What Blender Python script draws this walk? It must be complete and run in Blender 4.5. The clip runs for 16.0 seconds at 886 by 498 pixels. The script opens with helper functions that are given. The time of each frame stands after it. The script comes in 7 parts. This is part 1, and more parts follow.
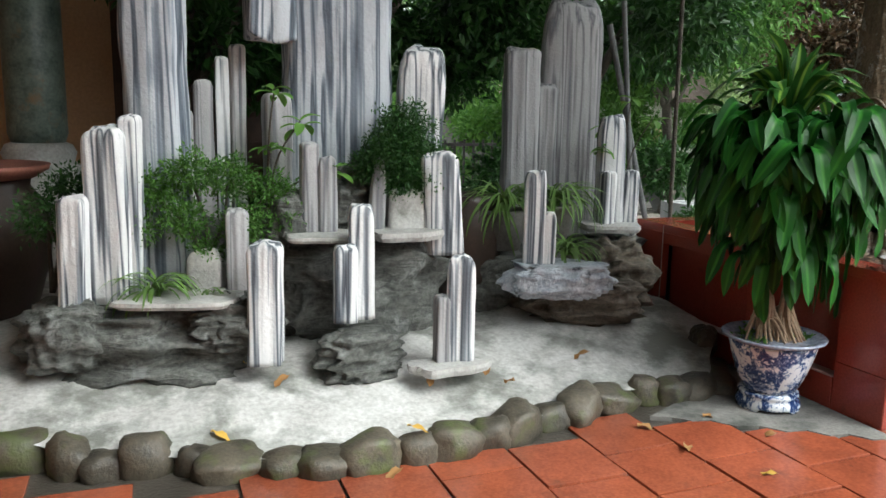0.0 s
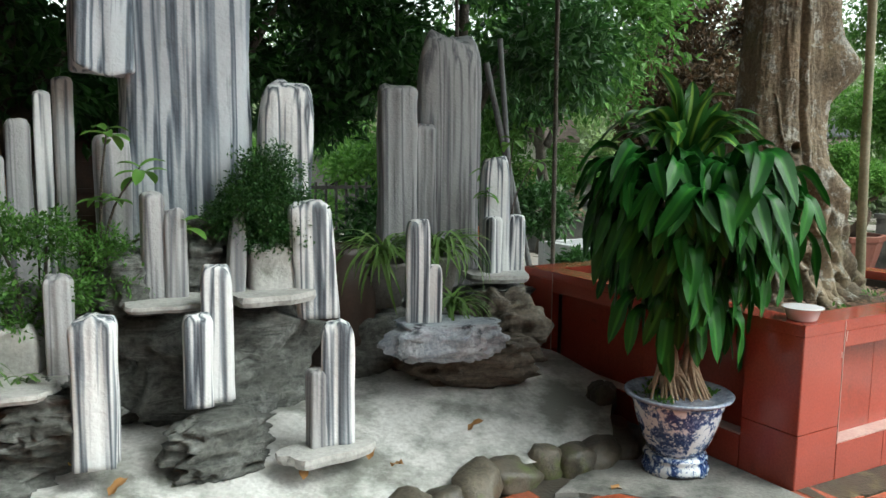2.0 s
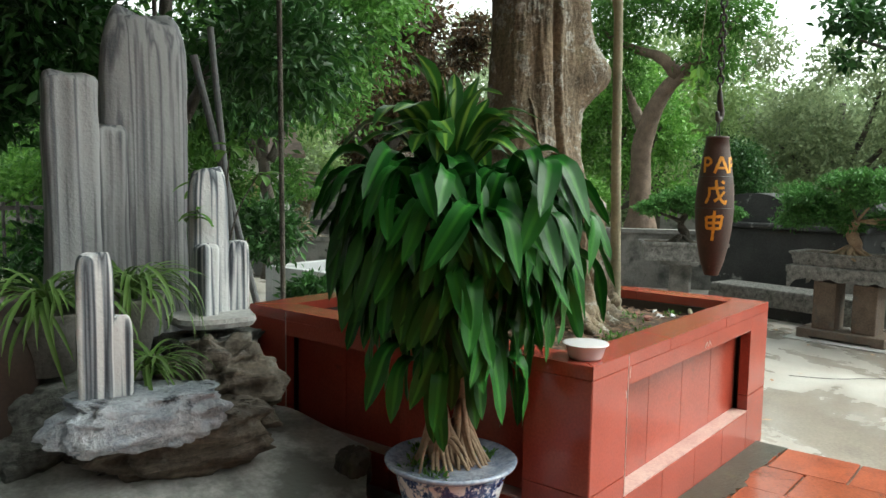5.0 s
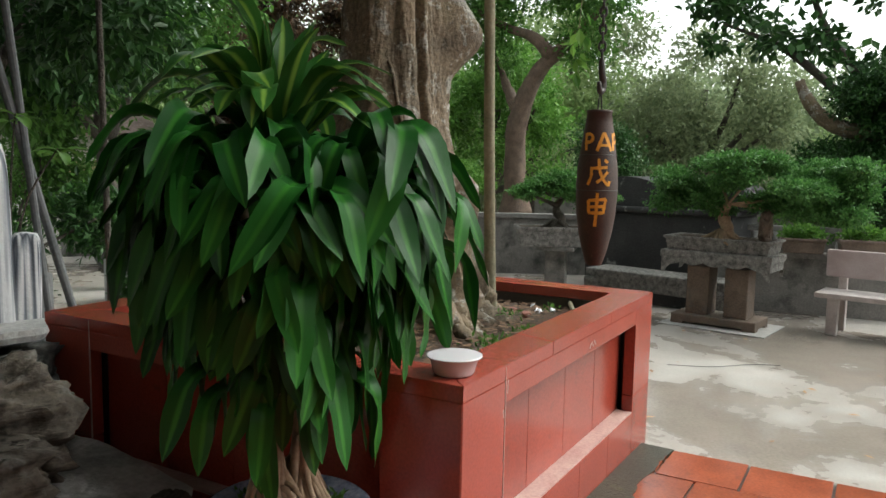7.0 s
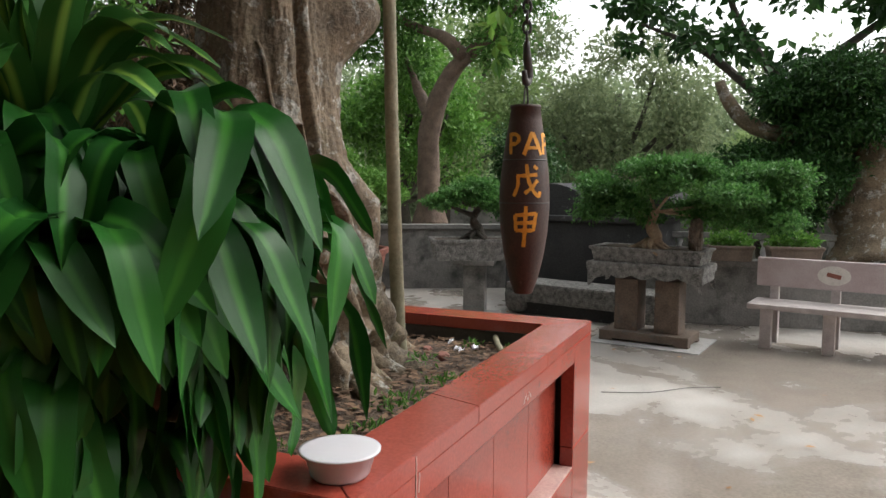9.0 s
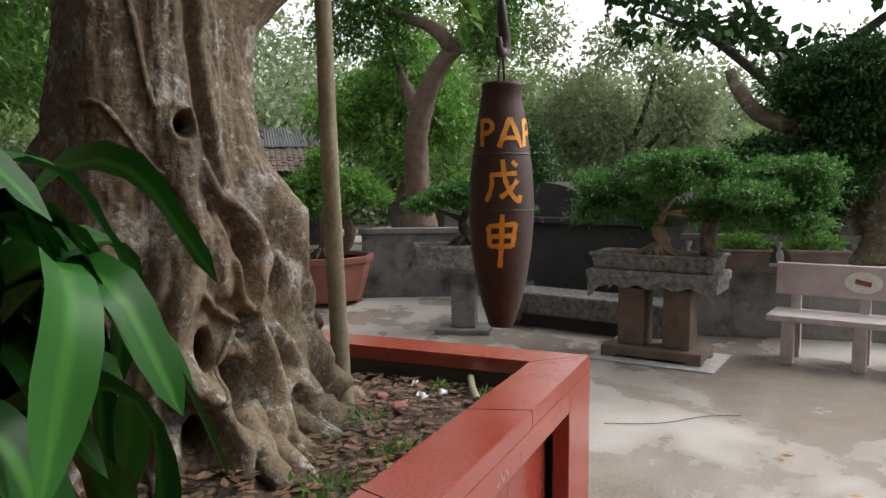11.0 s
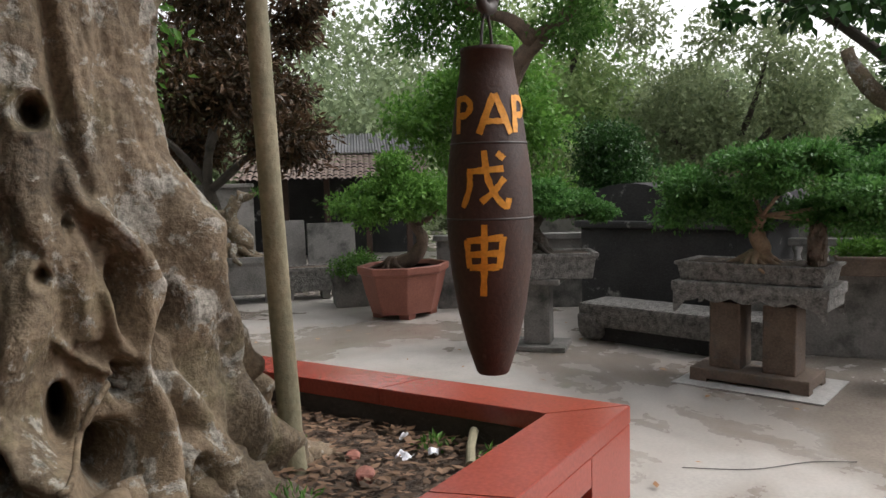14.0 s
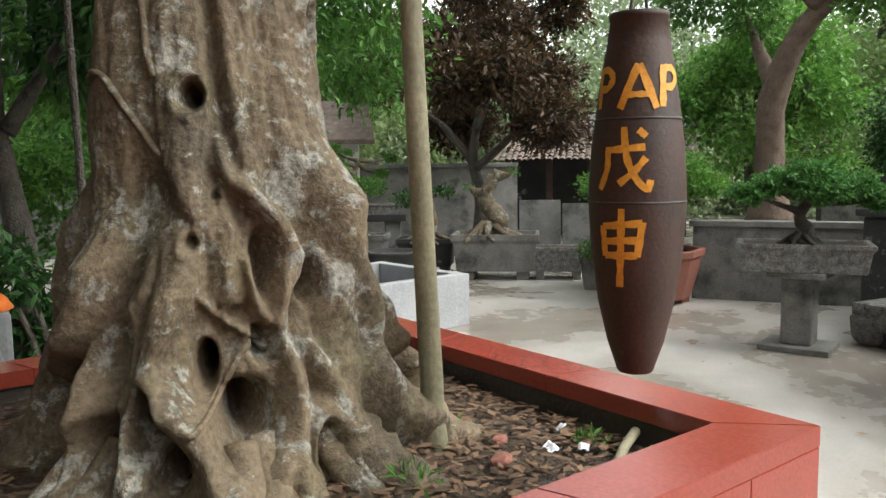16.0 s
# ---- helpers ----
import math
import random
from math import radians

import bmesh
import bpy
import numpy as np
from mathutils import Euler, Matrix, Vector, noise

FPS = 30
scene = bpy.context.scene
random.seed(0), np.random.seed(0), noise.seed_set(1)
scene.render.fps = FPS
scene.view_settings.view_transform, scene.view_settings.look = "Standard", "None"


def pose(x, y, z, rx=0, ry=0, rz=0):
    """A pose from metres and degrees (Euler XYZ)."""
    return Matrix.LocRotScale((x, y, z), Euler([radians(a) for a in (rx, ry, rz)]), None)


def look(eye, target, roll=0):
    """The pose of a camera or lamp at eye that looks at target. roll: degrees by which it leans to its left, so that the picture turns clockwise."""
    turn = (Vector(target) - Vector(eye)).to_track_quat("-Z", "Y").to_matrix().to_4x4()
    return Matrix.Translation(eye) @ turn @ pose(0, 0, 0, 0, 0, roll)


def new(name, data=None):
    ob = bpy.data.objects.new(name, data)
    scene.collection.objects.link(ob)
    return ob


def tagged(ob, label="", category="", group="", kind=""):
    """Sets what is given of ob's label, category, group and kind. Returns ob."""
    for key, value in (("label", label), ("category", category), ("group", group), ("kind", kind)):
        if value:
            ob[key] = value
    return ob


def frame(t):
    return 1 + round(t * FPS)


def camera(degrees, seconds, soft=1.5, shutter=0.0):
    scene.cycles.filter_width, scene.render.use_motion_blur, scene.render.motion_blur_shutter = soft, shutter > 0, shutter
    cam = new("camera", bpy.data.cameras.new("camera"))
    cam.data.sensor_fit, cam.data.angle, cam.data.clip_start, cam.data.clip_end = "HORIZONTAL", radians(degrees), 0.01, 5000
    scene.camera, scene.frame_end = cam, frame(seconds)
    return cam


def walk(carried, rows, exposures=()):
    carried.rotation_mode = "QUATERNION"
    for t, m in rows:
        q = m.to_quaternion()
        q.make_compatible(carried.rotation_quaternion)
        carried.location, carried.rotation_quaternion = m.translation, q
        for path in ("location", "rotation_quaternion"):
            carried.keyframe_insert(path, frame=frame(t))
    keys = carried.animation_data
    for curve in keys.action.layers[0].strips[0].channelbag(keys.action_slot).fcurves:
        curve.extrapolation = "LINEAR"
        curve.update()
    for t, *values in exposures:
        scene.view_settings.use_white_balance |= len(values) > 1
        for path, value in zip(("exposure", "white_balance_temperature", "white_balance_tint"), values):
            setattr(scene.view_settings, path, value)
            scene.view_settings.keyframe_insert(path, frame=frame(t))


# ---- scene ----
cam = camera(60.2, 16.0)
PATH = [
    (0, (-3.36, -2.573, 1.59), (-2.649, -0.736, 1.247), 1.1),
    (0.5, (-3.413, -2.431, 1.601), (-2.596, -0.638, 1.255), 0.4),
    (1, (-3.389, -2.287, 1.592), (-2.5, -0.527, 1.26), 0.0),
    (1.5, (-3.271, -2.169, 1.607), (-2.34, -0.416, 1.361), -0.2),
    (2, (-3.168, -2.1, 1.614), (-2.157, -0.391, 1.375), 0.8),
    (2.5, (-3.098, -1.954, 1.613), (-1.969, -0.316, 1.402), 1.0),
    (3, (-3.058, -1.787, 1.622), (-1.777, -0.263, 1.423), 0.4),
    (3.5, (-2.97, -1.698, 1.61), (-1.611, -0.245, 1.415), 0.5),
    (3.7, (-2.904, -1.653, 1.611), (-1.524, -0.218, 1.416), 0.2),
    (5.8, (-2.42, -1.208, 1.542), (-0.787, -0.07, 1.342), 1.2),
    (6, (-2.354, -1.176, 1.535), (-0.706, -0.062, 1.324), 0.9),
    (6.5, (-2.173, -1.131, 1.545), (-0.481, -0.085, 1.337), 0.5),
    (7, (-2.04, -1.09, 1.548), (-0.316, -0.1, 1.334), 1.1),
    (7.5, (-1.875, -0.959, 1.538), (-0.106, -0.051, 1.325), 0.9),
    (8, (-1.757, -0.851, 1.56), (0.053, -0.023, 1.364), 0.3),
    (8.5, (-1.554, -0.804, 1.542), (0.263, 0.008, 1.345), -0.5),
    (9, (-1.338, -0.793, 1.554), (0.486, 0.006, 1.363), 0.3),
    (9.2, (-1.279, -0.773, 1.558), (0.548, 0.015, 1.355), 0.4),
    (11.3, (-0.506, -0.617, 1.55), (1.316, 0.187, 1.36), -0.4),
    (11.5, (-0.449, -0.595, 1.546), (1.374, 0.206, 1.355), -0.0),
    (12, (-0.294, -0.5, 1.551), (1.536, 0.29, 1.383), -0.1),
    (12.5, (-0.22, -0.469, 1.56), (1.587, 0.372, 1.398), -0.9),
    (13, (-0.127, -0.549, 1.567), (1.633, 0.389, 1.413), -1.4),
    (13.5, (-0.039, -0.667, 1.557), (1.684, 0.339, 1.415), -1.1),
    (14, (0.105, -0.698, 1.533), (1.796, 0.354, 1.358), -1.5),
    (14.5, (0.238, -0.686, 1.545), (1.863, 0.474, 1.427), -1.5),
    (15, (0.317, -0.757, 1.539), (1.777, 0.603, 1.408), -1.0),
    (15.5, (0.361, -0.852, 1.533), (1.677, 0.643, 1.351), -0.7),
    (16, (0.374, -0.896, 1.524), (1.584, 0.683, 1.312), -0.9),
]
walk(cam, [(t, look(eye, target, roll)) for t, eye, target, roll in PATH], exposures=[(0,0.60,6250,3),(2,0.55,6250,-2),(4,0.74,6350,-5),(6.5,0.27,6500,2),(9,0.14,6500,10),(13,-0.10,6600,14),(15.3,0.05,6500,10),(16,0.40,6500,6)])

# ---- world ----
world = bpy.data.worlds.new("overcast_sky")
scene.world = world
world.use_nodes = True
wn, wl = world.node_tree.nodes, world.node_tree.links
sky = wn.new("ShaderNodeTexSky")
sky.sky_type = "NISHITA"
sky.sun_disc = False
sky.sun_elevation, sky.sun_rotation = radians(49), radians(140)
sky.dust_density, sky.air_density = 4.0, 1.2
hsv = wn.new("ShaderNodeHueSaturation")
hsv.inputs["Saturation"].default_value = 0.12
hsv.inputs["Value"].default_value = 2.2
wl.new(sky.outputs[0], hsv.inputs["Color"])
wl.new(hsv.outputs[0], wn["Background"].inputs[0])
wn["Background"].inputs[1].default_value = 0.15

sun = new("sun", bpy.data.lights.new("sun", "SUN"))
sun.data.energy, sun.data.angle, sun.data.color = 0.9, radians(35), (1.0, 0.97, 0.92)
sun.matrix_world = look((5, -6, 9), (0, 0, 0))


# ---- materials ----
def material(name, rough=0.7, metal=0.0):
    m = bpy.data.materials.new(name)
    m.use_nodes = True
    b = m.node_tree.nodes["Principled BSDF"]
    b.inputs["Roughness"].default_value, b.inputs["Metallic"].default_value = rough, metal
    return m, m.node_tree.nodes, m.node_tree.links, b


def coords(n, l, scale=(1, 1, 1), kind="Object"):
    tc, mp = n.new("ShaderNodeTexCoord"), n.new("ShaderNodeMapping")
    mp.inputs["Scale"].default_value = scale
    l.new(tc.outputs[kind], mp.inputs[0])
    return mp.outputs[0]


def world_coords(n, l, scale=(1, 1, 1)):
    g, mp = n.new("ShaderNodeNewGeometry"), n.new("ShaderNodeMapping")
    mp.inputs["Scale"].default_value = scale
    l.new(g.outputs["Position"], mp.inputs[0])
    return mp.outputs[0]


def noise_tex(n, l, vec, scale, detail=4.0, rough=0.55, distort=0.0):
    t = n.new("ShaderNodeTexNoise")
    t.inputs["Scale"].default_value, t.inputs["Detail"].default_value = scale, detail
    t.inputs["Roughness"].default_value, t.inputs["Distortion"].default_value = rough, distort
    l.new(vec, t.inputs["Vector"])
    return t.outputs["Fac"]


def ramp(n, l, fac, *stops):
    r = n.new("ShaderNodeValToRGB")
    el = r.color_ramp.elements
    while len(el) < len(stops):
        el.new(0.5)
    for e, (p, c) in zip(el, stops):
        e.position, e.color = p, (*c, 1)
    l.new(fac, r.inputs[0])
    return r.outputs[0]


def mix(n, l, fac, a, b, mode="MIX"):
    x = n.new("ShaderNodeMix")
    x.data_type, x.blend_type = "RGBA", mode
    for sock, v in ((x.inputs[0], fac), (x.inputs[6], a), (x.inputs[7], b)):
        if isinstance(v, bpy.types.NodeSocket):
            l.new(v, sock)
        elif isinstance(v, tuple):
            sock.default_value = (*v, 1)
        else:
            sock.default_value = v
    return x.outputs[2]


def bump(n, l, b, height, strength=0.3, dist=0.01):
    k = n.new("ShaderNodeBump")
    k.inputs["Strength"].default_value, k.inputs["Distance"].default_value = strength, dist
    l.new(height, k.inputs["Height"])
    l.new(k.outputs[0], b.inputs["Normal"])


def rough_map(n, l, b, fac, lo, hi):
    m = n.new("ShaderNodeMapRange")
    m.inputs["To Min"].default_value, m.inputs["To Max"].default_value = lo, hi
    l.new(fac, m.inputs[0])
    l.new(m.outputs[0], b.inputs["Roughness"])


def grainy(name, dark, light, scale=6.0, fine=60.0, rough=(0.5, 0.9), relief=0.4, dist=0.01, spot=None, spot_at=(0.55, 0.7), spot_scale=3.0, vary=0.0, space="world"):
    """A mottled surface: two colours in broad patches, fine grain, an optional third colour in stains."""
    m, n, l, b = material(name)
    v = world_coords(n, l) if space == "world" else coords(n, l)
    big, small = noise_tex(n, l, v, scale, 5), noise_tex(n, l, v, fine, 6)
    col = ramp(n, l, big, (0.3, dark), (0.7, light))
    col = mix(n, l, 0.35, col, ramp(n, l, small, (0.3, tuple(c * 0.55 for c in dark)), (0.75, tuple(min(1, c * 1.15) for c in light))))
    if spot:
        sp = noise_tex(n, l, v, spot_scale, 8, 0.65)
        col = mix(n, l, ramp(n, l, sp, (spot_at[0], (0, 0, 0)), (spot_at[1], (1, 1, 1))), col, spot)
    if vary:
        oi = n.new("ShaderNodeObjectInfo")
        col = mix(n, l, 1.0, col, ramp(n, l, oi.outputs["Random"], (0, (1 - vary,) * 3), (1, (1 + vary * 0.6,) * 3)), "MULTIPLY")
    l.new(col, b.inputs["Base Color"])
    rough_map(n, l, b, big, *rough)
    bump(n, l, b, small, relief, dist)
    return m


def leafy(name, a, b2, rough=0.45, stripe=None, trans=0.25):
    """Leaves: every leaf its own tone; stripe: a paler band along the middle, by UV."""
    m, n, l, b = material(name, rough)
    g = n.new("ShaderNodeNewGeometry")
    col = ramp(n, l, g.outputs["Random Per Island"], (0, a), (1, b2))
    if stripe:
        oi = n.new("ShaderNodeObjectInfo")
        col = ramp(n, l, oi.outputs["Random"], (0, a), (1, b2))
        uv, sep = n.new("ShaderNodeTexCoord"), n.new("ShaderNodeSeparateXYZ")
        l.new(uv.outputs["UV"], sep.inputs[0])
        band = ramp(n, l, sep.outputs[0], (0.33, (0, 0, 0)), (0.45, (1, 1, 1)), (0.55, (1, 1, 1)), (0.67, (0, 0, 0)))
        col = mix(n, l, band, col, stripe)
        v = coords(n, l, (60, 3, 3), "UV")
        fib = noise_tex(n, l, v, 3.0, 3)
        col = mix(n, l, 0.25, col, ramp(n, l, fib, (0.3, (0.01, 0.03, 0.012)), (0.7, b2)))
        bump(n, l, b, fib, 0.15, 0.004)
    l.new(col, b.inputs["Base Color"])
    b.inputs["Specular IOR Level"].default_value = 0.3
    if trans:
        tr, ad = n.new("ShaderNodeBsdfTranslucent"), n.new("ShaderNodeMixShader")
        l.new(col, tr.inputs[0])
        ad.inputs[0].default_value = trans
        l.new(b.outputs[0], ad.inputs[1])
        l.new(tr.outputs[0], ad.inputs[2])
        l.new(ad.outputs[0], n["Material Output"].inputs[0])
    return m


def striped_stone(name, white, grey, dark, turn=0.0, freq=11.0):
    """White and blue-grey banded marble: bands run up the stone, broken by cracks."""
    m, n, l, b = material(name, 0.6)
    v = coords(n, l, (1, 1, 0.025))
    w = coords(n, l, (1, 1, 1))
    oi = n.new("ShaderNodeObjectInfo")
    add = n.new("ShaderNodeVectorMath")
    add.operation = "ADD"
    mul = n.new("ShaderNodeVectorMath")
    mul.operation = "SCALE"
    cmb = n.new("ShaderNodeCombineXYZ")
    for k in range(2):
        l.new(oi.outputs["Random"], cmb.inputs[k])
    l.new(cmb.outputs[0], mul.inputs[0])
    mul.inputs["Scale"].default_value = 9.0
    l.new(v, add.inputs[0])
    l.new(mul.outputs[0], add.inputs[1])
    bands = noise_tex(n, l, add.outputs[0], freq, 3.4, 0.6, 0.15)
    col = ramp(n, l, bands, (0.30, dark), (0.345, grey), (0.375, white), (0.43, white), (0.45, grey), (0.465, dark), (0.485, grey), (0.505, white), (0.555, white), (0.575, grey), (0.60, dark), (0.63, grey), (0.66, white), (0.74, grey))
    cloud = noise_tex(n, l, w, 4.0, 5)
    col = mix(n, l, ramp(n, l, cloud, (0.48, (0, 0, 0)), (0.75, (0.3,) * 3)), col, grey)
    dirt = noise_tex(n, l, w, 14.0, 6, 0.7)
    col = mix(n, l, ramp(n, l, dirt, (0.60, (0, 0, 0)), (0.78, (0.4,) * 3)), col, (0.16, 0.15, 0.12))
    l.new(col, b.inputs["Base Color"])
    fine = noise_tex(n, l, w, 45.0, 6)
    bump(n, l, b, mix(n, l, 0.5, bands, fine), 0.5, 0.02)
    return m


M_MARBLE = striped_stone("banded_marble", (0.70, 0.705, 0.71), (0.24, 0.265, 0.295), (0.035, 0.043, 0.058), freq=6.5)
M_MARBLE_GREY = striped_stone("grey_banded_marble", (0.36, 0.36, 0.365), (0.23, 0.23, 0.24), (0.12, 0.125, 0.14), freq=6)
M_MARBLE_BIG = striped_stone("blue_grey_banded_marble", (0.50, 0.53, 0.57), (0.20, 0.235, 0.28), (0.055, 0.07, 0.095), freq=6.0)


def strata_rock(name, dark, mid, light, vein):
    """Weathered rock in uneven beds: colour and relief follow the beds, pale lime on some of them."""
    m, n, l, b = material(name)
    bed = noise_tex(n, l, world_coords(n, l, (2.2, 2.2, 13)), 1.6, 9, 0.68, 1.2)
    v = world_coords(n, l)
    blot, fine = noise_tex(n, l, v, 7.0, 8, 0.68, 0.3), noise_tex(n, l, v, 38, 6, 0.65)
    col = ramp(n, l, bed, (0.34, dark), (0.50, mid), (0.66, light))
    col = mix(n, l, ramp(n, l, blot, (0.56, (0, 0, 0)), (0.66, (0.75,) * 3)), col, vein)
    col = mix(n, l, 0.35, col, ramp(n, l, fine, (0.35, tuple(c * 0.3 for c in dark)), (0.68, tuple(c * 1.2 for c in light))))
    l.new(col, b.inputs["Base Color"])
    rough_map(n, l, b, blot, 0.55, 0.95)
    bump(n, l, b, mix(n, l, 0.35, bed, mix(n, l, 0.5, blot, fine)), 1.0, 0.035)
    return m


M_ROCK = strata_rock("dark_rockery_stone", (0.022, 0.026, 0.024), (0.085, 0.09, 0.082), (0.20, 0.205, 0.19), (0.33, 0.34, 0.335))
M_ROCK_BLUE = grainy("blue_white_rock", (0.17, 0.21, 0.27), (0.62, 0.65, 0.69), 7, 50, (0.5, 0.9), 0.8, 0.02, (0.05, 0.06, 0.075), (0.58, 0.66), 6.0)
M_ROCK_BROWN = strata_rock("brown_rock", (0.032, 0.026, 0.020), (0.10, 0.082, 0.062), (0.19, 0.16, 0.125), (0.28, 0.27, 0.25))
M_SLAB = grainy("pale_stone_slab", (0.30, 0.295, 0.28), (0.54, 0.535, 0.515), 6, 50, (0.5, 0.85), 0.5, 0.01, (0.16, 0.17, 0.14), (0.6, 0.75), 5.0)
M_PAD = grainy("whitewashed_cement", (0.36, 0.355, 0.335), (0.74, 0.735, 0.72), 3.4, 40, (0.35, 0.8), 0.5, 0.012, (0.19, 0.195, 0.175), (0.46, 0.60), 2.3)
M_COBBLE = grainy("mossy_river_cobble", (0.022, 0.022, 0.018), (0.12, 0.10, 0.072), 9, 60, (0.3, 0.75), 0.5, 0.01, (0.075, 0.09, 0.03), (0.54, 0.66), 5.0, vary=0.4)
M_TILE = grainy("terracotta_tile", (0.20, 0.05, 0.026), (0.37, 0.095, 0.045), 3.0, 70, (0.04, 0.26), 0.25, 0.004, (0.14, 0.05, 0.03), (0.60, 0.74), 5.0, vary=0.14)
M_GROUT = grainy("dark_grout", (0.035, 0.03, 0.025), (0.08, 0.07, 0.058), 6, 60, (0.15, 0.6), 0.5, 0.01)
M_RED = grainy("red_glazed_tile", (0.25, 0.042, 0.027), (0.34, 0.062, 0.040), 2.0, 90, (0.10, 0.26), 0.12, 0.003, (0.19, 0.045, 0.03), (0.62, 0.72), 7.0, vary=0.06)
# pale pink: painted wet sheen on the sills, also grout line and scratches
M_SILL = grainy("pink_sill_sheen_and_scratches", (0.34, 0.18, 0.155), (0.52, 0.38, 0.34), 8, 60, (0.25, 0.5), 0.3, 0.005)
M_CONCRETE = grainy("worn_grey_concrete", (0.11, 0.11, 0.10), (0.26, 0.25, 0.235), 4, 55, (0.7, 0.95), 0.5, 0.01, (0.045, 0.05, 0.043), (0.50, 0.66), 2.5)
M_DARKSTONE = grainy("blackened_stone", (0.015, 0.016, 0.017), (0.055, 0.055, 0.055), 3, 50, (0.7, 0.95), 0.6, 0.01, (0.36, 0.36, 0.34), (0.60, 0.70), 3.5)
M_SOIL = grainy("dry_soil", (0.035, 0.025, 0.017), (0.12, 0.085, 0.06), 9, 60, (0.8, 1.0), 0.9, 0.02)


def smooth_bark():
    """Smooth grey-brown fig bark: fine rings across, pale lichen patches, a green cast in the damp."""
    m, n, l, b = material("lichened_bark")
    v = world_coords(n, l)
    ring = noise_tex(n, l, world_coords(n, l, (7, 7, 40)), 1.3, 5, 0.6, 0.8)
    big, fine = noise_tex(n, l, v, 3.2, 5, 0.6, 0.4), noise_tex(n, l, v, 55, 6, 0.65)
    col = ramp(n, l, big, (0.34, (0.026, 0.020, 0.010)), (0.48, (0.105, 0.078, 0.044)), (0.66, (0.235, 0.172, 0.108)))
    col = mix(n, l, 0.12, col, ramp(n, l, ring, (0.34, (0.045, 0.033, 0.022)), (0.50, (0.16, 0.128, 0.09)), (0.68, (0.27, 0.22, 0.165))))
    green = noise_tex(n, l, v, 5.0, 5, 0.6)
    col = mix(n, l, ramp(n, l, green, (0.55, (0, 0, 0)), (0.70, (0.55,) * 3)), col, (0.14, 0.135, 0.055))
    patch = noise_tex(n, l, v, 9.0, 8, 0.72, 0.3)
    col = mix(n, l, ramp(n, l, patch, (0.540, (0, 0, 0)), (0.575, (0.85,) * 3)), col, ramp(n, l, fine, (0.35, (0.17, 0.175, 0.15)), (0.65, (0.50, 0.51, 0.47))))
    col = mix(n, l, 0.35, col, ramp(n, l, fine, (0.36, (0.024, 0.017, 0.009)), (0.66, (0.32, 0.25, 0.165))))
    l.new(col, b.inputs["Base Color"])
    rough_map(n, l, b, big, 0.65, 0.92)
    bump(n, l, b, mix(n, l, 0.93, ring, mix(n, l, 0.55, fine, patch)), 1.0, 0.018)
    return m


M_BARK = smooth_bark()
M_BARK_RED = grainy("reddish_bark", (0.075, 0.05, 0.036), (0.20, 0.14, 0.10), 9, 60, (0.7, 0.95), 0.9, 0.02)
M_BARK_DARK = grainy("dark_bark", (0.03, 0.026, 0.02), (0.11, 0.095, 0.075), 9, 60, (0.75, 0.95), 0.9, 0.02, (0.24, 0.23, 0.2), (0.64, 0.74), 8.0)
M_POLE = grainy("pale_green_pole_bark", (0.15, 0.145, 0.085), (0.29, 0.26, 0.17), 8, 60, (0.6, 0.9), 0.5, 0.008)
M_BOMB = grainy("rusted_iron", (0.022, 0.012, 0.009), (0.066, 0.031, 0.021), 7, 90, (0.45, 0.8), 0.35, 0.004, (0.11, 0.08, 0.065), (0.66, 0.76), 9.0)
M_YELLOW = grainy("yellow_paint", (0.62, 0.25, 0.02), (0.78, 0.36, 0.04), 30, 120, (0.4, 0.7), 0.2, 0.002)
M_IRON = grainy("black_iron", (0.012, 0.011, 0.010), (0.05, 0.04, 0.035), 20, 120, (0.4, 0.7), 0.3, 0.003)
M_JAR = grainy("brown_glazed_jar", (0.018, 0.012, 0.009), (0.05, 0.032, 0.024), 3, 60, (0.25, 0.5), 0.2, 0.004)
M_OCHRE = grainy("ochre_wall_paint", (0.50, 0.30, 0.17), (0.58, 0.36, 0.21), 2, 40, (0.8, 0.95), 0.2, 0.004)
M_WOOD_DARK = grainy("dark_wood", (0.035, 0.02, 0.014), (0.09, 0.05, 0.035), 9, 70, (0.5, 0.8), 0.4, 0.006)
M_GREENSTONE = grainy("green_marble", (0.03, 0.06, 0.05), (0.22, 0.27, 0.23), 7, 40, (0.3, 0.5), 0.2, 0.004, (0.22, 0.15, 0.08), (0.58, 0.7), 4.0)
M_TERRA = grainy("terracotta_pot", (0.20, 0.07, 0.05), (0.30, 0.115, 0.08), 5, 60, (0.5, 0.8), 0.3, 0.005)
M_ROOF = grainy("weathered_roof_tile", (0.09, 0.07, 0.06), (0.25, 0.19, 0.155), 6, 40, (0.8, 0.95), 0.5, 0.01, (0.33, 0.31, 0.28), (0.58, 0.7), 9.0)
M_CEMENT_SHEET = grainy("grey_fibre_cement", (0.10, 0.105, 0.105), (0.20, 0.205, 0.205), 3, 40, (0.8, 0.95), 0.3, 0.005)
M_ROOT = grainy("pale_root", (0.20, 0.13, 0.08), (0.40, 0.29, 0.19), 12, 60, (0.6, 0.9), 0.5, 0.006)
M_PLASTIC, _n, _l, _b = material("milky_plastic", 0.2)
_b.inputs["Base Color"].default_value = (0.84, 0.83, 0.86, 1)
_b.inputs["Transmission Weight"].default_value = 0.35
M_TERRAZZO = grainy("pink_white_terrazzo", (0.34, 0.29, 0.28), (0.60, 0.56, 0.54), 9, 160, (0.3, 0.6), 0.15, 0.003)
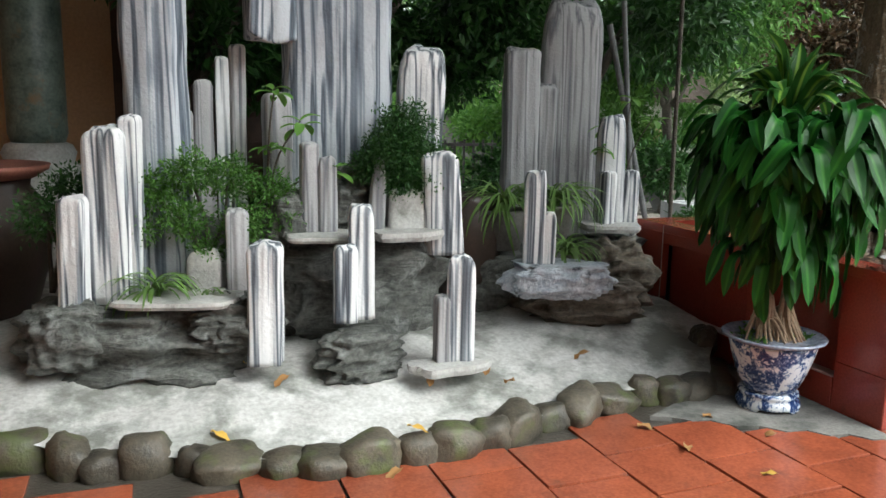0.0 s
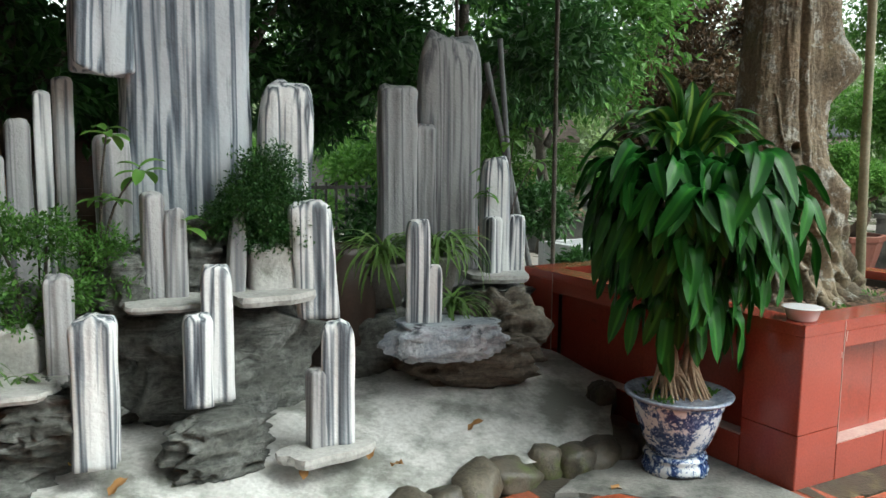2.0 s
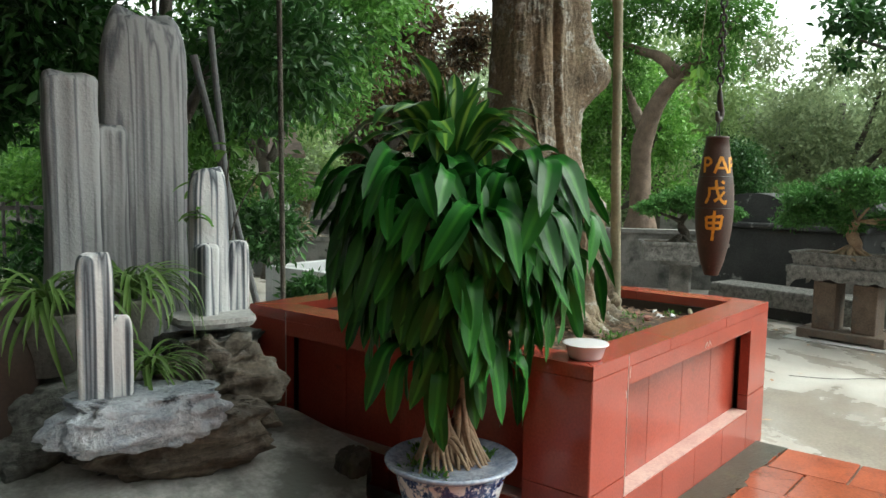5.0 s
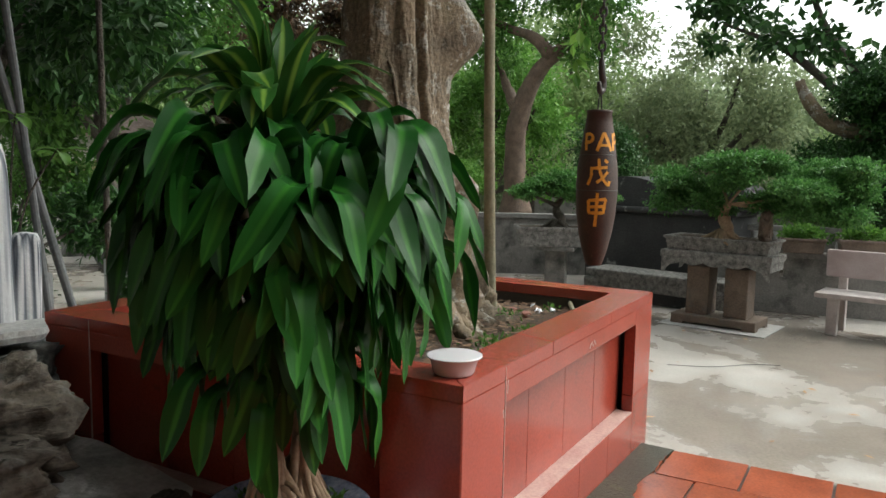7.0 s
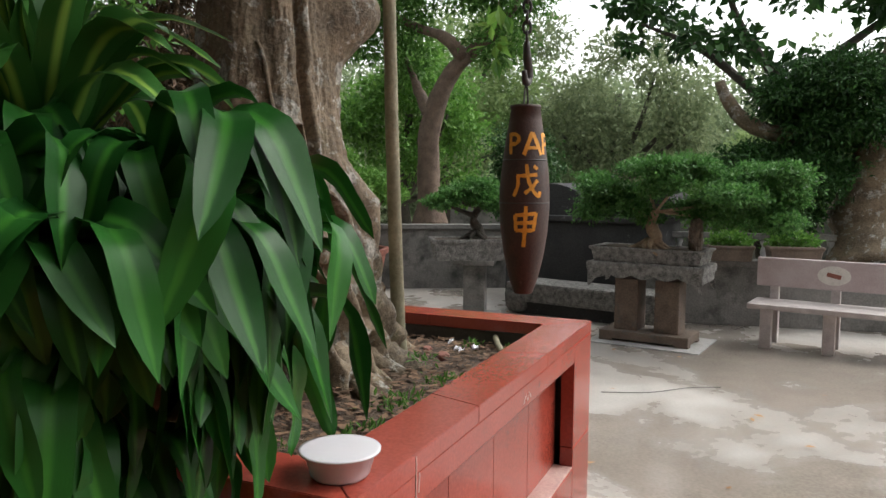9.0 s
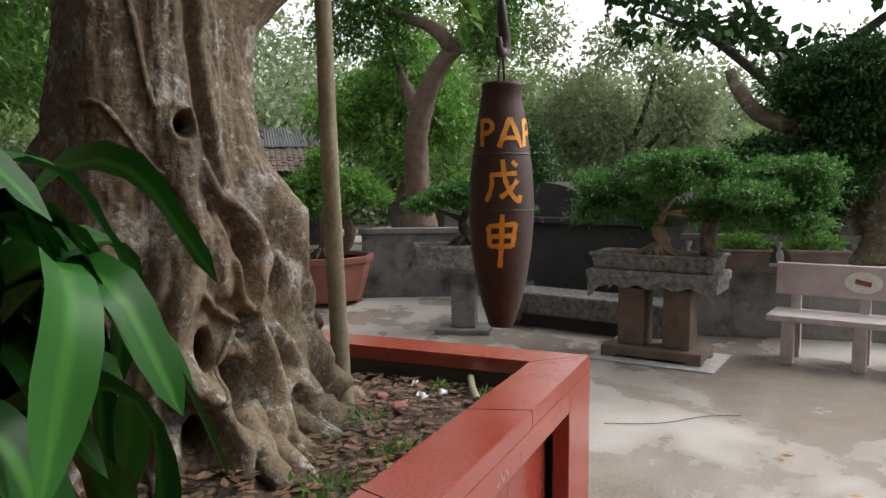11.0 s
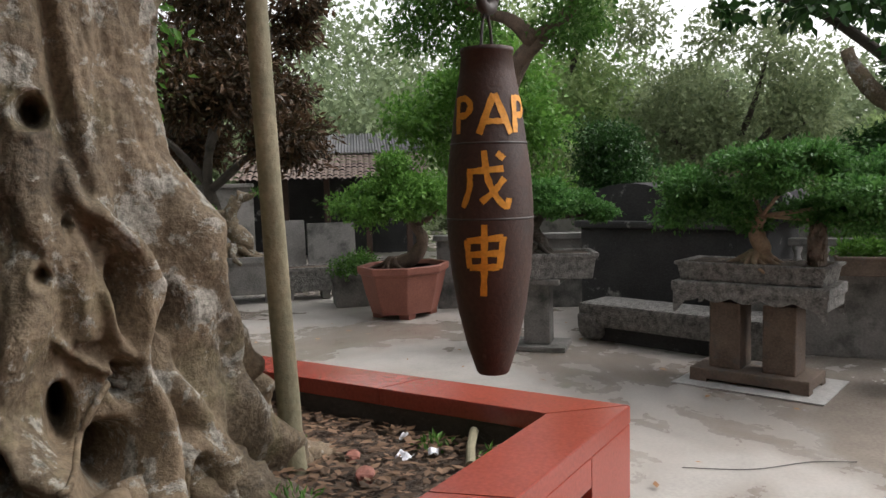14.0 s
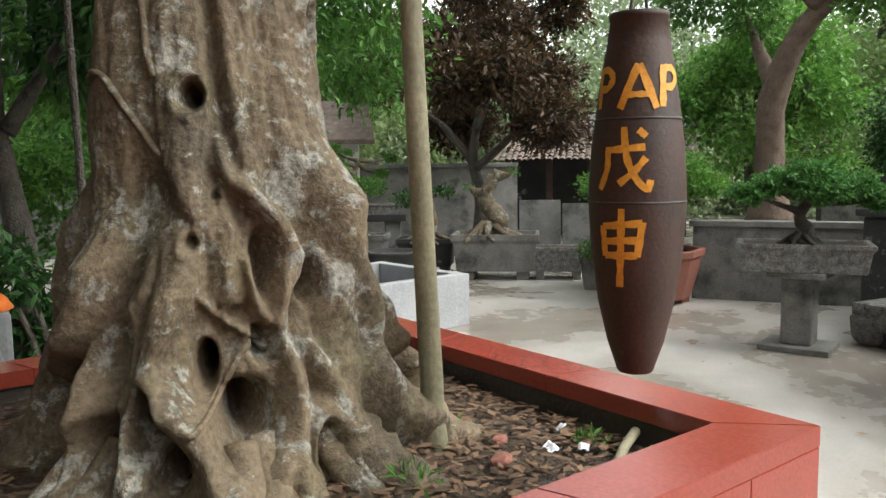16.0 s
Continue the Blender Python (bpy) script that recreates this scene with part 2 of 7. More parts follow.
M_DRYLEAF = leafy("fallen_leaf", (0.20, 0.09, 0.035), (0.42, 0.24, 0.09), 0.6, trans=0.1)
M_LITTER = leafy("leaf_litter", (0.04, 0.026, 0.016), (0.25, 0.155, 0.095), 0.75, trans=0.1)
M_YLEAF = leafy("yellow_leaf", (0.55, 0.33, 0.05), (0.65, 0.42, 0.1), 0.6, trans=0.1)
M_SLABGREY = grainy("pale_grey_cement", (0.28, 0.29, 0.30), (0.42, 0.43, 0.44), 3, 50, (0.5, 0.8), 0.3, 0.005)
# distance haze is mixed into this grey-green
M_FARMASS = grainy("far_tree_mass_haze_tint", (0.12, 0.16, 0.10), (0.24, 0.29, 0.19), 0.7, 4, (0.9, 1.0), 1.0, 0.5)
M_EARTH = grainy("brown_earth", (0.09, 0.065, 0.048), (0.24, 0.18, 0.14), 4, 50, (0.8, 1.0), 0.8, 0.02)
M_ORANGE = grainy("orange_plastic", (0.60, 0.13, 0.02), (0.72, 0.18, 0.03), 6, 60, (0.3, 0.5), 0.1, 0.003)
M_BENCH_BACK = grainy("faded_pink_terrazzo", (0.40, 0.31, 0.31), (0.60, 0.55, 0.55), 5, 150, (0.3, 0.6), 0.15, 0.003)
M_PINE = leafy("deep_green_bonsai_leaves", (0.035, 0.115, 0.024), (0.12, 0.28, 0.07), trans=0.35)
M_PAPER, _n, _l, _b = material("crumpled_paper", 0.7)
_b.inputs["Base Color"].default_value = (0.75, 0.76, 0.80, 1)
M_GREEN_MID = leafy("mid_green_leaves", (0.045, 0.12, 0.02), (0.125, 0.27, 0.055), trans=0.4)
M_GREEN_DARK = leafy("dark_green_leaves", (0.014, 0.05, 0.012), (0.05, 0.135, 0.03))
M_GREEN_BRIGHT = leafy("bright_green_leaves", (0.07, 0.19, 0.03), (0.19, 0.37, 0.075), trans=0.4)
# far, olive and pale greens are lightened for haze and sky backlight
M_GREEN_FAR = leafy("far_leaves_haze_tint", (0.16, 0.215, 0.120), (0.30, 0.37, 0.205), 0.9)
M_GREEN_OLIVE = leafy("olive_leaves_haze_tint", (0.14, 0.185, 0.095), (0.28, 0.335, 0.185), 0.8, trans=0.45)
M_GREEN_PALE = leafy("pale_leaves_haze_tint", (0.17, 0.26, 0.10), (0.32, 0.42, 0.18), 0.8, trans=0.45)
M_WHITEWASH = grainy("dirty_whitewash", (0.52, 0.51, 0.47), (0.72, 0.71, 0.67), 2, 40, (0.7, 0.9), 0.3, 0.006, (0.30, 0.29, 0.26), (0.58, 0.72), 2.0)
M_RED_LEAF = leafy("bronze_leaves", (0.030, 0.026, 0.014), (0.115, 0.066, 0.034))
M_DRAC = leafy("strap_leaf", (0.006, 0.044, 0.007), (0.022, 0.115, 0.016), 0.34, (0.040, 0.165, 0.020), 0.10)
M_DRAC.node_tree.nodes["Principled BSDF"].inputs["Specular IOR Level"].default_value = 0.18
M_DRAC_TOP = leafy("young_strap_leaf", (0.02, 0.085, 0.014), (0.05, 0.16, 0.03), 0.3, (0.26, 0.42, 0.07), 0.2)
M_SPIDER = leafy("grassy_leaf", (0.06, 0.14, 0.03), (0.20, 0.32, 0.09), 0.4)


def wet_concrete():
    m, n, l, b = material("wet_courtyard_concrete")
    v = world_coords(n, l)
    big, mid, fine = noise_tex(n, l, v, 0.55, 5, 0.6, 0.6), noise_tex(n, l, v, 2.5, 6, 0.65), noise_tex(n, l, v, 45, 6)
    col = ramp(n, l, mid, (0.3, (0.34, 0.32, 0.29)), (0.7, (0.54, 0.515, 0.475)))
    wet = ramp(n, l, mix(n, l, 0.3, big, mid), (0.44, (0, 0, 0)), (0.56, (1, 1, 1)))
    col = mix(n, l, wet, col, ramp(n, l, mid, (0.3, (0.17, 0.14, 0.11)), (0.7, (0.31, 0.265, 0.22))))
    col = mix(n, l, 0.25, col, ramp(n, l, fine, (0.3, (0.08, 0.075, 0.07)), (0.7, (0.40, 0.38, 0.35))))
    l.new(col, b.inputs["Base Color"])
    inv = n.new("ShaderNodeMapRange")
    inv.inputs["To Min"].default_value, inv.inputs["To Max"].default_value = 0.55, 0.10
    l.new(wet, inv.inputs[0])
    l.new(inv.outputs[0], b.inputs["Roughness"])
    bump(n, l, b, fine, 0.12, 0.004)
    return m


M_GROUND = wet_concrete()


def blue_white():
    m, n, l, b = material("blue_and_white_porcelain", 0.12)
    v = coords(n, l)
    pat = noise_tex(n, l, v, 11, 4, 0.6, 1.2)
    fine = noise_tex(n, l, v, 38, 4, 0.6, 1.0)
    f = mix(n, l, 0.35, pat, fine)
    col = ramp(n, l, f, (0.46, (0.66, 0.69, 0.73)), (0.495, (0.17, 0.24, 0.40)), (0.55, (0.006, 0.020, 0.095)), (0.60, (0.035, 0.08, 0.22)), (0.635, (0.60, 0.65, 0.70)))
    l.new(col, b.inputs["Base Color"])
    return m


M_PORCELAIN = blue_white()
M_PORC_RIM = grainy("blue_speckled_glaze", (0.10, 0.13, 0.22), (0.42, 0.46, 0.54), 25, 90, (0.1, 0.2), 0.1, 0.002)


# ---- building blocks ----
def part(name, bm, mat, parent=None, label="", smooth=False):
    me = bm
    if isinstance(bm, bmesh.types.BMesh):
        me = bpy.data.meshes.new(name)
        bm.to_mesh(me)
        bm.free()
    if mat and not me.materials:
        me.materials.append(mat)
    if smooth:
        for p in me.polygons:
            p.use_smooth = True
    ob = new(name, me)
    if parent:
        ob.parent = parent
    if label:
        ob["label"] = label
    return ob


def thing(name, m, label, category, group="", kind=""):
    ob = new(name)
    ob.empty_display_size = 0.1
    ob.matrix_world = m
    return tagged(ob, label, category, group, kind)


def raw(name, verts, faces):
    me = bpy.data.meshes.new(name)
    me.from_pydata([tuple(v) for v in verts], [], faces)
    me.update()
    return me


def box(x0, x1, y0, y1, z0, z1, bevel=0.0, bm=None):
    own = bm is None
    bm = bm or bmesh.new()
    r = bmesh.ops.create_cube(bm, size=1)
    for v in r["verts"]:
        v.co = Vector(((x0 + x1) / 2 + v.co.x * (x1 - x0), (y0 + y1) / 2 + v.co.y * (y1 - y0), (z0 + z1) / 2 + v.co.z * (z1 - z0)))
    if bevel:
        es = list({e for v in r["verts"] for e in v.link_edges})
        bmesh.ops.bevel(bm, geom=es, offset=bevel, segments=2, affect="EDGES", profile=0.6)
    return bm


def lathe(profile, seg=40, squash=1.0, bm=None):
    """A turned body from (radius, height) pairs."""
    bm = bm or bmesh.new()
    rings = []
    for r, z in profile:
        rings.append([bm.verts.new((r * math.cos(a), r * math.sin(a) * squash, z)) for a in [2 * math.pi * k / seg for k in range(seg)]])
    for a, b in zip(rings, rings[1:]):
        for k in range(seg):
            bm.faces.new((a[k], a[(k + 1) % seg], b[(k + 1) % seg], b[k]))
    if profile[0][0] > 1e-4:
        bm.faces.new(rings[0][::-1])
    if profile[-1][0] > 1e-4:
        bm.faces.new(rings[-1])
    return bm


def tube(points, radii, seg=10, bm=None, wob=0.0, seed=0):
    """A round limb through points, tapering, with uneven girth."""
    bm = bm or bmesh.new()
    pts = [Vector(p) for p in points]
    rings, up = [], Vector((0.31, 0.12, 0.94))
    for i, p in enumerate(pts):
        d = (pts[min(i + 1, len(pts) - 1)] - pts[max(i - 1, 0)]).normalized()
        s = d.cross(up)
        if s.length < 0.1:
            s = d.cross(Vector((1, 0, 0)))
        s.normalize()
        t = d.cross(s)
        ring = []
        for k in range(seg):
            a = 2 * math.pi * k / seg
            r = radii[i] * (1 + wob * noise.noise(Vector((math.cos(a) * 1.3, math.sin(a) * 1.3, i * 0.45 + seed * 7.1))))
            ring.append(bm.verts.new(p + s * (math.cos(a) * r) + t * (math.sin(a) * r)))
        rings.append(ring)
    for a, b in zip(rings, rings[1:]):
        for k in range(seg):
            bm.faces.new((a[k], b[k], b[(k + 1) % seg], a[(k + 1) % seg]))
    bm.faces.new(rings[0])
    bm.faces.new(rings[-1][::-1])
    return bm


def smooth_path(points, n):
    """n points on a smooth curve through the given ones."""
    P = [Vector(p) for p in points]
    P = [P[0] * 2 - P[1]] + P + [P[-1] * 2 - P[-2]]
    out, segs = [], len(P) - 3
    for i in range(n):
        u = i / (n - 1) * segs
        k = min(int(u), segs - 1)
        f = u - k
        a, b, c, d = P[k:k + 4]
        out.append(0.5 * (2 * b + (c - a) * f + (2 * a - 5 * b + 4 * c - d) * f * f + (3 * b - a - 3 * c + d) * f ** 3))
    return out


def rock(sx, sy, sz, seed, rough=0.28, sub=4, flat=0.0, layers=0.0, crag=0.0):
    """A weathered stone about its base centre; layers: horizontal ledges."""
    bm = bmesh.new()
    bmesh.ops.create_icosphere(bm, subdivisions=sub, radius=1)
    o = Vector((seed * 3.7, seed * 1.3, seed * 2.1))
    for v in bm.verts:
        c = v.co.copy()
        k = 1 + rough * noise.fractal(c * 1.4 + o, 0.9, 2.2, 4) + 0.16 * rough * noise.fractal(c * 5.5 + o, 0.8, 2.2, 4) + rough * crag * (noise.ridged_multi_fractal(c * 2.2 + o, 0.9, 2.1, 4, 1.0, 2.0) - 1.1)
        c = Vector([math.copysign(abs(q) ** 0.8, q) for q in c]) * k
        if layers:
            c.x *= 1 + layers * noise.noise(Vector((o.x, o.y, c.z * 4.0))) + 0.5 * layers * noise.noise(Vector((o.x + c.y, o.y, c.z * 13.0)))
            c.y *= 1 + layers * noise.noise(Vector((o.y, o.x, c.z * 4.0))) + 0.5 * layers * noise.noise(Vector((o.y + c.x, o.x, c.z * 13.0)))
        c.z = max(c.z, -0.85)
        if flat:
            c.z = min(c.z, flat + 0.05 * noise.noise(c * 2 + o))
        v.co = Vector((c.x * sx / 2, c.y * sy / 2, (c.z + 0.85) * sz / 1.85))
    return bm


def stele(w, d, h, seed, top=0.12, waist=0.05, ridges=0.10, lean=0.0, seg=34, rings=30, point=0.55):
    """An upright slab of banded stone: squarish section, long vertical ridges, a rounded worn top."""
    bm = bmesh.new()
    o = Vector((seed * 5.3, seed * 2.9, seed * 1.7))
    grid = []
    for i in range(rings + 1):
        u = i / rings
        z = h * (1 - (1 - u) ** 1.5)
        s = 1 + waist * noise.noise(Vector((o.x, o.y, z * 5)))
        e = (h - z) / (max(w, d) * top * 4)
        if e < 1:
            s *= point + (1 - point) * math.sqrt(max(0.0, 1 - (1 - e) ** 2))
        ring = []
        for k in range(seg):
            a = 2 * math.pi * k / seg
            ca, sa = math.cos(a), math.sin(a)
            q = (abs(ca) ** 7 + abs(sa) ** 7) ** (-1 / 7)
            rr = q * s * (1 + ridges * noise.noise(Vector((ca * 2.6, sa * 2.6, z * 0.8)) + o) + ridges * 0.6 * noise.noise(Vector((ca * 6, sa * 6, z * 2.2)) + o))
            zt = z + (w * 0.2 * noise.noise(Vector((ca * 1.1, sa * 1.1, 0)) + o) * (u - 0.6) / 0.4 if u > 0.6 else 0)
            ring.append(bm.verts.new((ca * rr * w / 2 + lean * z, sa * rr * d / 2, zt)))
        grid.append(ring)
    for a, b in zip(grid, grid[1:]):
        for k in range(seg):
            bm.faces.new((a[k], a[(k + 1) % seg], b[(k + 1) % seg], b[k]))
    bm.faces.new(grid[0][::-1])
    c = bm.verts.new(sum((v.co for v in grid[-1]), Vector()) / seg + Vector((0, 0, 0.01)))
    for k in range(seg):
        bm.faces.new((grid[-1][k], grid[-1][(k + 1) % seg], c))
    return bm


def leaf_cloud(name, centres, radii, count, size, seed, droop=0.2, flat=1.0, aspect=0.45, shell=0.55):
    """Many small folded leaves round the centres; flat squeezes the pads in height."""
    rng = np.random.default_rng(seed)
    C, R = np.array(centres, float), np.array(radii, float)
    w = R ** 2 / (R ** 2).sum()
    idx = rng.choice(len(C), count, p=w)
    d = rng.normal(size=(count, 3))
    d /= np.linalg.norm(d, axis=1)[:, None]
    rad = R[idx] * (shell + (1 - shell) * rng.random(count) ** 0.6) * (0.75 + 0.5 * rng.random(count))
    lump = 1 + 0.25 * np.sin(d[:, 0] * 5 + idx) * np.cos(d[:, 2] * 6 + idx * 1.7)
    p = C[idx] + d * (rad * lump)[:, None] * np.array([1, 1, flat])
    ax = d * 0.7 + rng.normal(size=(count, 3)) * 0.7
    ax[:, 2] -= droop
    ax /= np.linalg.norm(ax, axis=1)[:, None]
    sd = np.cross(ax, rng.normal(size=(count, 3)) * 0.6 + np.array([0, 0, 1.0]))
    sd /= np.linalg.norm(sd, axis=1)[:, None] + 1e-9
    up = np.cross(sd, ax)
    L = size * (0.6 + 0.8 * rng.random(count))[:, None]
    W = L * aspect / 2
    tip = p + ax * L
    lm = p + ax * L * 0.45 + sd * W + up * L * 0.08
    rm = p + ax * L * 0.45 - sd * W + up * L * 0.08
    verts = np.stack([p, lm, tip, rm], 1).reshape(-1, 3)
    k = np.arange(count)[:, None] * 4
    faces = np.concatenate([k + [0, 1, 2], k + [0, 2, 3]], 1).reshape(-1, 3)
    me = bpy.data.meshes.new(name)
    me.from_pydata(verts.tolist(), [], faces.tolist())
    me.update()
    return me


def strap(length, width, arch, seed, segs=9, wave=0.02):
    """A long arching leaf from the origin, rising along +x and bending down; UV across for its pale middle."""
    bm = bmesh.new()
    uv = bm.loops.layers.uv.new("UVMap")
    rng = random.Random(seed)
    rows, pos, ang = [], Vector((0, 0, 0)), 0.0
    for i in range(segs + 1):
        u = i / segs
        w = width * (0.35 + 1.25 * u * (1.6 - u)) * (1 - u ** 5) if u < 1 else 0.0005
        w = max(w, 0.0006)
        d = Vector((math.cos(ang), 0, -math.sin(ang)))
        nrm = Vector((math.sin(ang), 0, math.cos(ang)))
        wv = wave * math.sin(u * 11 + seed) * width * 7
        rows.append(([bm.verts.new(pos + Vector((0, s * w / 2, 0)) + nrm * (abs(s) * w * 0.16 + s * wv * 0.5)) for s in (-1, -0.5, 0, 0.5, 1)], u))
        pos = pos + d * length / segs
        ang += arch / segs * (1.45 - u * 0.9) + rng.uniform(-0.04, 0.04)
    for (a, u0), (b, u1) in zip(rows, rows[1:]):
        for k in range(4):
            f = bm.faces.new((a[k], a[k + 1], b[k + 1], b[k]))
            f.smooth = True
            for lp, (x, y) in zip(f.loops, ((k, u0), (k + 1, u0), (k + 1, u1), (k, u1))):
                lp[uv].uv = (x / 4, y)
    me = bpy.data.meshes.new("leaf")
    bm.to_mesh(me)
    bm.free()
    return me


# ---- ground ----
def ground_height(x):
    """The tiled terrace falls gently to the courtyard."""
    return 0.075 if x < 0 else max(0.012, 0.075 - 0.028 * x)


bm = bmesh.new()
bmesh.ops.create_grid(bm, x_segments=40, y_segments=40, size=160)
tagged(part("ground", bm, M_GROUND), "grey cement courtyard with brown wet patches", "ground", kind="structure")

bm = bmesh.new()
for x0, x1 in ((-7.0, 0.0), (0.0, 2.135)):
    y1 = 1.0 if x1 <= 0 else -0.02
    vs = [bm.verts.new((x, y, z)) for x, y, z in ((x0, -6, ground_height(x0) - 0.012), (x1, -6, ground_height(x1) - 0.012), (x1, y1, ground_height(x1) - 0.012), (x0, y1, ground_height(x0) - 0.012))]
    lo = [bm.verts.new((v.co.x, v.co.y, 0.001)) for v in vs]
    bm.faces.new(vs)
    for k in range(4):
        bm.faces.new((lo[k], lo[(k + 1) % 4], vs[(k + 1) % 4], vs[k]))
terrace = tagged(part("pavement", bm, M_GROUT), "terrace of square terracotta tiles with dark mossy joints", "pavement", kind="structure")

# ---- planter ----
PX, PY, PH = 2.24, 2.14, 0.87
planter = thing("planter", pose(0, 0, 0), "square raised planter faced with red glazed tiles and recessed panels", "planter")


def planter_side(length, turn):
    """One face along +x at y = 0, seen from -y: posts, base course, sunk tiled panel with a sill, top band."""
    def put(name, bm, mat, label=""):
        ob = part(name, bm, mat, planter, label)
        ob.matrix_world = turn
        return ob
    for a, b in ((0.003, 0.312), (length - 0.312, length - 0.003)):
        put("post_tile", box(a, b, 0.0, 0.06, -0.02, 0.345, 0.004), M_RED)
        put("post_tile", box(a, b, 0.0, 0.06, 0.348, 0.815, 0.004), M_RED)
    n = 4
    w = (length - 0.63) / n
    for k in range(n):
        x0 = 0.315 + k * w
        put("base_tile", box(x0 + 0.0015, x0 + w - 0.0015, 0.0, 0.06, -0.02, 0.252, 0.003), M_RED)
        put("panel_tile", box(x0 + 0.0015, x0 + w - 0.0015, 0.085, 0.12, 0.257, 0.733, 0.002), M_RED)
    # the sill's wet reflection is put into its pale colour
    put("sill", box(0.315, length - 0.315, 0.002, 0.086, 0.253, 0.262, 0.002), M_SILL, "pale sill of a sunk panel, wet sheen painted in")
    put("grout_line", box(0.3115, 0.3155, -0.0015, 0.004, 0.262, 0.862), M_SILL, "pale grout line")
    put("band", box(0.315, length - 0.315, 0.0, 0.08, 0.735, 0.815, 0.003), M_RED)
    put("core", box(0.05, length - 0.05, 0.122, 0.17, -0.02, 0.81), M_GROUT, "dark wall core behind the tiles")


planter_side(PX, pose(0, 0, 0))
planter_side(PY, pose(0, PY, 0, 0, 0, -90))
planter_side(PX, pose(PX, PY, 0, 0, 0, 180))
planter_side(PY, pose(PX, 0, 0, 0, 0, 90))
# the rim: four mitred courses of glazed tile
RW = 0.185
for a, b, c, d in (((0, 0), (PX, 0), (PX - RW, RW), (RW, RW)), ((PX, 0), (PX, PY), (PX - RW, PY - RW), (PX - RW, RW)),
                   ((PX, PY), (0, PY), (RW, PY - RW), (PX - RW, PY - RW)), ((0, PY), (0, 0), (RW, RW), (RW, PY - RW))):
    for k in range(3):
        f0, f1 = k / 3 + 0.0003, (k + 1) / 3 - 0.0003
        q = [Vector(a).lerp(Vector(b), f0), Vector(a).lerp(Vector(b), f1), Vector(d).lerp(Vector(c), f1), Vector(d).lerp(Vector(c), f0)]
        bm = bmesh.new()
        lo, hi = [bm.verts.new((*p, 0.815)) for p in q], [bm.verts.new((*p, PH)) for p in q]
        bm.faces.new(lo[::-1]), bm.faces.new(hi)
        for i in range(4):
            bm.faces.new((lo[i], lo[(i + 1) % 4], hi[(i + 1) % 4], hi[i]))
        bmesh.ops.bevel(bm, geom=list(bm.edges), offset=0.0025, segments=2, affect="EDGES")
        part("rim_tile", bm, M_RED, planter)

# soil bed
bm = bmesh.new()
bmesh.ops.create_grid(bm, x_segments=70, y_segments=70, size=0.5)
for v in bm.verts:
    x, y = RW - 0.01 + (v.co.x + 0.5) * (PX - 2 * RW + 0.02), RW - 0.01 + (v.co.y + 0.5) * (PY - 2 * RW + 0.02)
    r = math.hypot(x - 1.12, y - 1.05)
    v.co = Vector((x, y, 0.765 + 0.10 * math.exp(-(r / 0.6) ** 2) + 0.03 * noise.fractal(Vector((x * 3, y * 3, 0)), 1, 2, 5) - 0.03 * (x / PX)))
tagged(part("soil", bm, M_SOIL, smooth=True), "dark dry soil bed filling the red planter", "soil", kind="structure")


def litter(name, n, spread, size, mat, seed, z, label, category):
    """Small curled leaves strewn flat over an area."""
    rng = np.random.default_rng(seed)
    x0, x1, y0, y1 = spread
    V, F = [], []
    for i in range(n):
        x, y, a, s = rng.uniform(x0, x1), rng.uniform(y0, y1), rng.uniform(0, 6.28), size * rng.uniform(0.5, 1.4)
        zz = z(x, y) + rng.uniform(0.003, 0.02)
        c, q = math.cos(a), math.sin(a)
        b = len(V)
        for u, w, h in ((-1, 0, 0.1), (0, 0.45, 0.25), (1, 0, rng.uniform(0, 0.5)), (0, -0.45, 0.15)):
            V.append((x + (u * c - w * q) * s, y + (u * q + w * c) * s, zz + h * s * 0.6))
        F += [(b, b + 1, b + 2), (b, b + 2, b + 3)]
    return tagged(part(name, raw(name, V, F), mat), label, category, kind="stuff")


def soil_z(x, y):
    return 0.77 + 0.10 * math.exp(-((x - 1.12) ** 2 + (y - 1.05) ** 2) / 0.36) - 0.03 * (x / PX)


litter("leaf_litter", 6000, (RW + 0.02, PX - RW - 0.02, RW + 0.02, PY - RW - 0.02), 0.021, M_LITTER, 3, soil_z, "brown dead leaves strewn over the planter soil", "leaf litter")
rng = random.Random(21)
for k in range(3):
    bm = bmesh.new()
    bmesh.ops.create_grid(bm, x_segments=8, y_segments=8, size=0.02 - 0.005 * k)
    for v in bm.verts:
        v.co.z = 0.02 * noise.noise(Vector((v.co.x * 60, v.co.y * 60, k * 3.0)))
    ob = part("paper_scrap", bm, M_PAPER)
    ob.matrix_world = pose(1.80 + 0.07 * k, 0.50 + 0.05 * k * (-1) ** k, 0.775, 8, -5, 40 * k)
    tagged(ob, "crumpled white and blue paper scrap on the soil", "paper", "litter on the soil")
ob = part("bamboo_tube", tube([(0, 0, 0), (0.12, 0.02, 0.01), (0.24, 0.03, 0.015)], [0.014, 0.013, 0.014], 12), M_POLE)
ob.matrix_world = pose(1.82, 0.30, 0.775, 0, 0, 20)
tagged(ob, "short pale green bamboo tube lying on the soil", "bamboo tube")
for x, y, s in ((1.62, 0.50, 0.05), (1.72, 0.62, 0.04)):
    ob = part("brick_piece", rock(s * 1.6, s, s * 0.7, 7, 0.2, 3), M_TERRA)
    ob.matrix_world = pose(x, y, 0.765, 0, 0, 30)
    tagged(ob, "small broken piece of red brick on the soil", "brick piece", "litter on the soil")
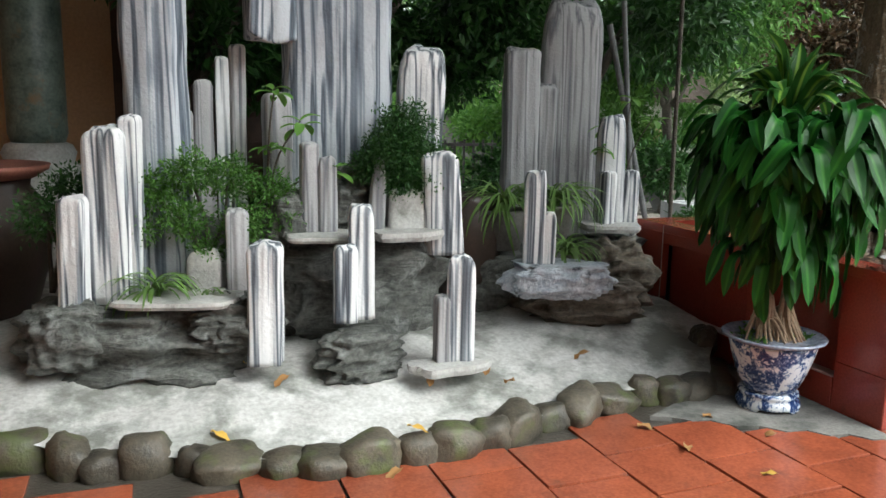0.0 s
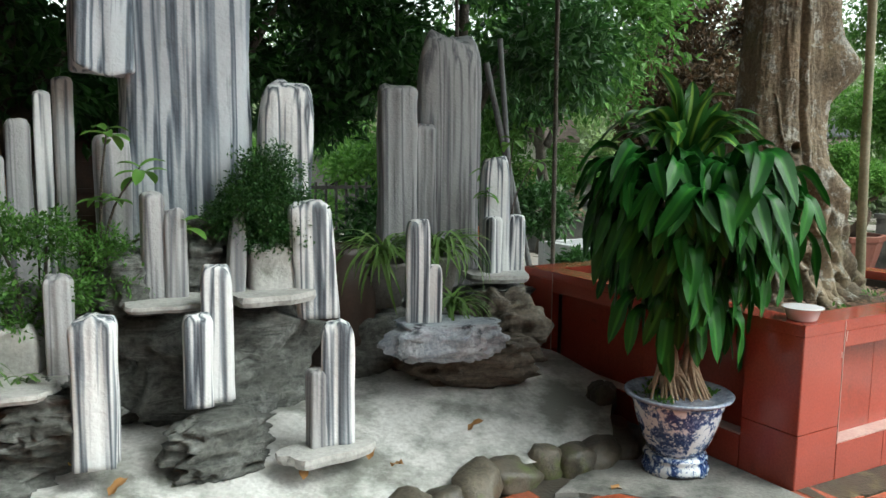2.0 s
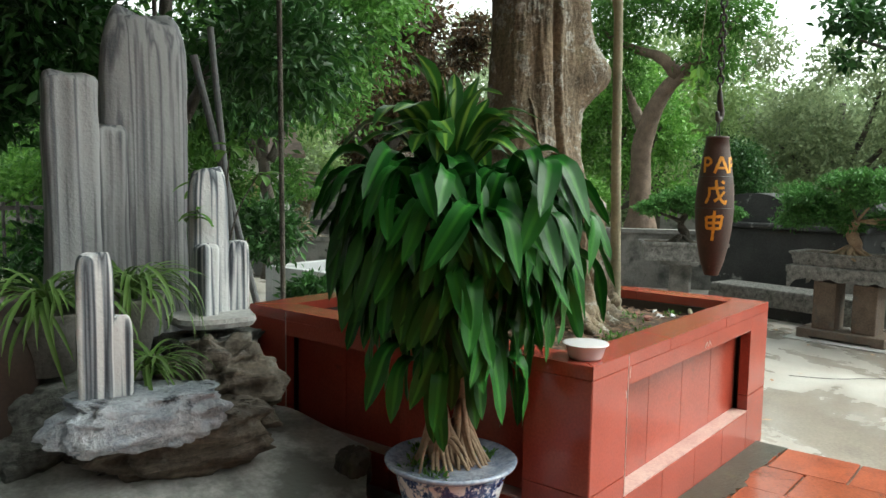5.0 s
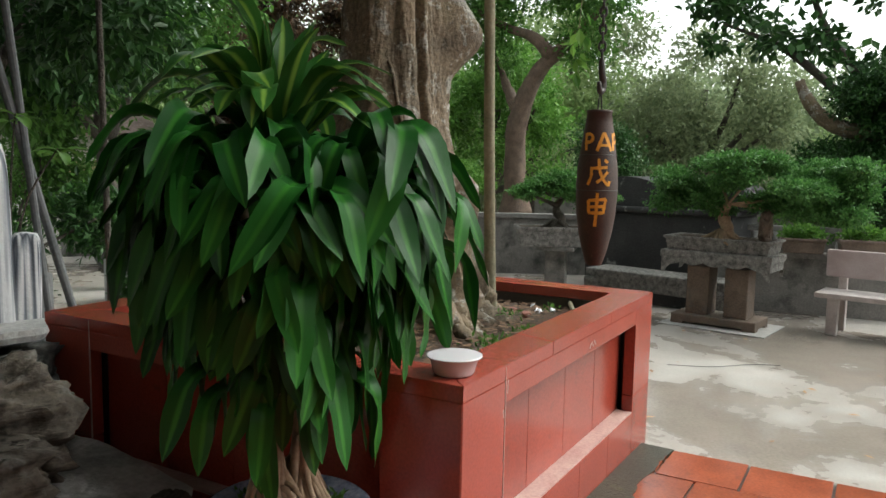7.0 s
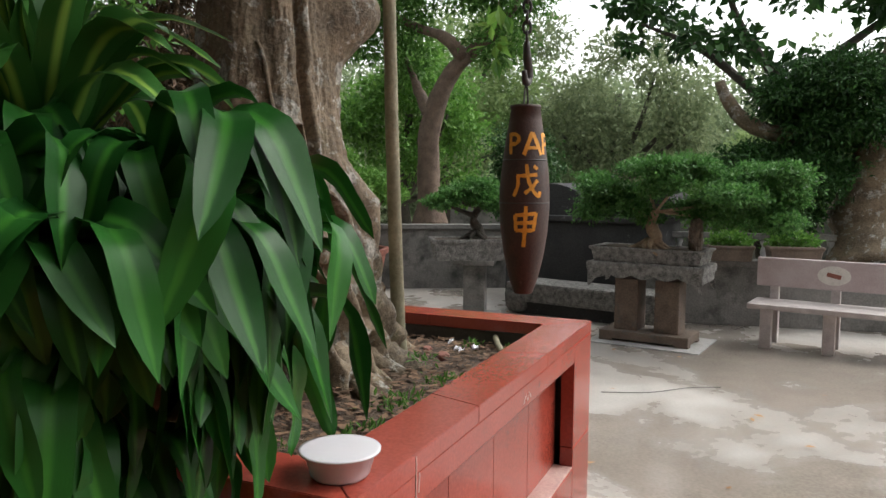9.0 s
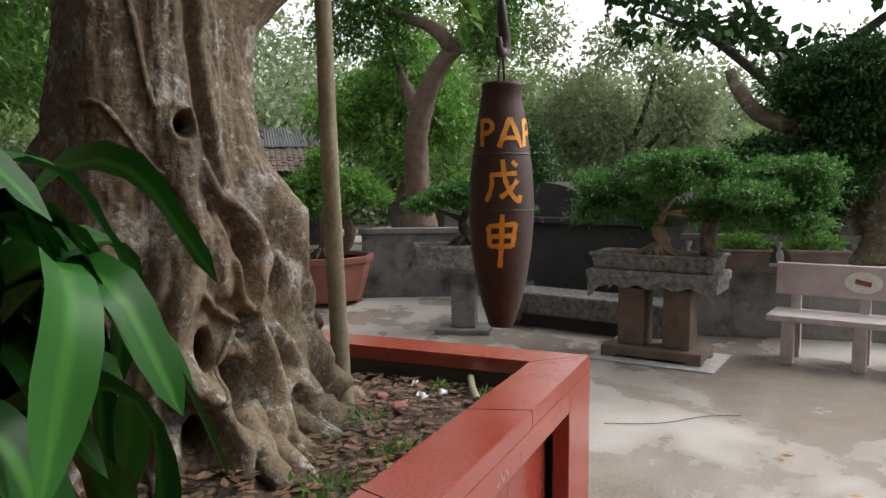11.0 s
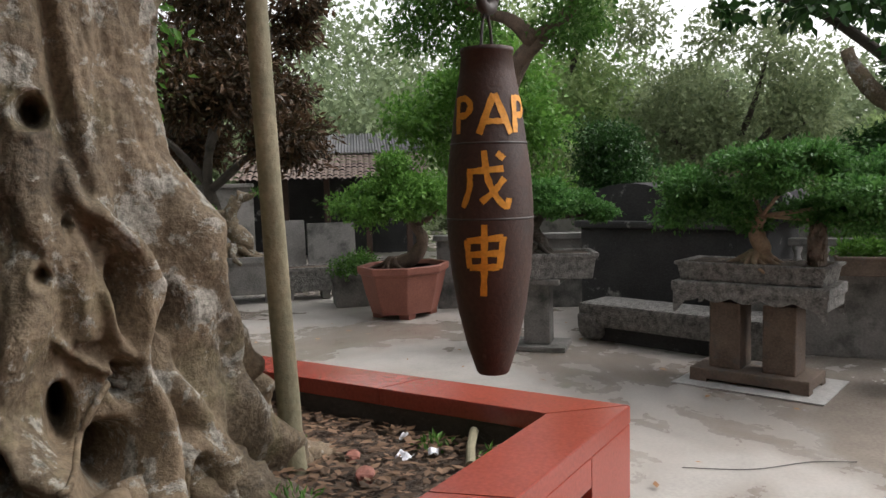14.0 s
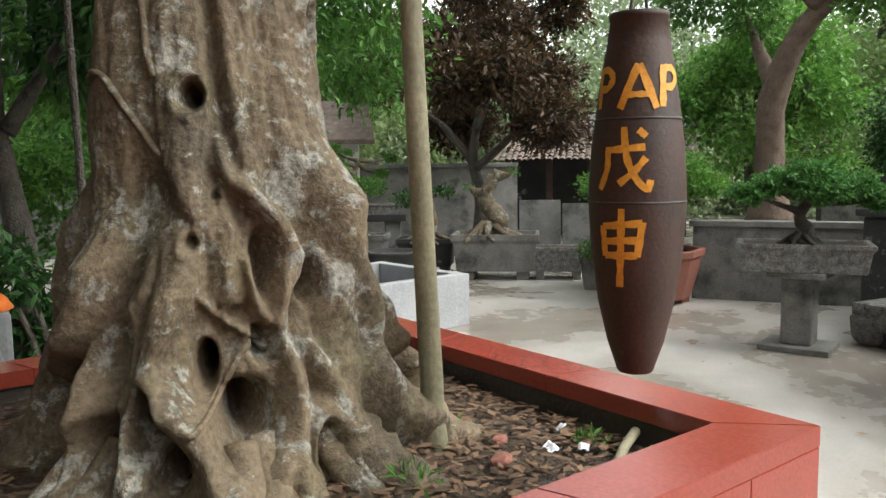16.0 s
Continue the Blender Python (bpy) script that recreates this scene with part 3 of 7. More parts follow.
GRASS = leaf_cloud("weeds", [(0.6, 0.32, 0.76), (0.9, 0.33, 0.78), (1.25, 0.34, 0.77), (0.35, 0.5, 0.76), (1.95, 0.5, 0.76), (1.7, 0.8, 0.78), (1.32, 0.46, 0.84), (1.95, 0.3, 0.76)], [0.11, 0.12, 0.09, 0.1, 0.06, 0.04, 0.05, 0.05], 700, 0.032, 5, -0.6, 0.25, 0.3)
tagged(part("weeds", GRASS, M_GREEN_MID), "small green weeds growing in planter soil", "weeds", kind="stuff")

# plastic bowl on the rim corner
bowl = thing("plastic_bowl", pose(0.12, 0.10, PH), "round milky plastic takeaway bowl on the planter rim", "bowl")
part("body", lathe([(0.001, 0.002), (0.068, 0.002), (0.074, 0.012), (0.088, 0.07), (0.096, 0.073), (0.097, 0.078), (0.086, 0.077), (0.071, 0.014), (0.001, 0.006)], 40), M_PLASTIC, bowl, smooth=True)
bowl.scale = (0.93, 0.93, 0.80)
part("rim", lathe([(0.093, 0.074), (0.100, 0.074), (0.101, 0.08), (0.093, 0.08)], 40), M_PLASTIC, bowl, smooth=True)

# ---- banyan in the planter ----
TX, TY = 1.12, 1.04
banyan = thing("banyan_tree", pose(TX, TY, 0.72), "old grey-brown tree with fused, lichened, buttressed trunk and roots", "tree")


def trunk_radius(z):
    return float(np.interp(z, (0, 0.15, 0.3, 0.5, 0.8, 1.2, 1.8, 3.4), (0.62, 0.54, 0.455, 0.39, 0.32, 0.265, 0.235, 0.28)))


# angle, height, depth, size, tallness
HOLLOWS = ((-2.10, 0.97, 0.13, 0.026, 1.2), (-2.06, 0.37, 0.30, 0.030, 1.7), (-2.49, 0.45, 0.10, 0.020, 3.0), (-1.66, 0.585, 0.06, 0.028, 2.6), (-1.36, 0.55, 0.08, 0.022, 2.4), (-2.11, 0.65, 0.05, 0.014, 1.2), (-1.95, 0.75, 0.03, 0.010, 1.0),
           (-2.60, 0.20, 0.22, 0.065, 1.0), (-1.82, 0.25, 0.24, 0.075, 1.0), (-0.66, 0.31, 0.12, 0.022, 2.6), (-0.97, 1.15, 0.05, 0.020, 2.2), (-2.21, 0.17, 0.20, 0.040, 1.2), (-1.38, 0.16, 0.14, 0.030, 2.0), (-2.95, 0.25, 0.20, 0.06, 1.8), (-2.32, 0.27, 0.10, 0.03, 2.4), (-1.70, 0.42, 0.06, 0.03, 1.2))
KNOBS = ((-0.85, 1.46, 0.19, 0.17, 0.15), (-1.0, 1.80, 0.10, 0.3, 0.12), (-2.6, 1.1, 0.03, 0.2, 0.2), (-2.1, 0.72, 0.02, 0.10, 0.08), (-2.02, 0.58, 0.02, 0.08, 0.08))
# fused roots running down the trunk: half width, height, then (angle, height) down to the soil
ROOTS = ((0.075, 0.085, (-1.16, 0.80), (-0.99, 0.57), (-0.91, 0.32), (-0.75, 0.14), (-0.55, 0.0)), (0.085, 0.050, (-1.05, 0.66), (-1.18, 0.40), (-1.27, 0.22), (-1.15, 0.04)),
         (0.032, 0.055, (-1.85, 0.81), (-1.63, 0.71), (-1.50, 0.61), (-1.53, 0.48), (-1.55, 0.33), (-1.57, 0.21), (-1.50, 0.02)), (0.020, 0.030, (-2.10, 0.57), (-1.89, 0.47), (-1.67, 0.41), (-1.56, 0.34)), (0.026, 0.032, (-1.98, 0.74), (-1.90, 0.65), (-1.69, 0.55), (-1.57, 0.43)),
         (0.050, 0.075, (-2.22, 0.62), (-2.28, 0.50), (-2.29, 0.39), (-2.14, 0.29), (-2.02, 0.20), (-1.88, 0.02)), (0.040, 0.055, (-2.36, 0.62), (-2.41, 0.50), (-2.40, 0.41), (-2.43, 0.34), (-2.55, 0.23), (-2.80, 0.04)),
         (0.065, 0.060, (-2.62, 0.66), (-2.80, 0.54), (-2.94, 0.44), (-3.34, 0.30), (-3.5, 0.04)), (0.045, 0.055, (-2.46, 0.38), (-2.48, 0.30), (-2.42, 0.20), (-2.40, 0.02)), (0.040, 0.060, (-1.38, 0.42), (-1.35, 0.32), (-1.27, 0.20), (-1.05, 0.02)),
         (0.045, 0.030, (-2.15, 0.90), (-2.11, 0.81), (-1.96, 0.69), (-1.91, 0.56)), (0.045, 0.055, (-2.66, 0.40), (-2.72, 0.25), (-2.62, 0.02)), (0.045, 0.095, (-0.80, 0.52), (-0.62, 0.30), (-0.36, 0.16), (-0.20, 0.02)), (0.05, 0.05, (-1.70, 0.22), (-1.72, 0.12), (-1.74, 0.02)),
         (0.07, 0.06, (-0.2, 0.8), (-0.1, 0.4), (0.1, 0.02)), (0.06, 0.06, (0.6, 0.9), (0.5, 0.4), (0.7, 0.02)), (0.07, 0.06, (1.4, 0.8), (1.5, 0.4), (1.3, 0.02)), (0.06, 0.06, (2.1, 0.9), (2.2, 0.4), (2.0, 0.02)), (0.06, 0.06, (2.7, 0.7), (2.6, 0.4), (2.5, 0.02)))
CREASE = ((-1.97, 1.5), (-1.95, 1.18), (-1.91, 1.03), (-1.84, 0.87), (-1.78, 0.80))


def wrap(d):
    return (d + math.pi) % (2 * math.pi) - math.pi


def bark_point(a, z):
    """Distance of the bark from the trunk's axis at an angle and a height."""
    R = trunk_radius(z)
    c, s = math.cos(a), math.sin(a)
    low = max(0.0, 1 - z / 0.9)
    warp = 0.5 * noise.noise(Vector((c * 1.2, s * 1.2, z * 1.3 + 9)))
    lobe = abs(noise.noise(Vector((c * 2.0 + warp * 0.4, s * 2.0 + 5, z * 0.5 + warp * 0.3)))) ** 0.7
    r = R * (0.965 - 0.27 * low + (0.14 + 0.14 * low) * (lobe - 0.38))
    rise = 0.0
    for w, h, *pts in ROOTS:
        if z > pts[0][1] + 0.10 or z < pts[-1][1] - 0.05:
            continue
        ra = float(np.interp(-z, [-p[1] for p in pts], [p[0] for p in pts]))
        grow = 1 + 0.9 * max(0.0, 1 - z / 0.40)
        d = abs(wrap(a - ra - 0.05 * math.sin(z * 17 + w * 90))) * R / (w * grow)
        if d < 1.7:
            ends = min(1.0, max(0.0, (pts[0][1] + 0.10 - z) / 0.16))
            rise = max(rise, 1.3 * h * grow * ends * math.exp(-(d ** 2.6)) * (1 + 0.25 * noise.noise(Vector((ra * 3, z * 9, w * 50)))))
    r += rise
    if z > 0.76:
        ca = float(np.interp(-z, [-p[1] for p in CREASE], [p[0] for p in CREASE]))
        d = wrap(a - ca) * R / 0.016
        r += -0.030 * math.exp(-d * d) * min(1, (z - 0.76) / 0.1) + 0.014 * math.exp(-((d - 2.2) / 1.6) ** 2)
    r += 0.010 * noise.fractal(Vector((c * 7, s * 7, z * 6)), 0.8, 2.1, 4) + 0.0025 * noise.noise(Vector((c * 4, s * 4, z * 60)))
    for ha, hz, depth, size, tall in HOLLOWS:
        d = math.hypot(wrap(a - ha) * R / size, (z - hz) / (size * tall))
        if d < 4:
            r += -depth * math.exp(-d ** 4) + 0.012 * math.exp(-((d - 1.5) * 2.4) ** 2)
    for ha, hz, h, wz, wa in KNOBS:
        r += h * math.exp(-(wrap(a - ha) / (wa * 2.2)) ** 2 - ((z - hz) / wz) ** 2)
    return r


NA, NZ, TOP = 380, 300, 3.3
verts, faces = [], []
for i in range(NZ + 1):
    z = TOP * (i / NZ) ** 1.35 - 0.04
    for k in range(NA):
        a = 2 * math.pi * k / NA
        r = bark_point(a, max(z, 0.0))
        verts.append((r * math.cos(a), r * math.sin(a), z))
for i in range(NZ):
    for k in range(NA):
        a, b = i * NA + k, i * NA + (k + 1) % NA
        faces.append((a, b, b + NA, a + NA))
part("trunk", raw("trunk", verts, faces), M_BARK, banyan, smooth=True)

# the roots leave the trunk and spread over the soil
rng = random.Random(12)
for n, (w, h, *pts) in enumerate(ROOTS):
    a, z = pts[-1]
    if z > 0.1:
        continue
    for f in range(2):
        aa = a + (0.0 if not f else rng.choice((-1, 1)) * rng.uniform(0.10, 0.2))
        reach = rng.uniform(0.70, 0.94) - 0.06 * f
        base = bark_point(aa, 0.10)
        q = w * (0.85 if not f else 0.5)
        bend = rng.uniform(-0.22, 0.22)
        line = [(base - 0.14, aa, 0.20), (base - 0.04, aa, 0.11), (base + (reach - base) * 0.3, aa + bend * 0.3, 0.045), (base + (reach - base) * 0.65, aa + bend * 0.7, 0.005), (max(reach, base + 0.06), aa + bend, -0.06)]
        path = smooth_path([(r * math.cos(t), r * math.sin(t), zz) for r, t, zz in line], 24)
        part("root", tube(path, [q * float(np.interp(i, (0, 6, 14, 23), (0.9, 1.0, 0.72, 0.25))) for i in range(24)], 14, wob=0.35, seed=n + 30 * f), M_BARK, banyan, smooth=True)
# thin crossing aerial roots
for n, (a0, z0, a1, z1) in enumerate(((-2.95, 1.02, -2.30, 0.88), (-1.65, 0.40, -2.10, 0.31), (-2.60, 1.30, -2.35, 1.05))):
    pts = []
    for k in range(14):
        u = k / 13
        a, z = a0 + (a1 - a0) * u, z0 + (z1 - z0) * u + 0.04 * math.sin(u * 5)
        r = bark_point(a, z) + 0.006
        pts.append((r * math.cos(a), r * math.sin(a), z))
    part("aerial_root", tube(pts, [0.008] * 14, 8, wob=0.3, seed=n + 40), M_BARK, banyan, smooth=True)
BOUGHS = (((0, 0, 3.0), (0.5, -0.3, 3.9), (1.4, -0.5, 4.5), (2.3, -0.6, 4.7)), ((0, 0, 3.0), (-0.6, 0.3, 3.9), (-1.7, 0.7, 4.6), (-2.8, 1.2, 4.9)), ((0, 0, 3.1), (-0.2, 0.8, 4.2), (-0.5, 1.9, 4.9)), ((0, 0, 3.1), (0.3, 0.6, 4.1), (1.1, 1.6, 4.8)))
for n, pts in enumerate(BOUGHS):
    part("limb", tube(smooth_path(pts, 12), np.linspace(0.22, 0.05, 12), 10, wob=0.2, seed=n), M_BARK, banyan, smooth=True)
# crown hangs out of view; extra clumps added to shade planter and rockery
part("crown", leaf_cloud("crown", [(2.2, -0.6, 4.9), (1.2, -0.5, 4.9), (-1.6, 0.8, 4.8), (-2.6, 1.2, 4.9), (-0.5, 1.9, 5.0), (1.0, 1.6, 4.9), (0, 0.3, 5.2), (-1.0, 2.6, 4.4), (-2.4, 2.6, 4.4), (-1.5, -0.8, 4.7), (-2.7, -0.2, 4.8), (-3.3, 0.6, 4.7), (-0.7, -1.0, 5.0), (0.5, -1.5, 4.7), (-0.5, -2.1, 4.9), (1.3, -1.8, 5.0)], [0.9, 0.9, 0.9, 0.9, 1.0, 1.0, 1.0, 0.9, 0.9, 1.0, 1.0, 1.0, 0.9, 1.0, 1.0, 0.9], 100000, 0.12, 21), M_GREEN_DARK, banyan)

# slender pole-like sapling beside the trunk
sap = thing("sapling", pose(1.535, 0.665, 0.74), "slender straight sapling with pale green bark in the planter", "tree")
part("twig", tube(smooth_path([(-0.05, 0.03, 1.7), (-0.12, 0.1, 2.2), (-0.3, 0.25, 2.6)], 8), np.linspace(0.012, 0.004, 8), 6), M_POLE, sap)
part("trunk", tube(smooth_path([(0.015, -0.01, -0.03), (0.0, 0.0, 0.06), (-0.005, 0.01, 0.3), (-0.03, 0.02, 1.0), (-0.05, 0.03, 1.8), (-0.07, 0.05, 2.8), (-0.05, 0.1, 4.2)], 40), [float(np.interp(i, (0, 3, 8, 20, 39), (0.060, 0.041, 0.033, 0.028, 0.024))) for i in range(40)], 14, wob=0.08), M_POLE, sap, smooth=True)

# ---- hanging bomb shell ----
BX, BY, BZ = 1.745, 0.185, 1.06
bomb = thing("bomb_shell", pose(BX, BY, BZ), "rusty brown iron bomb casing hung as a bell, yellow lettering", "bell")
PROF = [(0.001, 0.0), (0.036, 0.0), (0.040, 0.004), (0.062, 0.07), (0.083, 0.16), (0.098, 0.26), (0.105, 0.36), (0.105, 0.42), (0.100, 0.50), (0.089, 0.585), (0.0885, 0.588), (0.080, 0.65), (0.068, 0.72), (0.061, 0.772), (0.064, 0.774), (0.064, 0.786), (0.052, 0.788), (0.001, 0.786)]
part("shell", lathe(PROF, 64), M_BOMB, bomb, smooth=True)
part("seam", lathe([(0.1055, 0.381), (0.1063, 0.383), (0.1055, 0.386)], 64), M_IRON, bomb, smooth=True)
part("seam", lathe([(0.0935, 0.558), (0.0943, 0.560), (0.0930, 0.563)], 64), M_IRON, bomb, smooth=True)


def shell_radius(z):
    return float(np.interp(z, [q[1] for q in PROF[1:15]], [q[0] for q in PROF[1:15]]))


def stroke(points, width, name, label=""):
    """A painted brush stroke on the casing: (arc metres, height) points."""
    P = smooth_path([(x, y, 0) for x, y in points], 3 * len(points)) if len(points) > 2 else [Vector((*points[0], 0)).lerp(Vector((*points[1], 0)), i / 5) for i in range(6)]
    bm, prev = bmesh.new(), None
    for i, p in enumerate(P):
        d = (P[min(i + 1, len(P) - 1)] - P[max(i - 1, 0)]).normalized()
        s = Vector((-d.y, d.x, 0)) * width / 2 * (1 + 0.15 * math.sin(i * 2.3 + p.x * 90))
        row = []
        for q in (p - s, p + s):
            r = shell_radius(q.y) + 0.0022
            a = FACE + q.x / r
            row.append(bm.verts.new((r * math.cos(a), r * math.sin(a), q.y)))
        if prev:
            bm.faces.new((prev[0], row[0], row[1], prev[1]))
        prev = row
    return part(name, bm, M_YELLOW, bomb, label)


FACE = radians(217)
LET = "yellow painted lettering"
# letters P A P
for cx in (-0.072, 0.078):
    stroke([(cx - 0.022, 0.583), (cx - 0.022, 0.670)], 0.016, "letter_stroke", LET)
    stroke([(cx - 0.022, 0.663), (cx + 0.004, 0.664), (cx + 0.018, 0.646), (cx + 0.004, 0.626), (cx - 0.022, 0.625)], 0.015, "letter_stroke", LET)
stroke([(-0.036, 0.580), (0.002, 0.672)], 0.016, "letter_stroke", LET)
stroke([(0.042, 0.580), (0.004, 0.672)], 0.016, "letter_stroke", LET)
stroke([(-0.024, 0.609), (0.030, 0.609)], 0.013, "letter_stroke", LET)
# first character
for pts in ([(-0.068, 0.494), (0.018, 0.500)], [(-0.062, 0.494), (-0.064, 0.455), (-0.082, 0.412)], [(-0.026, 0.542), (-0.020, 0.480), (0.000, 0.435), (0.024, 0.412), (0.030, 0.432)], [(0.020, 0.478), (-0.006, 0.448), (-0.036, 0.424)], [(0.004, 0.536), (0.020, 0.522)]):
    stroke(pts, 0.0145, "letter_stroke", LET)
# second character
for pts in ([(-0.074, 0.336), (-0.068, 0.270)], [(-0.074, 0.334), (0.014, 0.342)], [(0.014, 0.344), (0.004, 0.270)], [(-0.070, 0.302), (0.008, 0.306)], [(-0.068, 0.272), (0.004, 0.273)], [(-0.030, 0.372), (-0.031, 0.280), (-0.033, 0.204)]):
    stroke(pts, 0.0155, "letter_stroke", LET)

# wire, hook and chain above
bell_hook = thing("chain", pose(BX, BY, BZ + 0.786), "black iron hook and chain hanging from above", "chain")
part("wire", tube([(-0.03, 0, -0.004), (-0.02, 0, 0.05), (0.0, 0, 0.105), (0.02, 0, 0.05), (0.03, 0, -0.004)], [0.004] * 5, 8), M_IRON, bell_hook)
part("hook", tube(smooth_path([(-0.03, 0, 0.14), (-0.015, 0, 0.098), (0.02, 0, 0.10), (0.034, 0, 0.14), (0.01, 0, 0.19), (0.0, 0, 0.235), (0.0, 0, 0.26)], 24), [0.010 + 0.009 * math.sin(i / 23 * 3.1) for i in range(24)], 10), M_IRON, bell_hook, smooth=True)
LINK = tube([(0.016 * math.cos(a), 0, 0.026 * math.sin(a)) for a in np.linspace(0, 2 * math.pi, 17)], [0.0065] * 17, 6)
link_mesh = bpy.data.meshes.new("link")
LINK.to_mesh(link_mesh)
LINK.free()
link_mesh.materials.append(M_IRON)
for i in range(26):
    ob = new("link", link_mesh)
    ob.parent = bell_hook
    ob.matrix_world = pose(BX, BY, BZ + 0.786 + 0.275 + i * 0.042, 0, 0, 90 * (i % 2) + 20)
# the limb it hangs from
hang = thing("hanging_branch", pose(BX, BY, BZ + 2.17), "thick bough of the old tree carrying the chain", "branch")
part("bough", tube(smooth_path([(-0.62, 0.85, 0.6), (-0.3, 0.4, 0.35), (0.0, 0.0, -0.03), (0.5, -0.6, 0.1), (1.1, -1.2, 0.35)], 16), np.linspace(0.10, 0.05, 16), 10, wob=0.2), M_BARK, hang, smooth=True)

part("twig", tube(smooth_path([(0.02, 0.03, 0.0), (-0.02, 0.08, -0.5), (-0.05, 0.11, -1.0)], 10), np.linspace(0.006, 0.002, 10), 5), M_POLE, hang)
part("foliage", leaf_cloud("foliage", [(-0.05, 0.11, -1.0), (-0.06, 0.12, -1.14), (-0.03, 0.09, -0.85)], [0.04, 0.05, 0.04], 24, 0.075, 88, 0.8, 1.6, 0.5, 0.0), M_GREEN_BRIGHT, hang, "fresh bright green leaves")
# scratches on the front panel band
for k, (x, z, a, L) in enumerate(((1.20, 0.765, 50, 0.03), (1.225, 0.768, -60, 0.028), (1.245, 0.768, 70, 0.03), (1.265, 0.766, -55, 0.022), (0.33, 0.79, 85, 0.05), (0.30, 0.70, 95, 0.03))):
    ob = part("scratch", box(-L / 2, L / 2, -0.0012, 0.001, -0.0025, 0.0025), M_SILL, planter, "chalky white scratch")
    ob.matrix_world = pose(x, 0.0, z, 0, -a, 0)

# ---- potted dracaena ----
DX, DY, DZ = -0.29, 0.46, 0.07
pot = thing("porcelain_pot", pose(DX, DY, DZ), "blue and white porcelain flower pot on a footed stand", "flower pot")
pot_bowl = part("bowl", lathe([(0.10, 0.105), (0.135, 0.12), (0.17, 0.19), (0.20, 0.28), (0.222, 0.365), (0.225, 0.385), (0.20, 0.385), (0.18, 0.30), (0.001, 0.28)], 56), M_PORCELAIN, pot, smooth=True)
part("rim", lathe([(0.222, 0.383), (0.245, 0.392), (0.262, 0.402), (0.264, 0.412), (0.255, 0.416), (0.225, 0.406), (0.205, 0.395)], 56), M_PORC_RIM, pot_bowl, "speckled blue rim", smooth=True)
bm = lathe([(0.12, 0.112), (0.150, 0.108), (0.158, 0.096), (0.146, 0.084), (0.156, 0.07), (0.166, 0.045), (0.160, 0.0), (0.136, 0.0), (0.13, 0.06)], 56)
for v in bm.verts:
    if v.co.z < 0.035 and math.cos(3 * math.atan2(v.co.y, v.co.x)) > -0.2:
        v.co.z += 0.03
part("stand", bm, M_PORCELAIN, pot, smooth=True)
bm = lathe([(0.001, 0.372), (0.21, 0.366)], 30)
part("soil", bm, M_SOIL, pot, "dark potting soil")
part("moss", leaf_cloud("moss", [(0.13, -0.05, 0.38), (-0.12, 0.08, 0.38), (0.02, 0.15, 0.38), (-0.15, -0.04, 0.375), (0.1, 0.12, 0.38)], [0.06] * 5, 900, 0.025, 8, -0.5, 0.5), M_GREEN_MID, pot, "green moss tufts")

drac = thing("dracaena", pose(DX, DY, DZ + 0.37), "lush potted corn plant with drooping glossy striped leaves", "plant")
rng = random.Random(5)
STEMS = (((-0.05, 0.02), (-0.075, 0.05), 0.045), ((0.055, 0.0), (0.075, -0.03), 0.033))
for (bx, by), (tx, ty), r in STEMS:
    part("stem", tube(smooth_path([(bx, by, 0.06), (bx * 1.2, by * 1.2, 0.22), ((bx + tx) / 2, (by + ty) / 2, 0.55), (tx, ty, 1.05)], 16), np.linspace(r, r * 0.6, 16), 14, wob=0.15), M_ROOT, drac, smooth=True)
    for k in range(26):
        a = rng.uniform(0, 6.28)
        q = rng.uniform(0.09, 0.16)
        pts = [(bx + 0.5 * r * math.cos(a), by + 0.5 * r * math.sin(a), rng.uniform(0.12, 0.28)), (bx + q * 0.5 * math.cos(a), by + q * 0.5 * math.sin(a), rng.uniform(0.07, 0.13)), (bx + q * math.cos(a + 0.2), by + q * math.sin(a + 0.2), -0.01)]
        part("root", tube(smooth_path(pts, 9), np.linspace(rng.uniform(0.010, 0.019), 0.005, 9), 7, wob=0.2, seed=k), M_ROOT, drac, smooth=True)


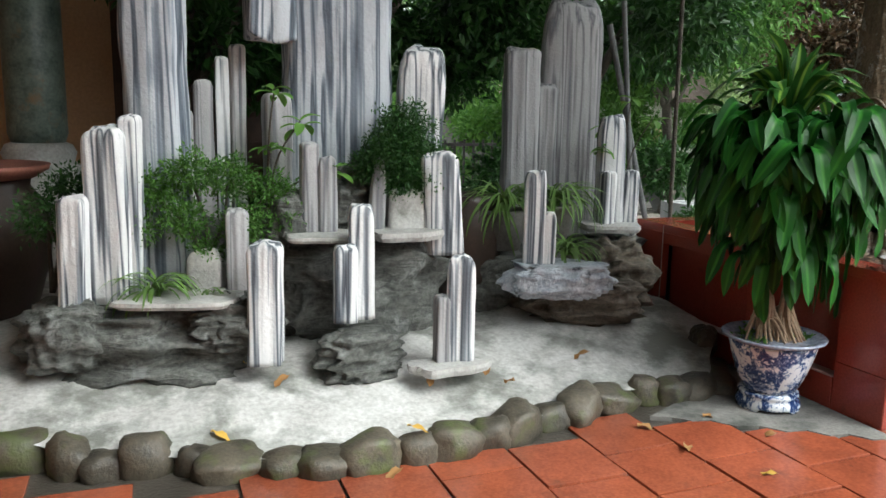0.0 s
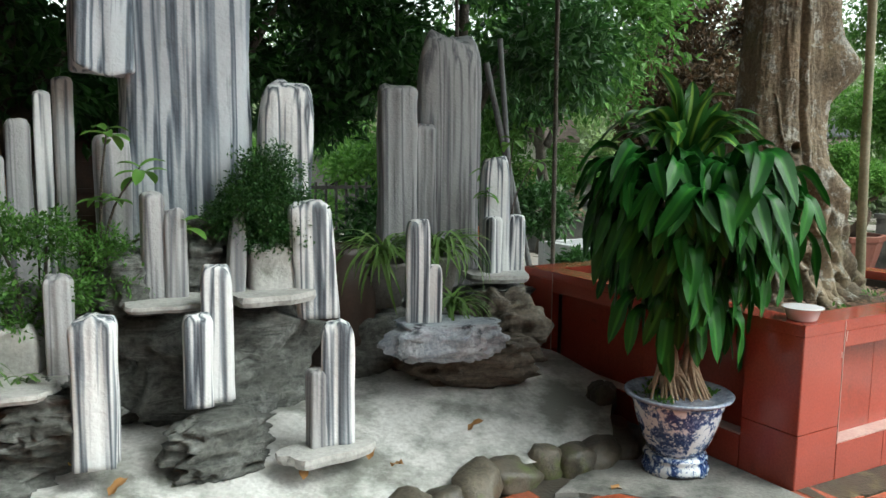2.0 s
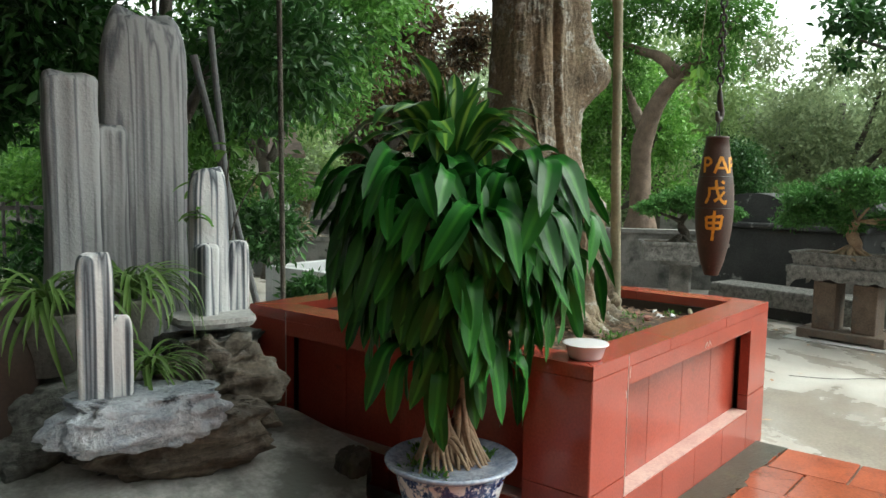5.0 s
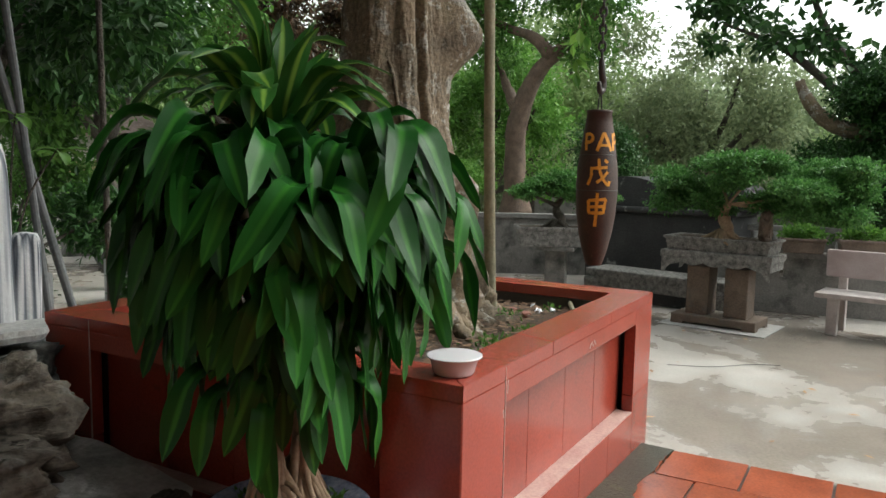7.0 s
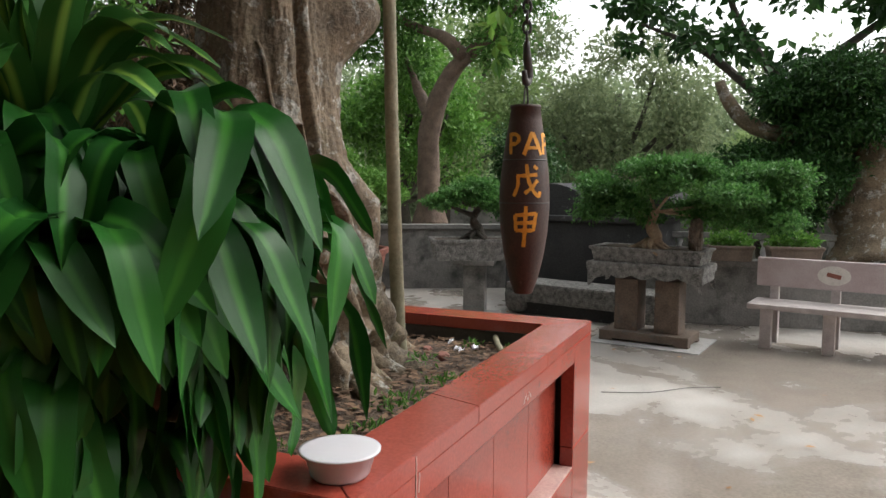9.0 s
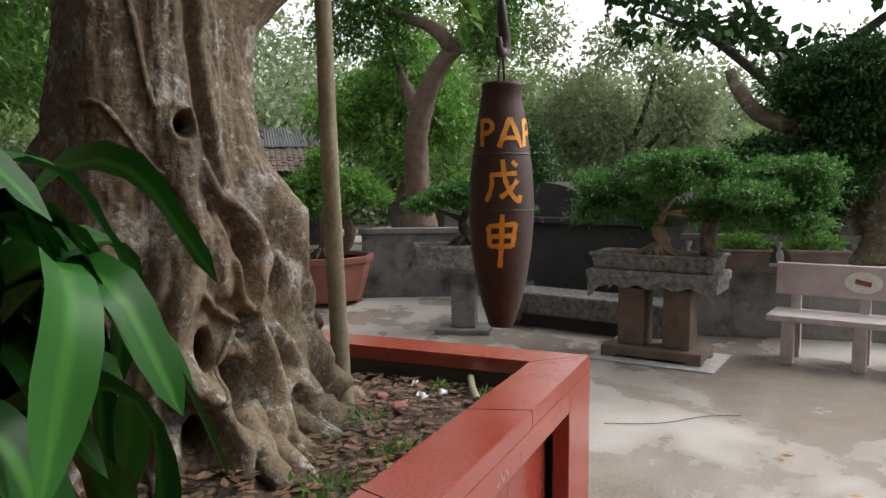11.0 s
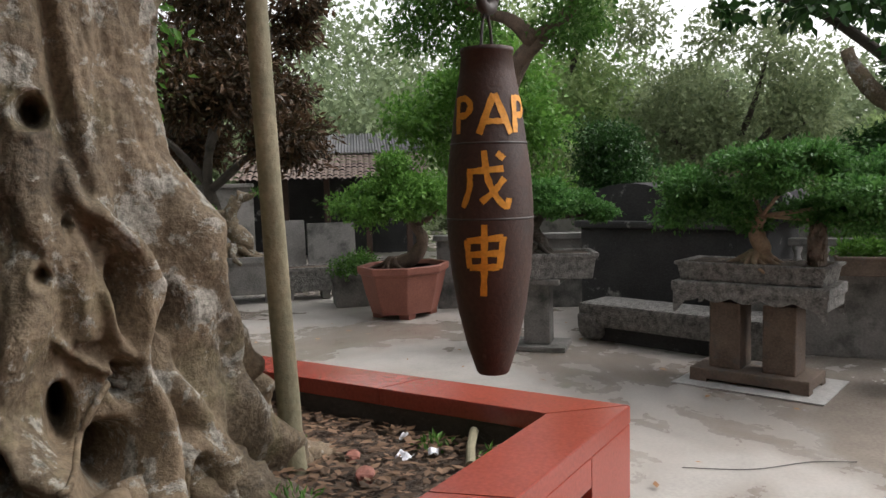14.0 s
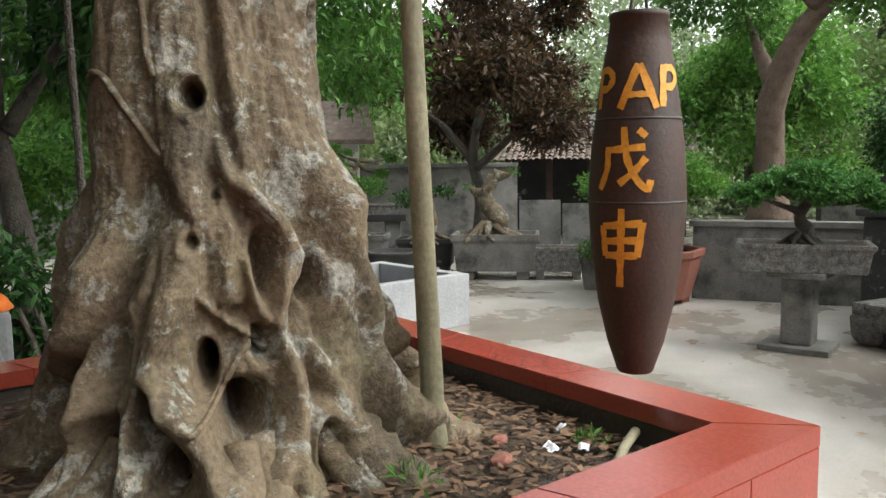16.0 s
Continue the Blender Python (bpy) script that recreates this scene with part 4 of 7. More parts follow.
def hanging_leaf(length, width, rise, fall, bend, seed, segs=12):
    """A broad strap leaf along +x: it rises at one angle, folds over and hangs at another; a shallow gutter along its middle."""
    bm = bmesh.new()
    uv = bm.loops.layers.uv.new("UVMap")
    g = random.Random(seed)
    rows, pos, twist, side = [], Vector((0, 0, 0)), g.uniform(-0.5, 0.5), g.uniform(-0.10, 0.10)
    for i in range(segs + 1):
        u = i / segs
        k = min(1.0, max(0.0, (u - bend + 0.22) / 0.44))
        ang = rise + (fall - rise) * k * k * (3 - 2 * k)
        w = max(0.0008, width * min(1.0, 0.45 + 2.2 * u) * (1 - max(0.0, (u - 0.66) / 0.34) ** 2.8))
        d = Vector((math.cos(ang), 0, math.sin(ang)))
        nrm = Vector((-math.sin(ang), 0, math.cos(ang)))
        t = twist * u
        across = Vector((0, 1, 0)) * math.cos(t) + nrm * math.sin(t)
        gutter = 0.20 * (1 - 0.6 * u)
        off = Vector((0, side * u * u * length, 0))
        ripple = 0.09 * w * math.sin(u * 13 + seed * 1.7)
        rows.append(([bm.verts.new(pos + off + across * (q * w / 2) + nrm * (abs(q) * w * gutter + q * ripple)) for q in (-1, -0.45, 0, 0.45, 1)], u))
        pos = pos + d * length / segs
    for (a, u0), (b, u1) in zip(rows, rows[1:]):
        for k in range(4):
            f = bm.faces.new((a[k], a[k + 1], b[k + 1], b[k]))
            f.smooth = True
            for lp, (x, y) in zip(f.loops, ((k, u0), (k + 1, u0), (k + 1, u1), (k, u1))):
                lp[uv].uv = (x / 4, y)
    me = bpy.data.meshes.new("leaf")
    bm.to_mesh(me)
    bm.free()
    return me


def leaf_set(mat, shapes, seed):
    out = []
    for k, (L, W, up, down, bend) in enumerate(shapes):
        me = hanging_leaf(L, W, radians(up), radians(down), bend, seed + k)
        me.materials.append(mat)
        out.append(me)
    return out


# five ages of leaf, from the upright heart to the old hanging skirt
AGES = (leaf_set(M_DRAC_TOP, ((0.42, 0.080, 84, 66, 0.7), (0.40, 0.078, 76, 40, 0.7), (0.44, 0.082, 80, 55, 0.75)), 1),
        leaf_set(M_DRAC_TOP, ((0.50, 0.080, 56, -35, 0.6), (0.52, 0.082, 48, -50, 0.55), (0.48, 0.078, 62, -20, 0.62)), 11),
        leaf_set(M_DRAC, ((0.45, 0.065, 42, -72, 0.46), (0.47, 0.068, 34, -80, 0.44), (0.43, 0.063, 48, -64, 0.48)), 21),
        leaf_set(M_DRAC, ((0.41, 0.068, 20, -84, 0.34), (0.38, 0.068, 10, -88, 0.32), (0.43, 0.065, 26, -80, 0.36)), 31),
        leaf_set(M_DRAC, ((0.36, 0.063, -10, -88, 0.24), (0.33, 0.060, -20, -90, 0.22), (0.38, 0.065, -5, -86, 0.24)), 41))
# heads: x, y, top height, leaf count
HEADS = [(-0.02, 0.02, 1.19, 92)]
for k in range(9):
    a = 0.5 + k * 2 * math.pi / 9
    HEADS.append((0.23 * math.cos(a), 0.23 * math.sin(a), 1.07 + 0.09 * math.sin(k * 2.3), 42))
HEADS.append((0.26, -0.22, 1.02, 12))
for hn, (hx, hy, top, count) in enumerate(HEADS):
    out = math.atan2(hy, hx)
    if hn:
        part("stem", tube(smooth_path([(0.0, 0.02, 0.5), (hx * 0.6, hy * 0.6, 0.62), (hx, hy, top)], 8), np.linspace(0.018, 0.012, 8), 8), M_ROOT, drac, smooth=True)
    for k in range(count):
        f = k / count
        if hn:
            age = 2 if f < 0.40 else 3 if f < 0.75 else 4
            drop, a = 0.04 + 0.24 * f, out + rng.uniform(-1.4, 1.4)
        else:
            age = 0 if f < 0.10 else 1 if f < 0.42 else 2 if f < 0.85 else 3
            drop, a = 0.24 * f, k * 2.39996
        ob = new("leaf", AGES[age][rng.randrange(3)])
        ob.parent = drac
        ob.matrix_world = drac.matrix_basis @ pose(hx + 0.02 * math.cos(a), hy + 0.02 * math.sin(a), top - drop, 0, 0, math.degrees(a)) @ pose(0, 0, 0, rng.uniform(-26, 26), rng.uniform(-16, 12), 0) @ Matrix.Scale(rng.uniform(0.78, 1.12), 4)
# the inner skirt hangs close to the stems
for k in range(76):
    a, r = k * 2.39996, 0.05 + 0.16 * rng.random()
    ob = new("leaf", AGES[3 + k % 2][rng.randrange(3)])
    ob.parent = drac
    ob.matrix_world = drac.matrix_basis @ pose(r * math.cos(a), r * math.sin(a), rng.uniform(0.42, 0.80), 0, 0, math.degrees(a)) @ pose(0, 0, 0, rng.uniform(-16, 16), rng.uniform(-8, 8), 0) @ Matrix.Scale(rng.uniform(0.84, 1.08), 4)

# ---- rockery ----
def pad_height(x, y):
    return 0.14 + 0.18 * min(1.0, max(0.0, (y - 0.65) / 0.75)) + 0.06 * min(1.0, max(0.0, (y - 1.4) / 1.0))


bm = bmesh.new()
bmesh.ops.create_grid(bm, x_segments=90, y_segments=60, size=0.5)
for v in bm.verts:
    x = -6.4 + (v.co.x + 0.5) * 6.38
    e = float(np.interp(x, (-4.6, -3.95, -3.66, -3.33, -3.0, -2.62, -2.3, -1.92, -1.49, -1.07, -0.7, -0.42, -0.3, -0.02), (1.12, 0.93, 0.75, 0.67, 0.55, 0.43, 0.42, 0.48, 0.60, 0.72, 0.71, 0.75, 0.92, 1.18)))
    y = e + (v.co.y + 0.5) ** 1.4 * (5.2 - e)
    v.co = Vector((x, y, pad_height(x, y) + 0.025 * noise.fractal(Vector((x * 1.6, y * 1.6, 0)), 1, 2, 5)))
tagged(part("rockery_bed", bm, M_PAD, smooth=True), "whitewashed lumpy cement bed of the rockery", "ground", kind="structure")

bm = bmesh.new()
bmesh.ops.create_grid(bm, x_segments=70, y_segments=40, size=0.5)
for v in bm.verts:
    x, y = -3.6 + (v.co.x + 0.5) * 3.55, 2.05 + 0.35 * noise.noise(Vector((v.co.x * 5, 0, 4))) * (0.5 - v.co.y) + (v.co.y + 0.5) * 3.4
    edge = min(1.0, (v.co.y + 0.5) * 12)
    v.co = Vector((x, y, pad_height(x, y) - 0.03 + 0.07 * edge + 0.03 * noise.fractal(Vector((x * 2, y * 2, 5)), 1, 2, 4)))
tagged(part("earth_bed", bm, M_EARTH, smooth=True), "bare brown earth behind the rockery stones", "ground", kind="structure")
litter("dead_leaves", 900, (-3.2, -0.1, 2.2, 4.6), 0.04, M_LITTER, 18, lambda x, y: pad_height(x, y) + 0.05, "brown dead leaves on the earth behind the rockery", "leaf litter")
border = thing("cobble_border", pose(0, 0, 0), "row of mossy dark river cobbles edging the rockery", "border")
cob = [rock(0.25, 0.20, 0.19, s + 3, 0.22, 3) for s in range(6)]
cob_me = []
for b in cob:
    me = bpy.data.meshes.new("cobble")
    b.to_mesh(me)
    b.free()
    me.materials.append(M_COBBLE)
    for p in me.polygons:
        p.use_smooth = True
    cob_me.append(me)
line = smooth_path([(-4.6, 1.20, 0), (-3.95, 1.01, 0), (-3.66, 0.83, 0), (-3.33, 0.75, 0), (-3.0, 0.63, 0), (-2.62, 0.51, 0), (-2.3, 0.50, 0), (-1.92, 0.56, 0), (-1.49, 0.68, 0), (-1.07, 0.79, 0), (-0.7, 0.78, 0), (-0.42, 0.80, 0), (-0.30, 0.98, 0), (-0.12, 1.2, 0)], 600)
rng = random.Random(9)
acc, last = 0.0, line[0]
step = 0.0
for p in line:
    acc += (p - last).length
    prev_p, last = last, p
    if acc >= step:
        acc = 0.0
        s = rng.uniform(0.7, 1.2)
        step = 0.205 * s
        ob = new("cobble", cob_me[rng.randrange(6)])
        ob.parent = border
        ob.matrix_world = pose(p.x, p.y - 0.05, 0.03, rng.uniform(-12, 12), rng.uniform(-12, 12), math.degrees(math.atan2(p.y - prev_p.y, p.x - prev_p.x)) + rng.uniform(-25, 25) + rng.choice((0, 180))) @ Matrix.Diagonal((s * 1.08, s, rng.uniform(0.75, 1.1), 1))

SG = "standing stones of the rockery"


def standing(x, y, z, w, d, h, seed, label, grey=False, lean=0.0, turn=0.0, top=0.08, ridges=0.20, name="standing_stone", point=0.66):
    ob = part(name, stele(w, d, h, seed, top, 0.05, ridges, lean, point=point), M_MARBLE_GREY if grey else M_MARBLE_BIG if h > 1.6 else M_MARBLE, smooth=True)
    ob.matrix_world = pose(x, y, z, 0, 0, turn)
    return tagged(ob, label, "standing stone", SG)


WHITE = "upright white marble stone with dark vertical bands"
GREY = "upright grey stone with faint vertical bands"
for args in ((-3.31, 1.80, 0.62, 0.30, 0.20, 1.72, 1, "tall white and blue-grey banded stone slab", False, 0.0, -18),
             (-3.54, 1.50, 0.64, 0.18, 0.15, 0.86, 2, "lumpy dark-streaked white stone with a shoulder", False, 0.0, -18),
             (-3.45, 1.52, 0.64, 0.10, 0.12, 0.92, 32, WHITE, False, 0.02, -18),
             (-3.72, 1.45, 0.62, 0.12, 0.12, 0.55, 3, WHITE, False, 0.03, -20),
             (-2.95, 1.42, 0.66, 0.105, 0.10, 0.44, 4, "small grey banded stone beside the slab", True, 0.0, -10),
             (-2.86, 1.12, 0.37, 0.165, 0.12, 0.60, 5, "thick white stone with dark bands, tapering below", False, 0.02, -15),
             (-3.05, 2.10, 0.80, 0.10, 0.10, 0.96, 6, GREY, True), (-2.94, 2.12, 0.80, 0.075, 0.08, 1.10, 7, WHITE), (-2.84, 2.22, 0.80, 0.09, 0.09, 1.18, 8, "slim blue-grey banded stone", False),
             (-3.17, 2.05, 0.80, 0.12, 0.10, 0.80, 38, GREY, True),
             (-2.43, 1.22, 0.52, 0.115, 0.09, 0.40, 9, "short white stone with crisp black bands", False, 0.0, -10), (-2.33, 1.27, 0.52, 0.125, 0.10, 0.60, 10, WHITE, False, -0.01, -10, 0.16),
             (-1.88, 0.98, 0.33, 0.14, 0.10, 0.55, 11, "white banded stone with rounded top", False, 0.0, -15, 0.14), (-1.97, 0.985, 0.33, 0.09, 0.08, 0.35, 12, "small grey stone leaning on its neighbour", True),
             (-2.535, 1.62, 0.93, 0.095, 0.09, 0.50, 13, GREY, True), (-2.44, 1.60, 0.93, 0.105, 0.09, 0.42, 14, GREY, True, 0.0, 0, 0.2),
             (-2.17, 1.56, 0.93, 0.085, 0.07, 0.42, 15, "thin grey-brown stone splinter", True, 0.05, 0, 0.8, 0.1, "standing_stone", 0.2),
             (-1.76, 1.50, 0.80, 0.20, 0.12, 0.58, 16, "banded stone hanging over the ledge, grey and white", False, -0.10, -20),
             (-1.86, 1.80, 0.85, 0.26, 0.17, 1.13, 17, "broad white stone with rounded shoulders", False, 0.04, -10, 0.2, 0.16),
             (-2.66, 1.92, 0.85, 0.15, 0.13, 0.84, 18, "rough pale stone behind the shrubs", True),
             (-2.28, 2.0, 0.80, 0.62, 0.32, 2.55, 19, "towering grey and white banded stone, the tallest", False, 0.0, -12, 0.12, 0.13),
             (-1.20, 1.48, 0.70, 0.125, 0.09, 0.57, 20, "white stone with looping dark bands", False, 0.0, -20, 0.2), (-1.125, 1.455, 0.70, 0.095, 0.08, 0.33, 21, WHITE, False, 0.0, -20, 0.2),
             (-0.69, 2.75, 0.40, 0.26, 0.20, 1.70, 22, "tall grey stone with square top", True, 0.0, -20, 0.05), (-0.24, 2.80, 0.35, 0.44, 0.30, 2.12, 23, "tall broad grey stone with chamfered top", True, 0.0, -20, 0.18, 0.10, "standing_stone", 0.6),
             (-0.50, 2.70, 0.40, 0.17, 0.15, 1.44, 24, GREY, True, 0.0, -20, 0.06),
             (-0.22, 2.20, 0.80, 0.20, 0.13, 0.80, 25, "arched white stone with black bands", False, 0.0, -25, 0.2), (-0.08, 2.16, 0.80, 0.12, 0.10, 0.42, 26, WHITE, False, 0.05, -25, 0.3), (-0.30, 2.10, 0.80, 0.09, 0.09, 0.42, 27, WHITE)):
    standing(*args)
# overhanging flank of the tallest stone
ob = part("standing_stone", stele(0.26, 0.2, 1.2, 41, 0.02, 0.05, 0.2, 0.05, point=0.9), M_MARBLE_BIG, smooth=True)
ob.matrix_world = pose(-2.66, 1.93, 3.2, 180, 4, 0)
tagged(ob, "grey banded stone shard leaning against the tallest one", "standing stone", SG)

RG = "rocks of the rockery"


def boulder(x, y, z, sx, sy, sz, seed, mat, label, rough=0.28, flat=0.0, turn=0.0, layers=0.1, sub=5):
    ob = part("rock", rock(sx, sy, sz, seed, rough, sub, flat, layers, 0.75), mat, smooth=True)
    ob.matrix_world = pose(x, y, z, 0, 0, turn)
    return tagged(ob, label, "rock", RG)


boulder(-3.38, 1.60, 0.20, 1.10, 0.72, 0.50, 1, M_ROCK, "layered dark grey boulder carrying a slab", 0.25, 0.75, -12, 0.22)
boulder(-2.98, 1.30, 0.42, 0.42, 0.34, 0.24, 2, M_ROCK, "jagged dark rock shelf under the slab", 0.3, 0.0, -10, 0.2)
boulder(-3.75, 1.45, 0.36, 0.40, 0.40, 0.32, 3, M_ROCK, "jagged dark rock beside the slab")
boulder(-2.36, 1.16, 0.22, 0.46, 0.25, 0.30, 4, M_ROCK, "eroded grey rock with a greenish cast", 0.20, 0.8, 10, 0.30)
boulder(-2.20, 1.85, 0.20, 1.08, 0.75, 0.74, 5, M_ROCK, "big weathered grey boulder with a dark hollow", 0.22, 0.9, 0)
boulder(-2.85, 1.95, 0.20, 0.8, 0.6, 0.72, 6, M_ROCK, "dark mossy boulder in the shade")
boulder(-3.3, 2.15, 0.20, 0.9, 0.5, 0.75, 16, M_ROCK, "dark boulder behind the shrubs")
boulder(-2.62, 1.70, 0.86, 0.30, 0.26, 0.30, 7, M_ROCK, "small dark lump of rock among the stones")
boulder(-2.28, 1.80, 0.88, 0.35, 0.30, 0.42, 17, M_ROCK, "stacked dark rock fragments", 0.3, 0.0, 0, 0.3)
boulder(-1.05, 1.42, 0.52, 0.62, 0.40, 0.26, 8, M_ROCK_BLUE, "pale blue-grey rock with dark veins", 0.22, 0.6, -22)
boulder(-0.80, 1.62, 0.30, 0.80, 0.50, 0.36, 9, M_ROCK_BROWN, "brown ledge rock under the pale one", 0.25, 0.6, -20, 0.2)
boulder(-0.48, 1.75, 0.28, 0.5, 0.5, 0.50, 10, M_ROCK_BROWN, "stack of brown and grey rock pieces", 0.3, 0.0, 0, 0.3)
boulder(-0.25, 2.15, 0.28, 0.55, 0.4, 0.56, 11, M_ROCK, "stack of pale grey rock pieces", 0.25, 0.7, 0, 0.3)
boulder(-0.95, 2.75, 0.2, 0.9, 0.6, 0.40, 12, M_ROCK_BROWN, "low brown rock with dead leaves")
boulder(-0.6, 2.8, 0.2, 1.3, 0.7, 0.5, 13, M_ROCK, "grey boulder carrying the tall grey stones", 0.2, 0.8)
boulder(-0.22, 1.08, 0.16, 0.16, 0.15, 0.20, 18, M_COBBLE, "dark mossy stone beside the planter", 0.15)


def slab(x, y, z, sx, sy, th, seed, label, turn=0.0, mat=None):
    bm = bmesh.new()
    n, o = 46, seed * 3.1
    rings = []
    for zz, k in ((0, 0.94), (th * 0.5, 1.0), (th, 0.98)):
        rings.append([bm.verts.new((sx / 2 * k * math.cos(a) * (1 + 0.2 * noise.noise(Vector((math.cos(a) * 1.5 + o, math.sin(a) * 1.5, 0))) + 0.08 * noise.noise(Vector((math.cos(a) * 6 + o, math.sin(a) * 6, zz * 40)))) * (abs(math.cos(a)) ** 4 + abs(math.sin(a)) ** 4) ** -0.25 * 0.92,
                                    sy / 2 * k * math.sin(a) * (abs(math.cos(a)) ** 4 + abs(math.sin(a)) ** 4) ** -0.25 * (1 + 0.15 * noise.noise(Vector((o, math.cos(a) * 2, math.sin(a) * 2)))), zz)) for a in [2 * math.pi * i / n for i in range(n)]])
    for a, b in zip(rings, rings[1:]):
        for k in range(n):
            bm.faces.new((a[k], a[(k + 1) % n], b[(k + 1) % n], b[k]))
    bm.faces.new(rings[0][::-1]), bm.faces.new(rings[-1])
    ob = part("stone_slab", bm, mat or M_SLAB)
    ob.matrix_world = pose(x, y, z, 0, 0, turn)
    return tagged(ob, label, "stone slab", "stone slabs of the rockery")


slab(-3.24, 1.36, 0.655, 0.68, 0.42, 0.035, 1, "flat pale stone slab with a ragged edge", -14)
slab(-2.50, 1.52, 0.915, 0.42, 0.36, 0.03, 2, "thin pale ledge slab strewn with dead leaves", -5)
slab(-2.02, 1.52, 0.905, 0.46, 0.36, 0.05, 3, "chipped pale ledge slab", 4)
slab(-1.94, 0.95, 0.295, 0.46, 0.22, 0.045, 4, "marble base plate under a white stone", 8, M_SLAB)
slab(-0.26, 2.10, 0.80, 0.46, 0.36, 0.05, 5, "white ledge slab under the arched stone", -20)
ob = part("stone_block", stele(0.22, 0.16, 0.23, 50, 0.04, 0.02, 0.05), M_SLAB, smooth=True)
ob.matrix_world = pose(-1.98, 1.60, 0.945, 0, 0, -8)
tagged(ob, "pinkish white square stone trough holding a shrub", "stone block")
ob = part("stone_block", stele(0.18, 0.14, 0.20, 51, 0.12, 0.02, 0.05), M_SLAB, smooth=True)
ob.matrix_world = pose(-3.10, 1.50, 0.68, 0, 0, -20)
tagged(ob, "small grey rough block on the slab", "stone block")


def shrub(x, y, z, lumps, count, size, seed, mat, label, flat=0.8, aspect=0.45, stems=4):
    t = thing("shrub", pose(x, y, z), label, "shrub")
    cs, rs = [c[:3] for c in lumps], [c[3] for c in lumps]
    for k in range(stems):
        c = Vector(cs[k % len(cs)])
        part("stem", tube(smooth_path([(0, 0, -0.05), c * 0.4 + Vector((0.02 * k, 0, 0.02)), c * 0.9], 8), np.linspace(0.014, 0.005, 8), 6, wob=0.2, seed=k), M_BARK_DARK, t, smooth=True)
    part("foliage", leaf_cloud("foliage", cs, rs, count, size, seed, 0.1, flat, aspect, 0.2), mat, t)
    return t


shrub(-3.08, 1.62, 0.85, [(-0.28, 0, 0.34, 0.14), (-0.08, 0, 0.42, 0.16), (0.12, 0, 0.40, 0.15), (0.34, 0.02, 0.33, 0.13), (-0.12, -0.1, 0.20, 0.14), (0.18, -0.08, 0.16, 0.14), (-0.36, -0.05, 0.14, 0.12), (0.42, 0, 0.18, 0.10), (0.0, -0.1, 0.02, 0.1)], 8500, 0.026, 61, M_GREEN_MID, "feathery light green shrub spreading over the slab", 0.8)
shrub(-2.02, 1.62, 1.15, [(0, 0, 0.10, 0.17), (-0.17, 0, 0.17, 0.12), (0.17, 0, 0.2, 0.13), (0.03, 0, 0.36, 0.17), (-0.05, -0.05, 0.24, 0.16), (0.12, -0.05, 0.08, 0.12)], 17000, 0.022, 62, M_GREEN_DARK, "dense dark green miniature conifer in a stone trough", 0.9)
shrub(-3.85, 1.75, 0.7, [(0, 0, 0.35, 0.18), (0.1, 0.05, 0.5, 0.13)], 1600, 0.03, 63, M_GREEN_DARK, "small dark shrub behind the stones")


def broad_plant(x, y, z, stems, size, seed, mat, label):
    """A few thin stems with whorls of broad leaves."""
    t = thing("plant", pose(x, y, z), label, "plant")
    rng = random.Random(seed)
    lm = strap(size, size * 0.36, 0.9, seed, 6, 0.0)
    lm.materials.append(mat)
    for tip in stems:
        part("stem", tube(smooth_path([(0, 0, 0), (tip[0] * 0.3, tip[1] * 0.3, tip[2] * 0.6), tip], 8), np.linspace(0.008, 0.004, 8), 6), M_BARK_DARK, t)
        for k in range(7):
            ob = new("leaf", lm)
            ob.parent = t
            s = rng.uniform(0.7, 1.2)
            ob.matrix_world = t.matrix_basis @ pose(tip[0], tip[1], tip[2] - 0.008 * k, 0, 0, k * 137 + rng.uniform(-20, 20)) @ pose(0, 0, 0, rng.uniform(-20, 20), -rng.uniform(-15, 40), 0) @ Matrix.Scale(s, 4)
    return t


broad_plant(-2.75, 1.72, 1.0, [(0.05, 0, 0.72), (0.18, -0.05, 0.55), (0.36, -0.12, 0.30), (0.02, -0.02, 0.42)], 0.13, 3, M_GREEN_BRIGHT, "broad-leaved seedling growing between the stones")
broad_plant(-0.02, 2.35, 0.9, [(0.05, 0, 0.85), (-0.18, -0.05, 0.65), (0.25, 0, 0.7), (-0.3, -0.2, 0.5)], 0.14, 4, M_GREEN_BRIGHT, "broad-leaved seedling behind the arched stone")


def tuft(x, y, z, n, length, seed, mat, label, width=0.016):
    t = thing("spider_plant", pose(x, y, z), label, "plant", "tufted plants of the rockery")
    rng = random.Random(seed)
    ms = [strap(length * q, width, a, seed + i, 8, 0.0) for i, (q, a) in enumerate(((1, 2.2), (0.8, 1.8), (1.1, 2.5)))]
    for m in ms:
        m.materials.append(mat)
    for k in range(n):
        ob = new("leaf", ms[k % 3])
        ob.parent = t
        ob.matrix_world = t.matrix_basis @ pose(rng.uniform(-0.03, 0.03), rng.uniform(-0.03, 0.03), 0, 0, 0, rng.uniform(0, 360)) @ pose(0, 0, 0, rng.uniform(-30, 30), -rng.uniform(35, 85), 0) @ Matrix.Scale(rng.uniform(0.7, 1.15), 4)
    return t


